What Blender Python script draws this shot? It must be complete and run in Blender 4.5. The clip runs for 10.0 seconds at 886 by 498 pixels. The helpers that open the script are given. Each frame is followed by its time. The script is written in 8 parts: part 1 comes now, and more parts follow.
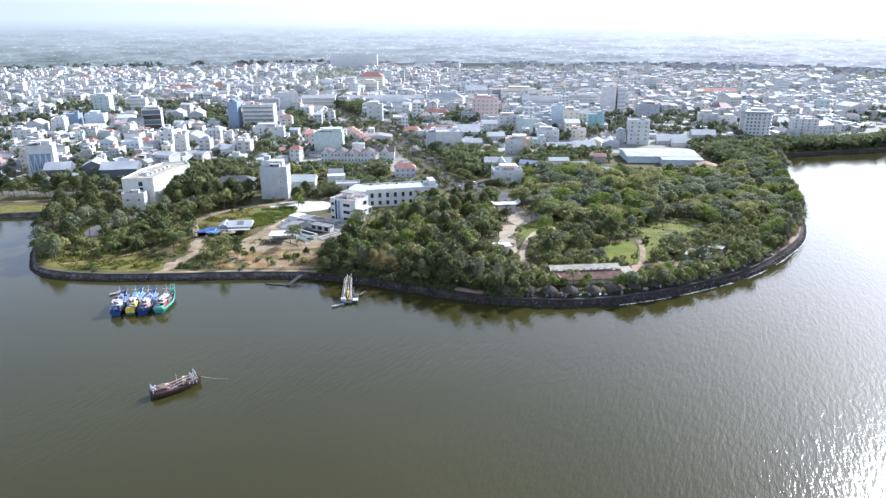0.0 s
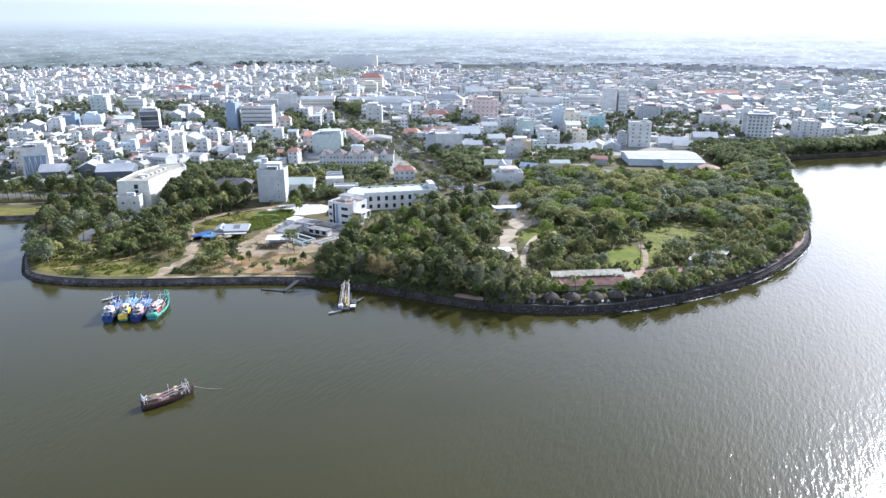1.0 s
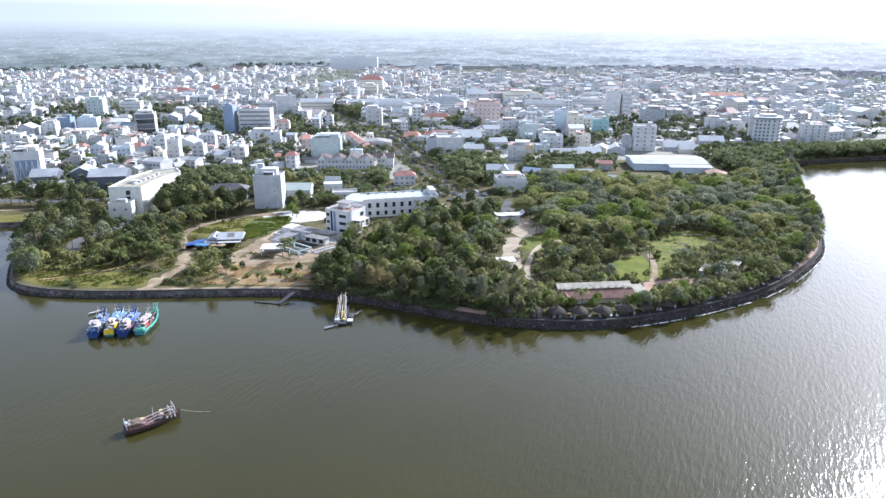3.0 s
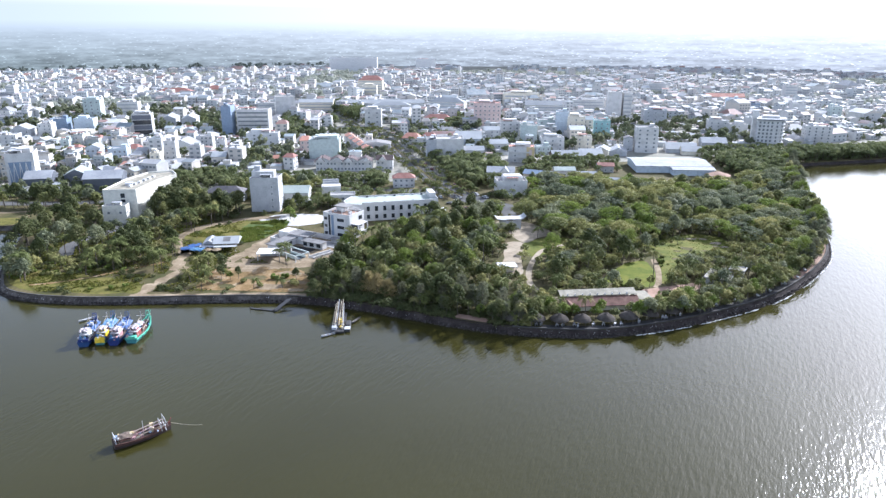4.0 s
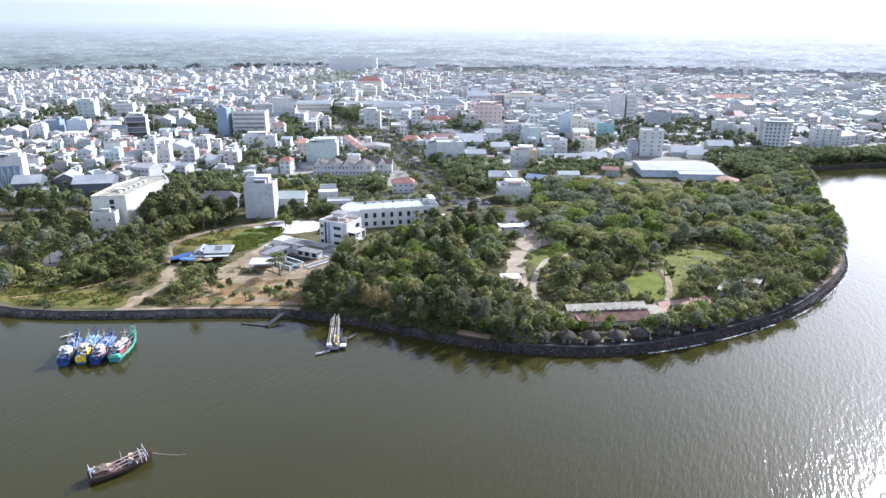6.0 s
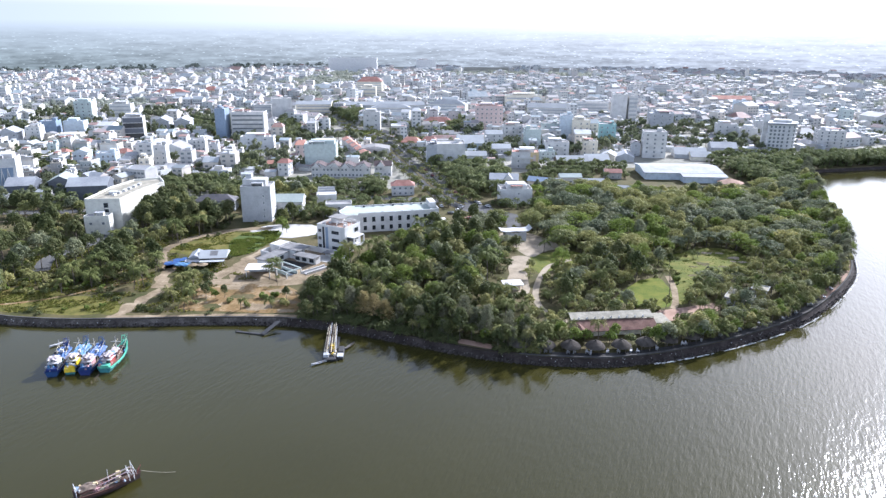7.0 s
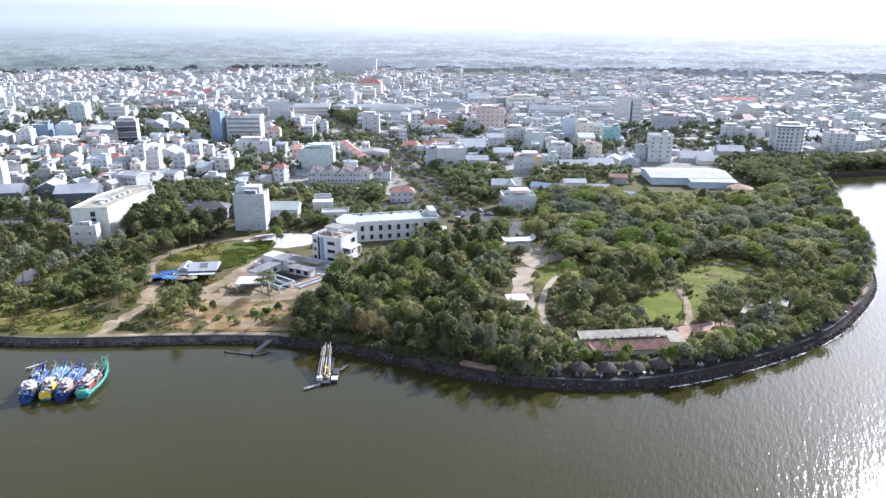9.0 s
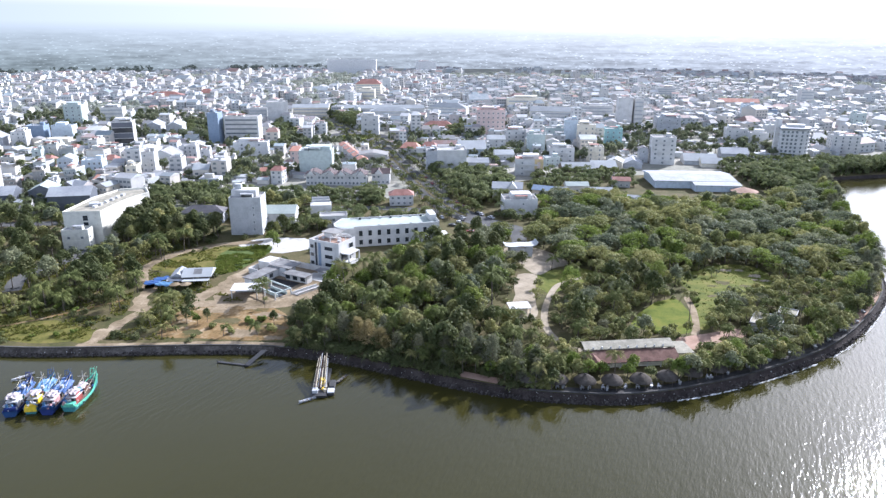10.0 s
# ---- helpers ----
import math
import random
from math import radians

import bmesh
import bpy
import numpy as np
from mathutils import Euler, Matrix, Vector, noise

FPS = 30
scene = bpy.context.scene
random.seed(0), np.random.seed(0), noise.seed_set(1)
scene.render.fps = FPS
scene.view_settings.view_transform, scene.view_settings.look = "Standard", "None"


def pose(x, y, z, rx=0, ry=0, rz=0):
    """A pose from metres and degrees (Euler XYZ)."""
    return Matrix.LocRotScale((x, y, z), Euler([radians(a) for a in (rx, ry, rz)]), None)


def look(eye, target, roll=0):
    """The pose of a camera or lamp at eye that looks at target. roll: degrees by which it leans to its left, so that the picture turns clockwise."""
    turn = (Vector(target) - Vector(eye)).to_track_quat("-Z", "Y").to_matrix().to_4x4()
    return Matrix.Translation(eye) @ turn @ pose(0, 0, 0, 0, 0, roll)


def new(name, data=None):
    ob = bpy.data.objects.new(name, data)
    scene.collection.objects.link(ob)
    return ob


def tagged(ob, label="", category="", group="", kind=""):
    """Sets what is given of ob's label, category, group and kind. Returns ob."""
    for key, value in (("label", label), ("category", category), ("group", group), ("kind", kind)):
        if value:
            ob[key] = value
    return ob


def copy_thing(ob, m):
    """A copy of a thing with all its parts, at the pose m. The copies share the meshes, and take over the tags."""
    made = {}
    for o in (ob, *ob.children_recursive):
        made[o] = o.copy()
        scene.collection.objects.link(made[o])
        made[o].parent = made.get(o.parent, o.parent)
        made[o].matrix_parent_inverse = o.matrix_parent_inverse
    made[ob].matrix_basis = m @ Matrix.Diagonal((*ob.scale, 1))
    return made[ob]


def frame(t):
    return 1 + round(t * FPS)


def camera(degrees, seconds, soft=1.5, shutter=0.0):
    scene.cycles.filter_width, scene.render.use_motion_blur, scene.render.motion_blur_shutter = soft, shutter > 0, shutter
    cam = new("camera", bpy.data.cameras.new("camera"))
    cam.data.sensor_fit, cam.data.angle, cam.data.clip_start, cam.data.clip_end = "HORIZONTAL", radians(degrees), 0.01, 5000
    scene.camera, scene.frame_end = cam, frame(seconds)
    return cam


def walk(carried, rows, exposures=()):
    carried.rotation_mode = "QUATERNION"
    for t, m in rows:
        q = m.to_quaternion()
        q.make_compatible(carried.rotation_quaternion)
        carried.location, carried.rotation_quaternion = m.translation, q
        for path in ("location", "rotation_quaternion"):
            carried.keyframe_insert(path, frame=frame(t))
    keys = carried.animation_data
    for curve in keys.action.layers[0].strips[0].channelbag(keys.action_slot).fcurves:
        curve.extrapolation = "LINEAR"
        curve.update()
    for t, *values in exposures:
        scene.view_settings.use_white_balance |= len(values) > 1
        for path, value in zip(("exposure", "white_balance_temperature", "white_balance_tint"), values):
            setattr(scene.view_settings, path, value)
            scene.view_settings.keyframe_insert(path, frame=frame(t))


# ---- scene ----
cam = camera(66.0, 10.0, 1.4)
PATH = [
    (0, (1.022, -5.994, 107.709), (1.0, -4.095, 107.079), 0.0),
    (0.5, (1.045, -3.098, 107.708), (1.024, -1.2, 107.08), 0.1),
    (1, (1.037, -0.215, 107.709), (1.016, 1.684, 107.082), 0.1),
    (1.5, (0.99, 2.718, 107.706), (0.968, 4.617, 107.08), 0.1),
    (2, (0.886, 5.76, 107.726), (0.864, 7.66, 107.101), 0.1),
    (2.5, (0.79, 8.922, 107.756), (0.767, 10.822, 107.132), 0.1),
    (4, (0.524, 18.834, 107.998), (0.502, 20.734, 107.375), 0.2),
    (4.5, (0.415, 22.251, 108.033), (0.393, 24.151, 107.41), 0.2),
    (5, (0.289, 25.738, 108.061), (0.267, 27.638, 107.437), 0.2),
    (5.5, (0.159, 29.269, 108.093), (0.137, 31.169, 107.47), 0.2),
    (7, (-0.192, 40.085, 108.339), (-0.214, 41.986, 107.716), 0.3),
    (7.5, (-0.287, 43.819, 108.399), (-0.309, 45.719, 107.777), 0.3),
    (8, (-0.352, 47.602, 108.451), (-0.374, 49.502, 107.829), 0.3),
    (8.5, (-0.419, 51.388, 108.504), (-0.442, 53.289, 107.883), 0.3),
    (9, (-0.535, 55.201, 108.544), (-0.558, 57.102, 107.923), 0.2),
    (9.5, (-0.694, 59.063, 108.576), (-0.717, 60.964, 107.955), 0.2),
    (10, (-0.868, 62.932, 108.585), (-0.89, 64.833, 107.965), 0.3),
]
walk(cam, [(t, look(eye, target, roll)) for t, eye, target, roll in PATH], [(0, 1.36, 5590, 14), (10, 1.30, 5670, 16)])

# ---- light ----
SUN_AZ, SUN_EL = 41.5, 31.0
world = bpy.data.worlds.new("sky")
scene.world = world
world.use_nodes = True
wn, wl = world.node_tree.nodes, world.node_tree.links
sky = wn.new("ShaderNodeTexSky")
sky.sky_type, sky.sun_disc = "NISHITA", False
sky.sun_elevation, sky.sun_rotation = radians(SUN_EL), radians(SUN_AZ)
sky.dust_density, sky.air_density, sky.ozone_density = 1.45, 1.0, 2.0
haze = wn.new("ShaderNodeHueSaturation")  # a milky, humid sky
haze.inputs["Saturation"].default_value = 0.5
wl.new(sky.outputs[0], haze.inputs["Color"])
wl.new(haze.outputs[0], wn["Background"].inputs[0])
wn["Background"].inputs[1].default_value = 0.136
sun_data = bpy.data.lights.new("sun", "SUN")
sun_data.energy, sun_data.angle, sun_data.color = 4.1, radians(0.53), (1.0, 0.965, 0.91)
sun = new("sun", sun_data)
TO_SUN = Vector((math.sin(radians(SUN_AZ)) * math.cos(radians(SUN_EL)), math.cos(radians(SUN_AZ)) * math.cos(radians(SUN_EL)), math.sin(radians(SUN_EL))))
sun.matrix_world = look(TO_SUN * 900, (0, 0, 0))

# ---- materials ----
def material(name, stops, scale=0.3, fine=3.0, rough=0.8, metal=0.0, bump=0.15, by_object=0.0, leaf=0.0, island=0.0, coat=None):
    """A ramp of colours driven by coarse and fine noise, and, if asked, by the object or the island."""
    m = bpy.data.materials.new(name)
    m.use_nodes = True
    n, l = m.node_tree.nodes, m.node_tree.links
    bsdf, out = n["Principled BSDF"], n["Material Output"]
    geo = n.new("ShaderNodeNewGeometry")
    a, b = n.new("ShaderNodeTexNoise"), n.new("ShaderNodeTexNoise")
    a.inputs["Scale"].default_value, a.inputs["Detail"].default_value = scale, 4
    b.inputs["Scale"].default_value, b.inputs["Detail"].default_value = fine, 3
    l.new(geo.outputs["Position"], a.inputs["Vector"])
    l.new(geo.outputs["Position"], b.inputs["Vector"])
    mix = n.new("ShaderNodeMath")
    mix.operation = "MULTIPLY_ADD"
    mix.inputs[1].default_value = 0.35
    half = n.new("ShaderNodeMath")
    half.operation = "MULTIPLY"
    half.inputs[1].default_value = 0.65
    l.new(a.outputs["Fac"], half.inputs[0])
    l.new(b.outputs["Fac"], mix.inputs[0])
    l.new(half.outputs[0], mix.inputs[2])
    spread = n.new("ShaderNodeMapRange")
    spread.inputs[1].default_value, spread.inputs[2].default_value = 0.32, 0.68
    l.new(mix.outputs[0], spread.inputs[0])
    value = spread.outputs[0]
    for weight, node, socket in ((by_object, "ShaderNodeObjectInfo", "Random"), (island, "ShaderNodeNewGeometry", "Random Per Island")):
        if weight:
            info, blend = n.new(node), n.new("ShaderNodeMix")
            blend.inputs[0].default_value = weight
            l.new(value, blend.inputs[2])
            chance = info.outputs[socket]
            if leaf and socket == "Random":  # joined trees carry a tone each
                tone, mixed, turn = n.new("ShaderNodeAttribute"), n.new("ShaderNodeMath"), n.new("ShaderNodeMath")
                tone.attribute_name, turn.operation = "tone", "FRACT"
                l.new(chance, mixed.inputs[0])
                l.new(tone.outputs["Fac"], mixed.inputs[1])
                l.new(mixed.outputs[0], turn.inputs[0])
                chance = turn.outputs[0]
            l.new(chance, blend.inputs[3])
            value = blend.outputs[0]
    ramp = n.new("ShaderNodeValToRGB")
    el = ramp.color_ramp.elements
    while len(el) < len(stops):
        el.new(0.5)
    for i, c in enumerate(stops):
        el[i].position, el[i].color = i / max(1, len(stops) - 1), (*c, 1)
    l.new(value, ramp.inputs[0])
    l.new(ramp.outputs[0], bsdf.inputs["Base Color"])
    bsdf.inputs["Roughness"].default_value, bsdf.inputs["Metallic"].default_value = rough, metal
    if rough >= 0.9:
        bsdf.inputs["Specular IOR Level"].default_value = 0.12
    if bump:
        bp = n.new("ShaderNodeBump")
        bp.inputs["Strength"].default_value, bp.inputs["Distance"].default_value = bump, 0.05
        l.new(b.outputs["Fac"], bp.inputs["Height"])
        l.new(bp.outputs[0], bsdf.inputs["Normal"])
    if leaf:
        tr, add = n.new("ShaderNodeBsdfTranslucent"), n.new("ShaderNodeMixShader")
        add.inputs[0].default_value = leaf
        l.new(ramp.outputs[0], tr.inputs[0])
        l.new(bsdf.outputs[0], add.inputs[1])
        l.new(tr.outputs[0], add.inputs[2])
        l.new(add.outputs[0], out.inputs[0])
        bsdf.inputs["Specular IOR Level"].default_value = 0.1
    return m


def plain(name, c, rough=0.6, metal=0.0, by_object=0.0):
    d = tuple(x * 0.78 for x in c)
    return material(name, (d, c, tuple(min(0.92, x * 1.1) for x in c)), 0.5, 4.0, rough, metal, 0.08, by_object)


def water_material():
    m = bpy.data.materials.new("river_water")
    m.use_nodes = True
    n, l = m.node_tree.nodes, m.node_tree.links
    bsdf = n["Principled BSDF"]
    geo = n.new("ShaderNodeNewGeometry")
    stretch = n.new("ShaderNodeMapping")
    stretch.vector_type = "TEXTURE"
    stretch.inputs["Rotation"].default_value = (0, 0, radians(-25))
    stretch.inputs["Scale"].default_value = (1.0, 3.8, 1.0)
    l.new(geo.outputs["Position"], stretch.inputs[0])
    parts, calm = n.new("ShaderNodeSeparateXYZ"), n.new("ShaderNodeMapRange")
    l.new(geo.outputs["Position"], parts.inputs[0])
    l.new(parts.outputs["X"], calm.inputs[0])
    calm.inputs[1].default_value, calm.inputs[2].default_value = -140, 60  # calmer in the lee of the west bank
    calm.inputs[3].default_value, calm.inputs[4].default_value = 0.42, 1.0
    last = None
    for scale, dist, strength in ((0.05, 0.9, 0.12), (0.40, 0.22, 0.32), (0.95, 0.20, 0.58), (2.4, 0.06, 0.48)):
        t = n.new("ShaderNodeTexNoise")
        t.inputs["Scale"].default_value, t.inputs["Detail"].default_value = scale, 3
        l.new(stretch.outputs[0], t.inputs["Vector"])
        b = n.new("ShaderNodeBump")
        b.inputs["Distance"].default_value = dist
        gust = n.new("ShaderNodeMath")
        gust.operation = "MULTIPLY"
        gust.inputs[1].default_value = strength
        l.new(calm.outputs[0], gust.inputs[0])
        l.new(gust.outputs[0], b.inputs["Strength"])
        l.new(t.outputs["Fac"], b.inputs["Height"])
        if last:
            l.new(last.outputs[0], b.inputs["Normal"])
        last = b
    l.new(last.outputs[0], bsdf.inputs["Normal"])
    silt = n.new("ShaderNodeTexNoise")
    silt.inputs["Scale"].default_value = 0.012
    l.new(geo.outputs["Position"], silt.inputs["Vector"])
    ramp = n.new("ShaderNodeValToRGB")
    ramp.color_ramp.elements[0].position, ramp.color_ramp.elements[0].color = 0.3, (0.0262, 0.0243, 0.0065, 1)
    ramp.color_ramp.elements[1].position, ramp.color_ramp.elements[1].color = 0.7, (0.0325, 0.0302, 0.0083, 1)
    l.new(silt.outputs["Fac"], ramp.inputs[0])
    l.new(ramp.outputs[0], bsdf.inputs["Base Color"])
    bsdf.inputs["Roughness"].default_value, bsdf.inputs["IOR"].default_value = 0.09, 1.333
    bsdf.inputs["Specular IOR Level"].default_value = 0.36
    return m


WATER = water_material()
GROUND = material("dry_ground", ((0.0413, 0.0484, 0.0154), (0.0798, 0.0715, 0.0303), (0.132, 0.1045, 0.0578)), 0.09, 0.8, 0.95)
CITY_GROUND = material("dusty_city_ground", ((0.15, 0.16, 0.12), (0.25, 0.24, 0.20), (0.36, 0.34, 0.30)), 0.02, 0.25, 0.95)
GRASS = material("lawn_grass", ((0.0508, 0.0726, 0.0099), (0.089, 0.1115, 0.014), (0.1229, 0.1345, 0.0193), (0.1525, 0.1371, 0.0305)), 0.22, 1.6, 0.95, bump=.4)
LAWNGRASS = material("worn_park_grass", ((0.0495, 0.0627, 0.0143), (0.0914, 0.1064, 0.0197), (0.129, 0.1322, 0.0287), (0.1774, 0.1512, 0.052)), 0.2, 1.5, 0.95, bump=.5)
DRYGRASS = material("weedy_dry_grass", ((0.0439, 0.0467, 0.0129), (0.0921, 0.0901, 0.0215), (0.1316, 0.1176, 0.0318), (0.1667, 0.1293, 0.0516)), 0.28, 1.6, 0.95, bump=.5)
WEEDS = material("rank_green_weeds", ((0.040, 0.060, 0.018), (0.072, 0.100, 0.028), (0.108, 0.128, 0.042)), 0.25, 1.8, 0.95, bump=0.6)
DIRT = material("straw_brown_soil", ((0.060, 0.062, 0.022), (0.115, 0.085, 0.036), (0.18, 0.115, 0.05), (0.235, 0.165, 0.085), (0.33, 0.27, 0.19)), 0.16, 0.9, 0.95, bump=0.5)
SAND = material("pale_sandy_track", ((0.1223, 0.0941, 0.0553), (0.2155, 0.168, 0.1085), (0.3261, 0.2632, 0.1809)), 0.15, 1.0, 0.95)
SANDBRIGHT = material("sunlit_pale_sand", ((0.19, 0.158, 0.11), (0.285, 0.24, 0.175), (0.37, 0.32, 0.245)), 0.15, 1.0, 0.95)
CONCRETE = material("pale_concrete", ((0.323, 0.306, 0.2805), (0.442, 0.425, 0.391), (0.527, 0.51, 0.476)), 0.2, 1.5, 0.9)
PINK = material("pink_paving", ((0.2527, 0.162, 0.1188), (0.3229, 0.216, 0.1604), (0.3791, 0.27, 0.2079)), 0.2, 1.6, 0.9)
ASPHALT = material("worn_asphalt", ((0.05, 0.05, 0.05), (0.09, 0.09, 0.088), (0.14, 0.135, 0.13)), 0.08, 1.2, 0.9)
# dark stone, darkened further for the shadow lying on the bank
STONE = material("dark_stone_with_shade", ((0.018, 0.0145, 0.0135), (0.038, 0.031, 0.028), (0.070, 0.059, 0.052)), 0.25, 2.2, 0.95, bump=0.8)
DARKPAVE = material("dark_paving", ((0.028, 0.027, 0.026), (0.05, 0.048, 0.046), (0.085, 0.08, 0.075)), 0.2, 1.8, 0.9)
WESTSTONE = material("grey_brown_slope_stone", ((0.0338, 0.0286, 0.026), (0.0754, 0.0663, 0.0585), (0.143, 0.1274, 0.1118)), 0.3, 1.2, 0.95, bump=0.9)
LITTER = material("pale_litter", ((0.25, 0.25, 0.24), (0.45, 0.45, 0.44), (0.65, 0.64, 0.62)), 0.3, 2.0, 0.8, island=0.8)
CAP = material("weathered_wall_cap", ((0.04, 0.038, 0.036), (0.07, 0.067, 0.064), (0.12, 0.115, 0.105)), 0.2, 2.0, 0.9)
WHITE = material("white_render", ((0.414, 0.405, 0.387), (0.549, 0.54, 0.5175), (0.621, 0.612, 0.5895)), 0.22, 2.2, 0.85, bump=0.08)
WHITES = material("painted_render", ((0.22, 0.22, 0.215), (0.42, 0.41, 0.385), (0.46, 0.41, 0.33), (0.58, 0.57, 0.54), (0.31, 0.35, 0.34), (0.52, 0.50, 0.47), (0.29, 0.265, 0.24)), 0.3, 2.5, 0.85, by_object=0.85)
IVORY = plain("ivory_render", (0.62, 0.605, 0.53), 0.85)
PALEGREY = plain("pale_grey_render", (0.58, 0.58, 0.57), 0.85)
CREAM = plain("cream_render", (0.66, 0.61, 0.50), 0.85)
PALEBLUE = plain("pale_blue_render", (0.50, 0.56, 0.60), 0.85)
SEAGREEN = plain("sea_green_render", (0.43, 0.485, 0.46), 0.85)
GREY = plain("grey_render", (0.40, 0.41, 0.42), 0.85)
GREYBLUE = plain("grey_blue_cladding", (0.20, 0.26, 0.34), 0.6)
PINKISH = plain("pinkish_render", (0.58, 0.46, 0.42), 0.85)
DARKFRONT = plain("dark_cladding_and_shed_shade", (0.10, 0.11, 0.13), 0.5)
TEALWALL = plain("pale_teal_render", (0.30, 0.48, 0.48), 0.85)
YELLOW = plain("ochre_render", (0.56, 0.44, 0.24), 0.8)
ROOF = material("flat_roof_screed", ((0.1804, 0.1763, 0.164), (0.2952, 0.287, 0.2747), (0.4428, 0.4346, 0.4182)), 0.15, 1.2, 0.9, by_object=0.5)
METAL = material("pale_metal_sheet", ((0.225, 0.2385, 0.2385), (0.306, 0.3195, 0.3195), (0.396, 0.4095, 0.4095)), 0.12, 0.8, 0.85, by_object=0.5)
GREYMETAL = material("grey_metal_sheet", ((0.20, 0.21, 0.22), (0.30, 0.31, 0.32), (0.40, 0.41, 0.41)), 0.12, 0.8, 0.85, by_object=0.3)
PALEGREENROOF = material("pale_green_roof_sheet", ((0.24, 0.276, 0.248), (0.32, 0.36, 0.328), (0.384, 0.424, 0.384)), 0.12, 0.8, 0.85)
TILE = material("red_roof_tile", ((0.19, 0.085, 0.065), (0.28, 0.13, 0.10), (0.36, 0.20, 0.16)), 0.3, 2.5, 0.85)
ORANGE = material("orange_roof_tile", ((0.32, 0.14, 0.10), (0.42, 0.20, 0.14), (0.48, 0.28, 0.22)), 0.3, 2.5, 0.85)
MAROON = material("maroon_roof_tile", ((0.035, 0.024, 0.025), (0.060, 0.038, 0.038), (0.095, 0.065, 0.062)), 0.3, 2.5, 0.85)
DARKTILE = material("dark_slate_tile", ((0.05, 0.05, 0.055), (0.09, 0.085, 0.09), (0.14, 0.13, 0.13)), 0.3, 2.5, 0.8)
SLAB = material("weathered_grey_slab", ((0.11, 0.108, 0.105), (0.17, 0.168, 0.165), (0.25, 0.245, 0.24)), 0.3, 2.0, 0.9)
THATCH = material("grey_brown_thatch", ((0.036, 0.0312, 0.0261), (0.0624, 0.0544, 0.0465), (0.092, 0.0808, 0.0702)), 0.6, 4.0, 0.98, bump=0.7)
STAINED = material("stained_concrete_roof", ((0.169, 0.1587, 0.1232), (0.2665, 0.248, 0.1958), (0.39, 0.3596, 0.2882)), 0.35, 2.0, 0.9)
OLDTILE = material("weathered_brown_tile", ((0.075, 0.045, 0.036), (0.135, 0.078, 0.062), (0.19, 0.12, 0.098)), 0.4, 2.5, 0.9)
# pale render greyed: the shade on the fronts is put into the colour
OFFGREY = material("shade_grey_render", ((0.32, 0.325, 0.325), (0.42, 0.425, 0.425), (0.49, 0.495, 0.49)), 0.2, 1.6, 0.88, bump=0.08)
# panes lightened as haze would fade them; PALEGLASS, for far bands, the most
GLASS = plain("window_glass", (0.17, 0.19, 0.20), 0.12)
DARKGLASS = plain("dark_window_glass", (0.03, 0.035, 0.04), 0.15)
PALEGLASS = plain("haze_pale_glazing", (0.34, 0.365, 0.38), 0.3)
FRAME = plain("window_frame", (0.60, 0.60, 0.58), 0.6)
STEEL = plain("galvanised_steel", (0.50, 0.51, 0.52), 0.4, 0.7)
BARK = material("bark", ((0.06, 0.05, 0.04), (0.12, 0.10, 0.08), (0.18, 0.16, 0.13)), 0.8, 5.0, 0.95)
# leaves: colours raised, partly for missing haze; light is part reflected, part let through
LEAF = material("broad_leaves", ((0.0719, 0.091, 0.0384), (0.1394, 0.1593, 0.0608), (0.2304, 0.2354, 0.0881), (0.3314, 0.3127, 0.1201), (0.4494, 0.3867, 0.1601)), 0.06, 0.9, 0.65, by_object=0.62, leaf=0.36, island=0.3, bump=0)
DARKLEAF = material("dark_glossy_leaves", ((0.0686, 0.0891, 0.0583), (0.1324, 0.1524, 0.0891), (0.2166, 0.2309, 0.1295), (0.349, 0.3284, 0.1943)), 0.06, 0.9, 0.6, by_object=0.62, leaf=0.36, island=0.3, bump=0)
# darker green: shade under and between the trees is put into the colour
DEEPLEAF = material("deep_green_shade_leaves", ((0.0539, 0.0704, 0.0255), (0.0948, 0.111, 0.0433), (0.1723, 0.1655, 0.074)), 0.06, 0.9, 0.6, by_object=0.5, leaf=0.4, island=0.4, bump=0)
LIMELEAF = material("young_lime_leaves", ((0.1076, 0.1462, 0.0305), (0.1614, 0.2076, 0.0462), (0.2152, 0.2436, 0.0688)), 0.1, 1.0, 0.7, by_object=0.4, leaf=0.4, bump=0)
PALMLEAF = material("palm_fronds", ((0.0728, 0.0929, 0.0299), (0.13, 0.1464, 0.0459), (0.2393, 0.2121, 0.0848)), 0.2, 1.2, 0.75, by_object=0.6, leaf=0.3, bump=0)
NEEDLE = material("casuarina_needles", ((0.0863, 0.0997, 0.0654), (0.1417, 0.1501, 0.0934), (0.2342, 0.2228, 0.1402)), 0.2, 1.5, 0.8, by_object=0.4, leaf=0.3, bump=0)
# haze over the town is put into these leaves as a paler green
FARLEAF = material("haze_pale_leaves", ((0.10, 0.125, 0.07), (0.16, 0.18, 0.105), (0.24, 0.25, 0.16)), 0.02, 0.4, 0.8, by_object=0.5, leaf=0.5, bump=0)
# tone between near and far leaves, lightened to stand in for haze
STREETLEAF = material("street_tree_leaves", ((0.10, 0.130, 0.056), (0.165, 0.19, 0.082), (0.26, 0.265, 0.13)), 0.05, 0.8, 0.7, leaf=0.5, island=0.3, bump=0)
DRYNEEDLE = material("tan_casuarina_needles", ((0.18, 0.155, 0.07), (0.27, 0.225, 0.105), (0.36, 0.29, 0.15)), 0.2, 1.5, 0.8, by_object=0.3, leaf=0.5, bump=0)
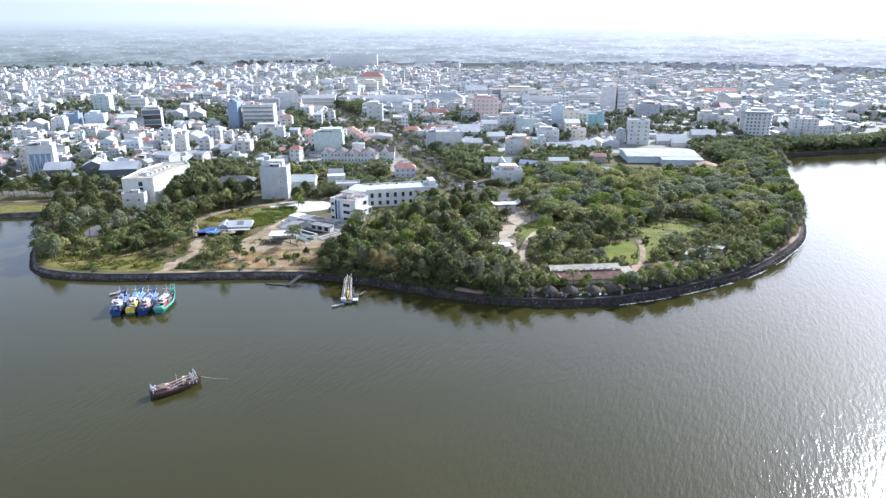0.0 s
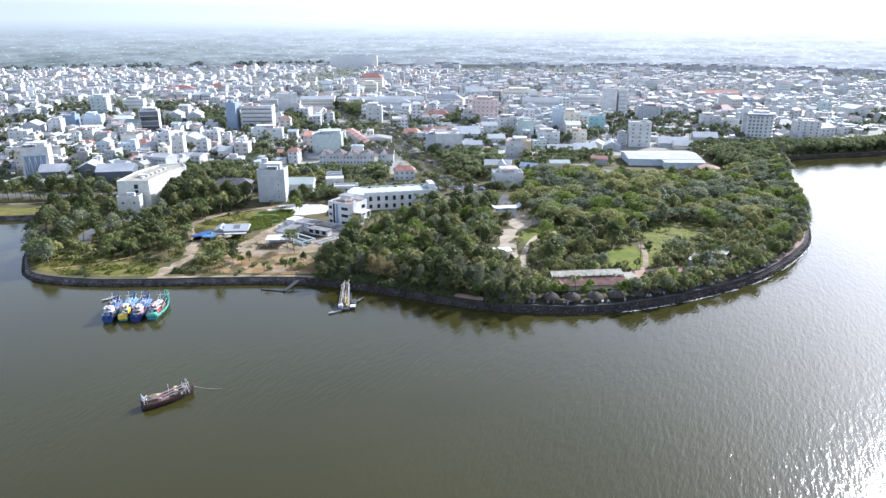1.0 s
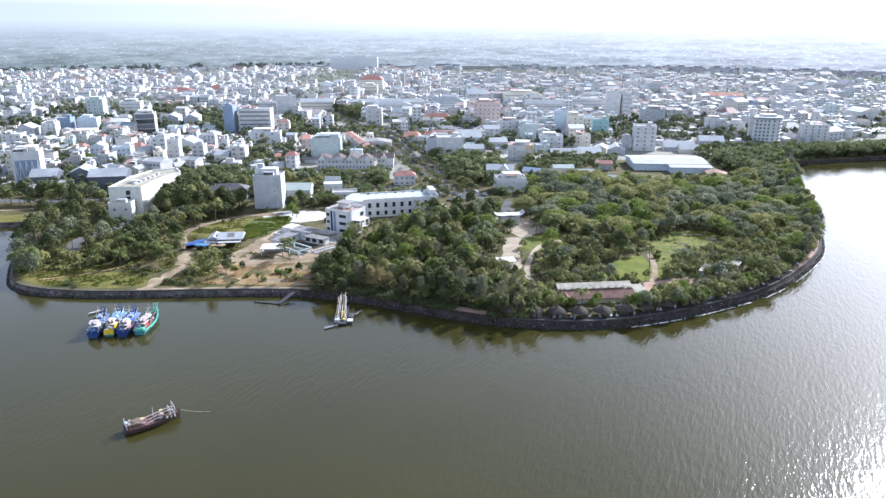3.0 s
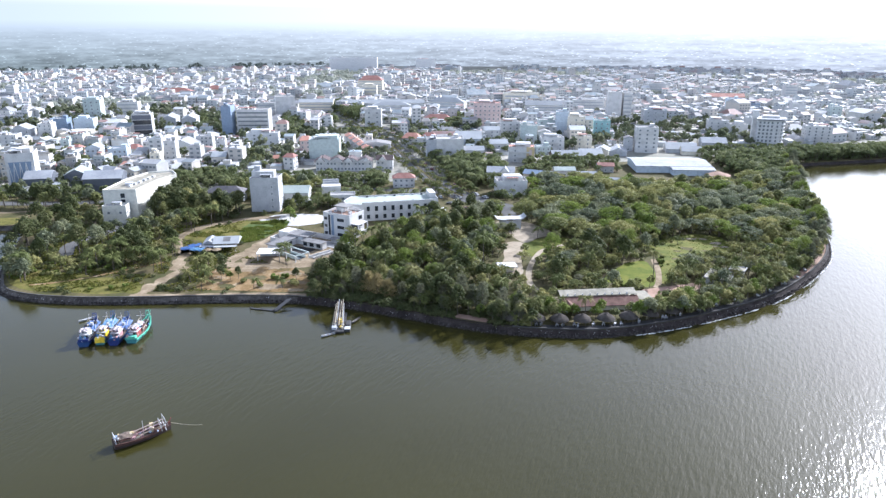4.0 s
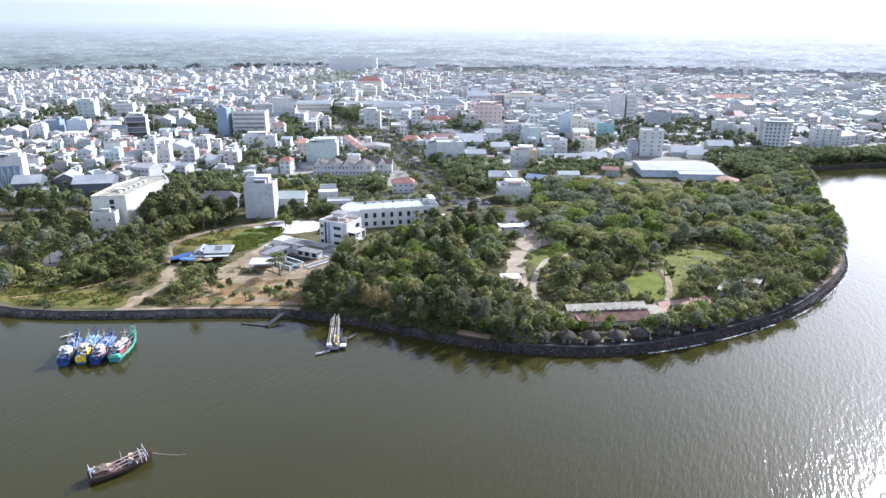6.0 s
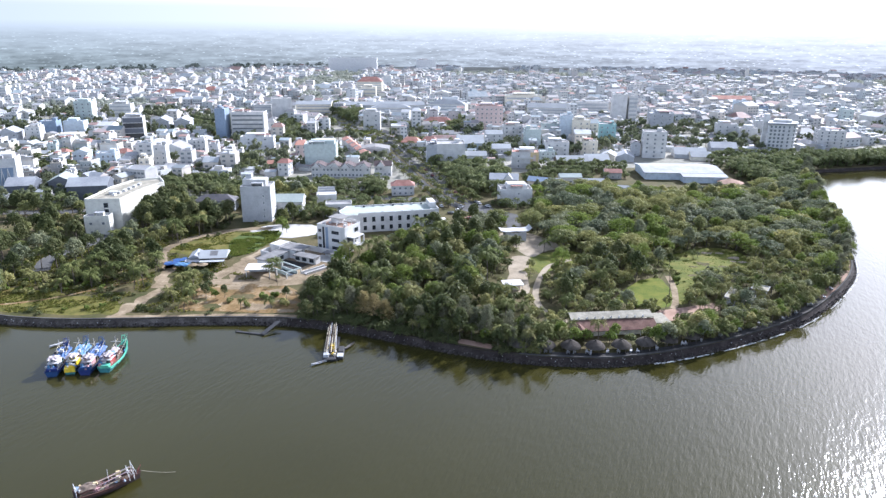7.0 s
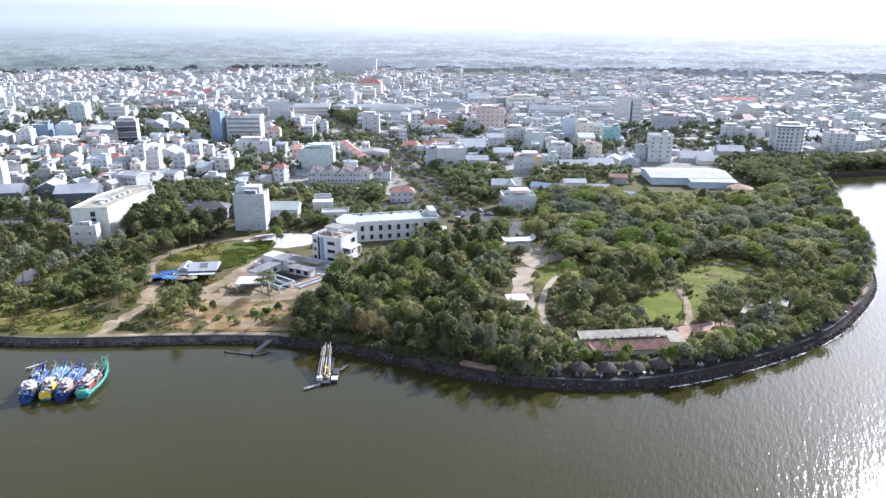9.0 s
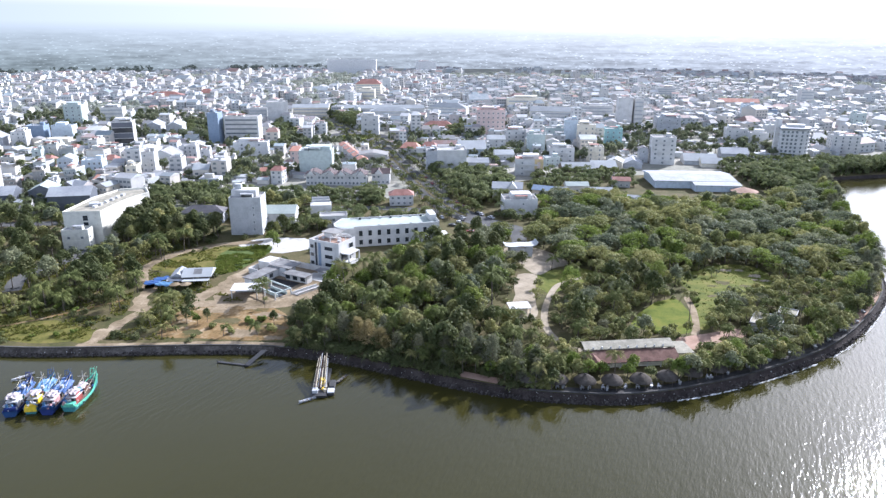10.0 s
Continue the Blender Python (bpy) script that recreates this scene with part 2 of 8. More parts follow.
FARWALL = material("painted_house_walls", ((0.34, 0.34, 0.33), (0.56, 0.55, 0.525), (0.44, 0.465, 0.465), (0.65, 0.64, 0.605), (0.56, 0.51, 0.44), (0.40, 0.39, 0.375), (0.63, 0.63, 0.61)), 0.3, 2.0, 0.9, island=0.9)
FARROOF = material("mixed_house_roofs", ((0.1131, 0.1131, 0.1175), (0.2349, 0.2349, 0.2306), (0.174, 0.161, 0.1479), (0.3132, 0.3175, 0.3175), (0.2349, 0.1305, 0.1001), (0.2697, 0.2741, 0.2741), (0.435, 0.435, 0.4263), (0.1827, 0.2262, 0.2393), (0.2088, 0.2044, 0.2001)), 0.2, 1.0, 0.75, island=0.92)


def paint(name, c, rough=0.5):
    return material(name, (tuple(x * 0.6 for x in c), c, tuple(min(0.9, x * 1.15) for x in c)), 0.8, 5.0, rough, 0.0, 0.1)


HULLBLUE, TEAL, COBALT = paint("blue_boat_paint", (0.018, 0.06, 0.175)), paint("turquoise_boat_paint", (0.05, 0.21, 0.22)), paint("cobalt_boat_paint", (0.014, 0.030, 0.15))
TARP, LIGHTTARP = paint("blue_tarpaulin", (0.03, 0.085, 0.24), 0.5), paint("pale_blue_tarpaulin", (0.075, 0.175, 0.30), 0.6)
BOATWHITE, BOATYELLOW, BOATRED, BOATPINK = paint("boat_white", (0.52, 0.51, 0.51)), paint("boat_yellow", (0.72, 0.52, 0.03)), paint("boat_red", (0.26, 0.05, 0.045)), paint("faded_pink_paint", (0.46, 0.27, 0.27))
GREENPAINT = paint("sea_green_boat_paint", (0.12, 0.48, 0.32))
TIMBER, OLDWOOD = paint("brown_deck_timber", (0.13, 0.095, 0.07), 0.85), paint("weathered_reddish_timber", (0.11, 0.05, 0.038), 0.85)
POLE, RUBBER, BLACK = paint("pale_bamboo", (0.50, 0.44, 0.32), 0.7), paint("black_rubber", (0.02, 0.02, 0.022), 0.8), paint("tarred_planks", (0.03, 0.03, 0.032), 0.7)
HULLBROWN = paint("dark_brown_hull_planks", (0.048, 0.03, 0.026), 0.8)
RUBBLE = material("mixed_rubble", ((0.012, 0.010, 0.010), (0.026, 0.022, 0.020), (0.042, 0.037, 0.034), (0.062, 0.055, 0.050), (0.11, 0.10, 0.09)), 0.3, 2.0, 0.95, island=0.8)
# palest leaf tone: distance haze painted into the colour
PALELEAF = material("haze_palest_leaves", ((0.26, 0.285, 0.235), (0.33, 0.35, 0.295), (0.40, 0.415, 0.355)), 0.01, 0.3, 0.85, by_object=0.4, leaf=0.5, bump=0)
FOAM = plain("foam_white", (0.75, 0.75, 0.74), 0.9)

# ---- building blocks ----
G = 2.5  # height of the land over the river


class Solid:
    """Collects corners and faces of one mesh."""

    def __init__(self):
        self.v, self.f, self.k = [], [], []

    def add(self, verts, faces, k=0):
        o = len(self.v)
        self.v += [tuple(p) for p in verts]
        self.f += [tuple(o + i for i in f) for f in faces]
        self.k += [k] * len(faces)
        return self

    def box(self, x, y, z, w, d, h, rot=0.0, k=0, top=None, taper=1.0):
        c, s = math.cos(radians(rot)), math.sin(radians(rot))
        pts = []
        for zz, q in ((z, 1.0), (z + h, taper)):
            for a, b in ((-1, -1), (1, -1), (1, 1), (-1, 1)):
                u, t = a * w / 2 * q, b * d / 2 * q
                pts.append((x + u * c - t * s, y + u * s + t * c, zz))
        self.add(pts, [(3, 2, 1, 0), (0, 1, 5, 4), (1, 2, 6, 5), (2, 3, 7, 6), (3, 0, 4, 7)], k)
        o = len(self.v) - 8
        self.f.append((o + 4, o + 5, o + 6, o + 7))
        self.k.append(k if top is None else top)
        return self

    def prism(self, poly, z0, z1, k=0, top=None):
        n = len(poly)
        area = sum(poly[i][0] * poly[(i + 1) % n][1] - poly[(i + 1) % n][0] * poly[i][1] for i in range(n))
        poly = list(poly) if area > 0 else list(poly)[::-1]
        pts = [(p[0], p[1], z0) for p in poly] + [(p[0], p[1], z1) for p in poly]
        self.add(pts, [(i, (i + 1) % n, n + (i + 1) % n, n + i) for i in range(n)] + [tuple(range(n))[::-1]], k)
        o = len(self.v) - 2 * n
        self.f.append(tuple(o + n + i for i in range(n)))
        self.k.append(k if top is None else top)
        return self

    def gable(self, x, y, z, w, d, h, rot=0.0, k=0, wall=None, thick=0.2):
        """A pitched roof with its ridge along the width; wall: index for the closed ends."""
        c, s = math.cos(radians(rot)), math.sin(radians(rot))
        loc = [(-w / 2, -d / 2, z), (w / 2, -d / 2, z), (w / 2, d / 2, z), (-w / 2, d / 2, z), (-w / 2, 0, z + h), (w / 2, 0, z + h)]
        loc += [(a, b, q + thick) for a, b, q in loc]
        pts = [(x + a * c - b * s, y + a * s + b * c, q) for a, b, q in loc]
        self.add(pts, [(6, 7, 11, 10), (8, 9, 10, 11), (0, 1, 7, 6), (2, 3, 9, 8), (4, 5, 1, 0), (5, 4, 3, 2)], k)
        o = len(self.v) - 12
        for f in ((0, 6, 10, 4), (4, 10, 9, 3), (1, 5, 11, 7), (5, 2, 8, 11)):
            self.f.append(tuple(o + i for i in f))
            self.k.append(k)
        for f in ((0, 4, 3), (1, 2, 5)):
            self.f.append(tuple(o + i for i in f))
            self.k.append(k if wall is None else wall)
        return self

    def hip(self, x, y, z, w, d, h, rot=0.0, k=0, ridge=0.5):
        c, s = math.cos(radians(rot)), math.sin(radians(rot))
        r = w / 2 * ridge
        loc = [(-w / 2, -d / 2, z), (w / 2, -d / 2, z), (w / 2, d / 2, z), (-w / 2, d / 2, z), (-r, 0, z + h), (r, 0, z + h)]
        pts = [(x + a * c - b * s, y + a * s + b * c, q) for a, b, q in loc]
        return self.add(pts, [(0, 1, 5, 4), (1, 2, 5), (2, 3, 4, 5), (3, 0, 4), (3, 2, 1, 0)], k)

    def tube(self, p0, p1, r0, r1=None, n=6, k=0):
        p0, p1 = Vector(p0), Vector(p1)
        q = (p1 - p0).to_track_quat("Z", "Y").to_matrix()
        r1 = r0 if r1 is None else r1
        pts = [p + q @ Vector((r * math.cos(6.2832 * i / n), r * math.sin(6.2832 * i / n), 0)) for p, r in ((p0, r0), (p1, r1)) for i in range(n)]
        return self.add(pts, [(i, (i + 1) % n, n + (i + 1) % n, n + i) for i in range(n)] + [tuple(range(n))[::-1], tuple(range(n, 2 * n))], k)

    def cone(self, x, y, z, r, h, n=14, k=0, rim=0.0):
        ring = [(x + r * math.cos(6.2832 * i / n), y + r * math.sin(6.2832 * i / n), z + rim * (i % 2)) for i in range(n)]
        return self.add(ring + [(x, y, z + h), (x, y, z)], [(i, (i + 1) % n, n) for i in range(n)] + [((i + 1) % n, i, n + 1) for i in range(n)], k)

    def loft(self, rings, k=0, closed=False, cap=False):
        n = len(rings[0])
        o = len(self.v)
        self.v += [tuple(p) for r in rings for p in r]
        for j in range(len(rings) - 1):
            for i in range(n if closed else n - 1):
                a, b = j * n + i, j * n + (i + 1) % n
                self.f.append((o + a, o + b, o + b + n, o + a + n))
                self.k.append(k)
        if cap:
            self.f += [tuple(o + i for i in range(n))[::-1], tuple(o + (len(rings) - 1) * n + i for i in range(n))]
            self.k += [k, k]
        return self

    def mesh(self, name, mats, smooth=False):
        me = bpy.data.meshes.new(name)
        me.from_pydata(self.v, [], self.f)
        for m in mats if isinstance(mats, (list, tuple)) else [mats]:
            me.materials.append(m)
        me.polygons.foreach_set("material_index", self.k)
        if smooth:
            me.polygons.foreach_set("use_smooth", [True] * len(self.f))
        me.update()
        return me


def thing(name, label, category, m=None, group="", kind=""):
    ob = tagged(new(name), label, category, group, kind)
    ob.matrix_world = m if m is not None else Matrix()
    return ob


def part(name, shape, mats, parent, label="", m=None, smooth=False):
    """One mesh under a thing or under a part."""
    me = shape if isinstance(shape, bpy.types.Mesh) else shape.mesh(name, mats, smooth)
    ob = new(name, me)
    ob.parent = parent
    if m is not None:
        ob.matrix_basis = m
    return tagged(ob, label) if label else ob


def setting(name, shape, mats, label, category, smooth=False, kind="structure"):
    return tagged(new(name, shape.mesh(name, mats, smooth)), label, category, kind=kind)


def curve(points, steps=6, closed=False):
    """A smooth line through the points."""
    n, out = len(points), []
    for i in range(n if closed else n - 1):
        p = [Vector(points[j % n] if closed else points[min(max(j, 0), n - 1)]) for j in (i - 1, i, i + 1, i + 2)]
        for q in range(steps):
            t = q / steps
            out.append(tuple(0.5 * (2 * p[1] + (p[2] - p[0]) * t + (2 * p[0] - 5 * p[1] + 4 * p[2] - p[3]) * t * t + (3 * p[1] - p[0] - 3 * p[2] + p[3]) * t ** 3)))
    return out if closed else out + [tuple(points[-1])]


def offset(line, d):
    """The line moved d to its left."""
    out = []
    for i, p in enumerate(line):
        a, b = line[max(i - 1, 0)], line[min(i + 1, len(line) - 1)]
        t = Vector((b[0] - a[0], b[1] - a[1])).normalized()
        out.append((p[0] - t.y * d, p[1] + t.x * d))
    return out


def inside(poly, x, y):
    hit, j = False, len(poly) - 1
    for i in range(len(poly)):
        (xi, yi), (xj, yj) = poly[i][:2], poly[j][:2]
        if (yi > y) != (yj > y) and x < (xj - xi) * (y - yi) / (yj - yi) + xi:
            hit = not hit
        j = i
    return hit


def near_line(line, x, y, d):
    for (ax, ay), (bx, by) in zip(line, line[1:]):
        ux, uy = bx - ax, by - ay
        t = min(1, max(0, ((x - ax) * ux + (y - ay) * uy) / (ux * ux + uy * uy + 1e-9)))
        if (x - ax - t * ux) ** 2 + (y - ay - t * uy) ** 2 < d * d:
            return True
    return False


def strip(line, width, z, height=0.04, ragged=0.0):
    s, a, b = Solid(), offset(line, width / 2), offset(line, -width / 2)
    if ragged:
        line = curve(line, 5)
        a, b = offset(line, width / 2), offset(line, -width / 2)
        a = [(x + width * ragged * noise.noise((x * .16, y * .16, 1)), y + width * ragged * noise.noise((x * .16, y * .16, 5))) for x, y in a]
        b = [(x + width * ragged * noise.noise((x * .16, y * .16, 9)), y + width * ragged * noise.noise((x * .16, y * .16, 13))) for x, y in b]
    return s.loft([[(q[0], q[1], z - 0.3), (q[0], q[1], z + height), (p[0], p[1], z + height), (p[0], p[1], z - 0.3)] for p, q in zip(a, b)])


def patch(name, label, poly, mat, lift=0.02, category="ground", steps=4):
    edge = curve(poly, steps, True)
    rng = random.Random(len(poly) * 7 + int(poly[0][0]))
    rag = 1.5 if mat is DRYGRASS else 0.5
    edge = [(x + rng.uniform(-rag, rag), y + rng.uniform(-rag, rag)) for x, y in edge]
    setting(name, Solid().prism(edge, G - 0.3, G + lift), mat, label, category)
    return edge

# ---- river, land, distance ----
setting("river", Solid().add([(-2600, -900, 0), (2600, -900, 0), (2600, 2600, 0), (-2600, 2600, 0)], [(0, 1, 2, 3)]), WATER,
        "wide olive-brown river with fine ripples", "water")

POINT = curve([(-235, 377), (-229, 364), (-221, 345), (-209, 318), (-198, 297), (-187, 282), (-171, 275), (-148, 272.5), (-121, 273.5), (-88, 275.7), (-62, 275.4), (-40, 270.6),
               (-14, 260), (12, 250), (34, 246), (56, 245.8), (82, 253), (110, 266), (137, 283), (164, 309), (188, 340), (206, 380), (222, 428), (242, 478), (260, 520), (276, 562)], 6)
WEST_BANK = [(-2600, 400), (-900, 382), (-420, 373), (-290, 371), (-262, 371.5), (-244, 374.5)]
EAST_BANK = [(286, 569), (317, 578), (344, 585), (383, 596), (540, 655), (900, 930), (2600, 2260)]
SHORE = WEST_BANK + POINT + EAST_BANK
LAND_TOP = offset(SHORE, 1.75)
land_poly = LAND_TOP + [(2600, 2600), (-2600, 2600)]
setting("ground", Solid().prism(land_poly, -1.0, G), [GROUND], "dusty green and brown flat land along the river", "ground")
city_poly = [(-2600, 470), (-420, 450), (-235, 440), (-120, 470), (-20, 500), (60, 555), (200, 585), (270, 625), (330, 645), (520, 735), (900, 1030), (2600, 2350), (2600, 2590), (-2600, 2590)]
setting("ground_city", Solid().prism(city_poly, G - 1, G + 0.03), CITY_GROUND, "pale dusty ground of streets and yards", "ground")

# stone slope, wall and walkway round the point
rings, rng = [], random.Random(5)
for (a, b), (c, d), (e, f) in zip(SHORE, offset(SHORE, 1.1), offset(SHORE, 1.9)):
    rings.append([(a + rng.uniform(-.3, .3), b + rng.uniform(-.3, .3), -0.6), (a, b, 0.25 + rng.uniform(-.12, .12)), (c, d, 1.35 + rng.uniform(-.15, .15)), (e, f, G + 0.05)])
west_end = len(WEST_BANK) + 60
setting("revetment_west", Solid().loft(rings[:west_end + 1]), WESTSTONE, "grey-brown stone slope with litter along the river", "embankment")
setting("revetment", Solid().loft(rings[west_end:]), STONE, "dark stone revetment along the river, with shade in its colour", "embankment")
cap_line = offset(POINT, 2.05)
def parapet(a, b, high):
    return Solid().loft([[(q[0], q[1], G - .5), (q[0], q[1], G + high), (p[0], p[1], G + high), (p[0], p[1], G - .5)] for p, q in list(zip(offset(cap_line, 0.3), offset(cap_line, -0.3)))[a:b]])


setting("sea_wall_west", parapet(0, 64, 0.22), CAP, "thin dark concrete coping above the stone slope", "wall")
setting("sea_wall_middle", parapet(63, 82, 0.2), STONE, "broken coping under the trees, darkened for their shade", "wall")
setting("sea_wall_east", parapet(81, None, 0.4), CAP, "low dark weathered parapet above the stone slope", "wall")
# tree shade is put into this stretch's paving colour; the eastern one stays pale
setting("promenade", strip(offset(POINT, 3.9)[84:113], 2.6, G, 0.05), DARKPAVE, "concrete promenade behind the parapet, darkened for tree shade", "pavement")
setting("promenade", strip(offset(POINT, 4.1)[112:], 3.0, G, 0.05), PINK, "pale pinkish promenade along the eastern rim", "pavement")
setting("verge", strip(offset(POINT, 3.6)[46:62], 2.2, G, 0.045, 0.35), SAND, "pale sandy strip behind the coping", "path")
# rocks and foam at the foot of the slope
setting("terrace", Solid().prism([(2, 257.5), (14, 252.8), (15.5, 256), (4, 260.5)], G - .2, G + .09), PINK, "small pink paved terrace above the river", "pavement")
rocks, froth = Solid(), Solid()
for i in range(5200):
    j = rng.randrange(14, len(POINT) - 6)
    p = POINT[j]
    r, t, o = rng.uniform(0.15, 0.55), rng.random(), rng.uniform(-.5, .8) if j > 62 else rng.uniform(-.6, .7)
    q = POINT[j + 1]
    d = Vector((q[0] - p[0], q[1] - p[1])).normalized()
    rocks.box(p[0] + (q[0] - p[0]) * t - d.y * o, p[1] + (q[1] - p[1]) * t + d.x * o, max(-.3, o * 1.15 - .1), r * 1.6, r * 1.2, 0.15 + r * 0.7, rng.uniform(0, 90), taper=0.6)
for i in range(330):
    j = rng.randrange(14, 120)
    p, q, t, o = POINT[j], POINT[j + 1], rng.random(), rng.uniform(.1, 1.7)
    d = Vector((q[0] - p[0], q[1] - p[1])).normalized()
    rocks.box(p[0] + (q[0] - p[0]) * t - d.y * o, p[1] + (q[1] - p[1]) * t + d.x * o, o * 1.2 - .05, rng.uniform(.1, .4) ** 1.3, rng.uniform(.1, .3), rng.uniform(.12, .3), rng.uniform(0, 90), 1, taper=.7)
setting("rocks", rocks, [RUBBLE, LITTER], "broken dark rocks at the water's edge", "rocks", kind="stuff")
for i in range(1100):
    j = rng.randrange(93, 130)
    p, q = POINT[j], POINT[j + 1]
    t = rng.random()
    if noise.noise((p[0] * .09 + t * .4, p[1] * .09, 3.3)) < -.16:
        continue
    g = rng.gauss(0, 0.22)
    froth.box(p[0] + (q[0] - p[0]) * t + 0.55 + g, p[1] + (q[1] - p[1]) * t - 0.55 - g * .6, -0.02, rng.uniform(.25, 1.3), rng.uniform(.06, .18), 0.06,
              math.degrees(math.atan2(q[1] - p[1], q[0] - p[0])) + rng.uniform(-14, 14), taper=0.6)
setting("foam", froth, FOAM, "thin white foam line where ripples break", "foam", kind="stuff")

# the plain far beyond the town: a glowing sheet with the haze painted in
def distance_material():
    m = bpy.data.materials.new("painted_far_haze")
    m.use_nodes = True
    n, l = m.node_tree.nodes, m.node_tree.links
    n.remove(n["Principled BSDF"])
    geo, sep = n.new("ShaderNodeNewGeometry"), n.new("ShaderNodeSeparateXYZ")
    l.new(geo.outputs["Position"], sep.inputs[0])
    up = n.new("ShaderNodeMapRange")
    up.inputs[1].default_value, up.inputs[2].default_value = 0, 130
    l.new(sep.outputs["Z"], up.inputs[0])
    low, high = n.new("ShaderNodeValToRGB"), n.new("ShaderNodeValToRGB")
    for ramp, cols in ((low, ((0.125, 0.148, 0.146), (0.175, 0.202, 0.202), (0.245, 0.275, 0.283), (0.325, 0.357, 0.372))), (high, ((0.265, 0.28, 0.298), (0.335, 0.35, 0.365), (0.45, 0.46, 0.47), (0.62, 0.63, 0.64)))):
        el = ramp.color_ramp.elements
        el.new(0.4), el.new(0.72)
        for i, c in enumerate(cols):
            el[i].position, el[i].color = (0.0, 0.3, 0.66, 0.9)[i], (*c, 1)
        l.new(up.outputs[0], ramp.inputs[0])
    # brighter towards +x: the sun's side of the haze is put into the glow
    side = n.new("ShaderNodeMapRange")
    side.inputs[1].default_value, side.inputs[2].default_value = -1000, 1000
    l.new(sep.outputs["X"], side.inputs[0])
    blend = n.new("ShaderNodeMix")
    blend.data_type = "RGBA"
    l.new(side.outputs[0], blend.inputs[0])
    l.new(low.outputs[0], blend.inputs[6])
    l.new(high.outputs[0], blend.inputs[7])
    total = None
    for scale, detail in (((0.005, 0.005, 0.07), 4), ((0.03, 0.03, 0.17), 9)):
        squash, tex = n.new("ShaderNodeMapping"), n.new("ShaderNodeTexNoise")
        squash.inputs["Scale"].default_value = scale
        l.new(geo.outputs["Position"], squash.inputs[0])
        tex.inputs["Scale"].default_value, tex.inputs["Detail"].default_value, tex.inputs["Roughness"].default_value = 1.0, detail, 0.65
        l.new(squash.outputs[0], tex.inputs["Vector"])
        if total:
            mean = n.new("ShaderNodeMath")
            mean.operation = "ADD"
            l.new(total.outputs["Fac"], mean.inputs[0])
            l.new(tex.outputs["Fac"], mean.inputs[1])
            total = mean
        else:
            total = tex
    # pale dots added to the glow as roofs scattered over the plain
    squash, dots, spot = n.new("ShaderNodeMapping"), n.new("ShaderNodeTexVoronoi"), n.new("ShaderNodeMapRange")
    squash.inputs["Scale"].default_value = (0.05, 0.05, 0.30)
    dots.inputs["Scale"].default_value = 1.0
    l.new(geo.outputs["Position"], squash.inputs[0])
    l.new(squash.outputs[0], dots.inputs["Vector"])
    spot.inputs[1].default_value, spot.inputs[2].default_value, spot.inputs[3].default_value, spot.inputs[4].default_value = 0.08, 0.2, 0.9, 0.0
    l.new(dots.outputs["Distance"], spot.inputs[0])
    tex = n.new("ShaderNodeMath")
    tex.operation = "ADD"
    l.new(total.outputs[0], tex.inputs[0])
    l.new(spot.outputs[0], tex.inputs[1])
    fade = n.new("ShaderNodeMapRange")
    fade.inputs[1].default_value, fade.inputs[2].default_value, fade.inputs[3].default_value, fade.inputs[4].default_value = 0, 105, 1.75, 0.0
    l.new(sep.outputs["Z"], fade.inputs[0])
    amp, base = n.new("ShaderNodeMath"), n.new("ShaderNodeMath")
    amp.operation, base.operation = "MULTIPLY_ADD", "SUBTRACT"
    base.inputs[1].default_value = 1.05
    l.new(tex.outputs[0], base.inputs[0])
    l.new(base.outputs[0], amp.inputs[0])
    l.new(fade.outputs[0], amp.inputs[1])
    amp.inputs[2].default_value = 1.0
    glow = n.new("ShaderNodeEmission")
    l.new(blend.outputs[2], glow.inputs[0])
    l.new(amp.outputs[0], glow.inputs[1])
    clear, top, veil = n.new("ShaderNodeBsdfTransparent"), n.new("ShaderNodeMapRange"), n.new("ShaderNodeMixShader")
    top.inputs[1].default_value, top.inputs[2].default_value = 150, 200
    l.new(sep.outputs["Z"], top.inputs[0])
    l.new(top.outputs[0], veil.inputs[0])
    l.new(glow.outputs[0], veil.inputs[1])
    l.new(clear.outputs[0], veil.inputs[2])
    l.new(veil.outputs[0], n["Material Output"].inputs[0])
    return m


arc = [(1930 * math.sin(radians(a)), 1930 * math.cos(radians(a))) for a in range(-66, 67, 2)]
setting("backdrop", Solid().loft([[(x, y, 0) for x, y in arc], [(x, y, 110) for x, y in arc], [(x, y, 205) for x, y in arc]]), distance_material(), "glowing backdrop painted as a hazy plain under a white sky", "backdrop")

# clearings, paths and roads
LAWN_A = patch("lawn", "bright green mown park lawn", [(68, 302), (80, 318), (92, 325), (92, 306), (86, 291), (71, 295)], GRASS)
LAWN_B = patch("lawn", "yellow-green park lawn with worn patches", [(101, 333), (98, 343), (97, 352), (106, 357), (114, 361), (125, 368), (137, 367), (143, 360), (140, 343), (131, 334), (120, 328), (109, 324), (103, 310), (98, 299), (92, 295), (95, 312)], LAWNGRASS)
LAWN_C = patch("lawn", "small lawn beside the curved park path", [(36, 350), (58, 362), (66, 350), (52, 338), (40, 330)], LAWNGRASS)
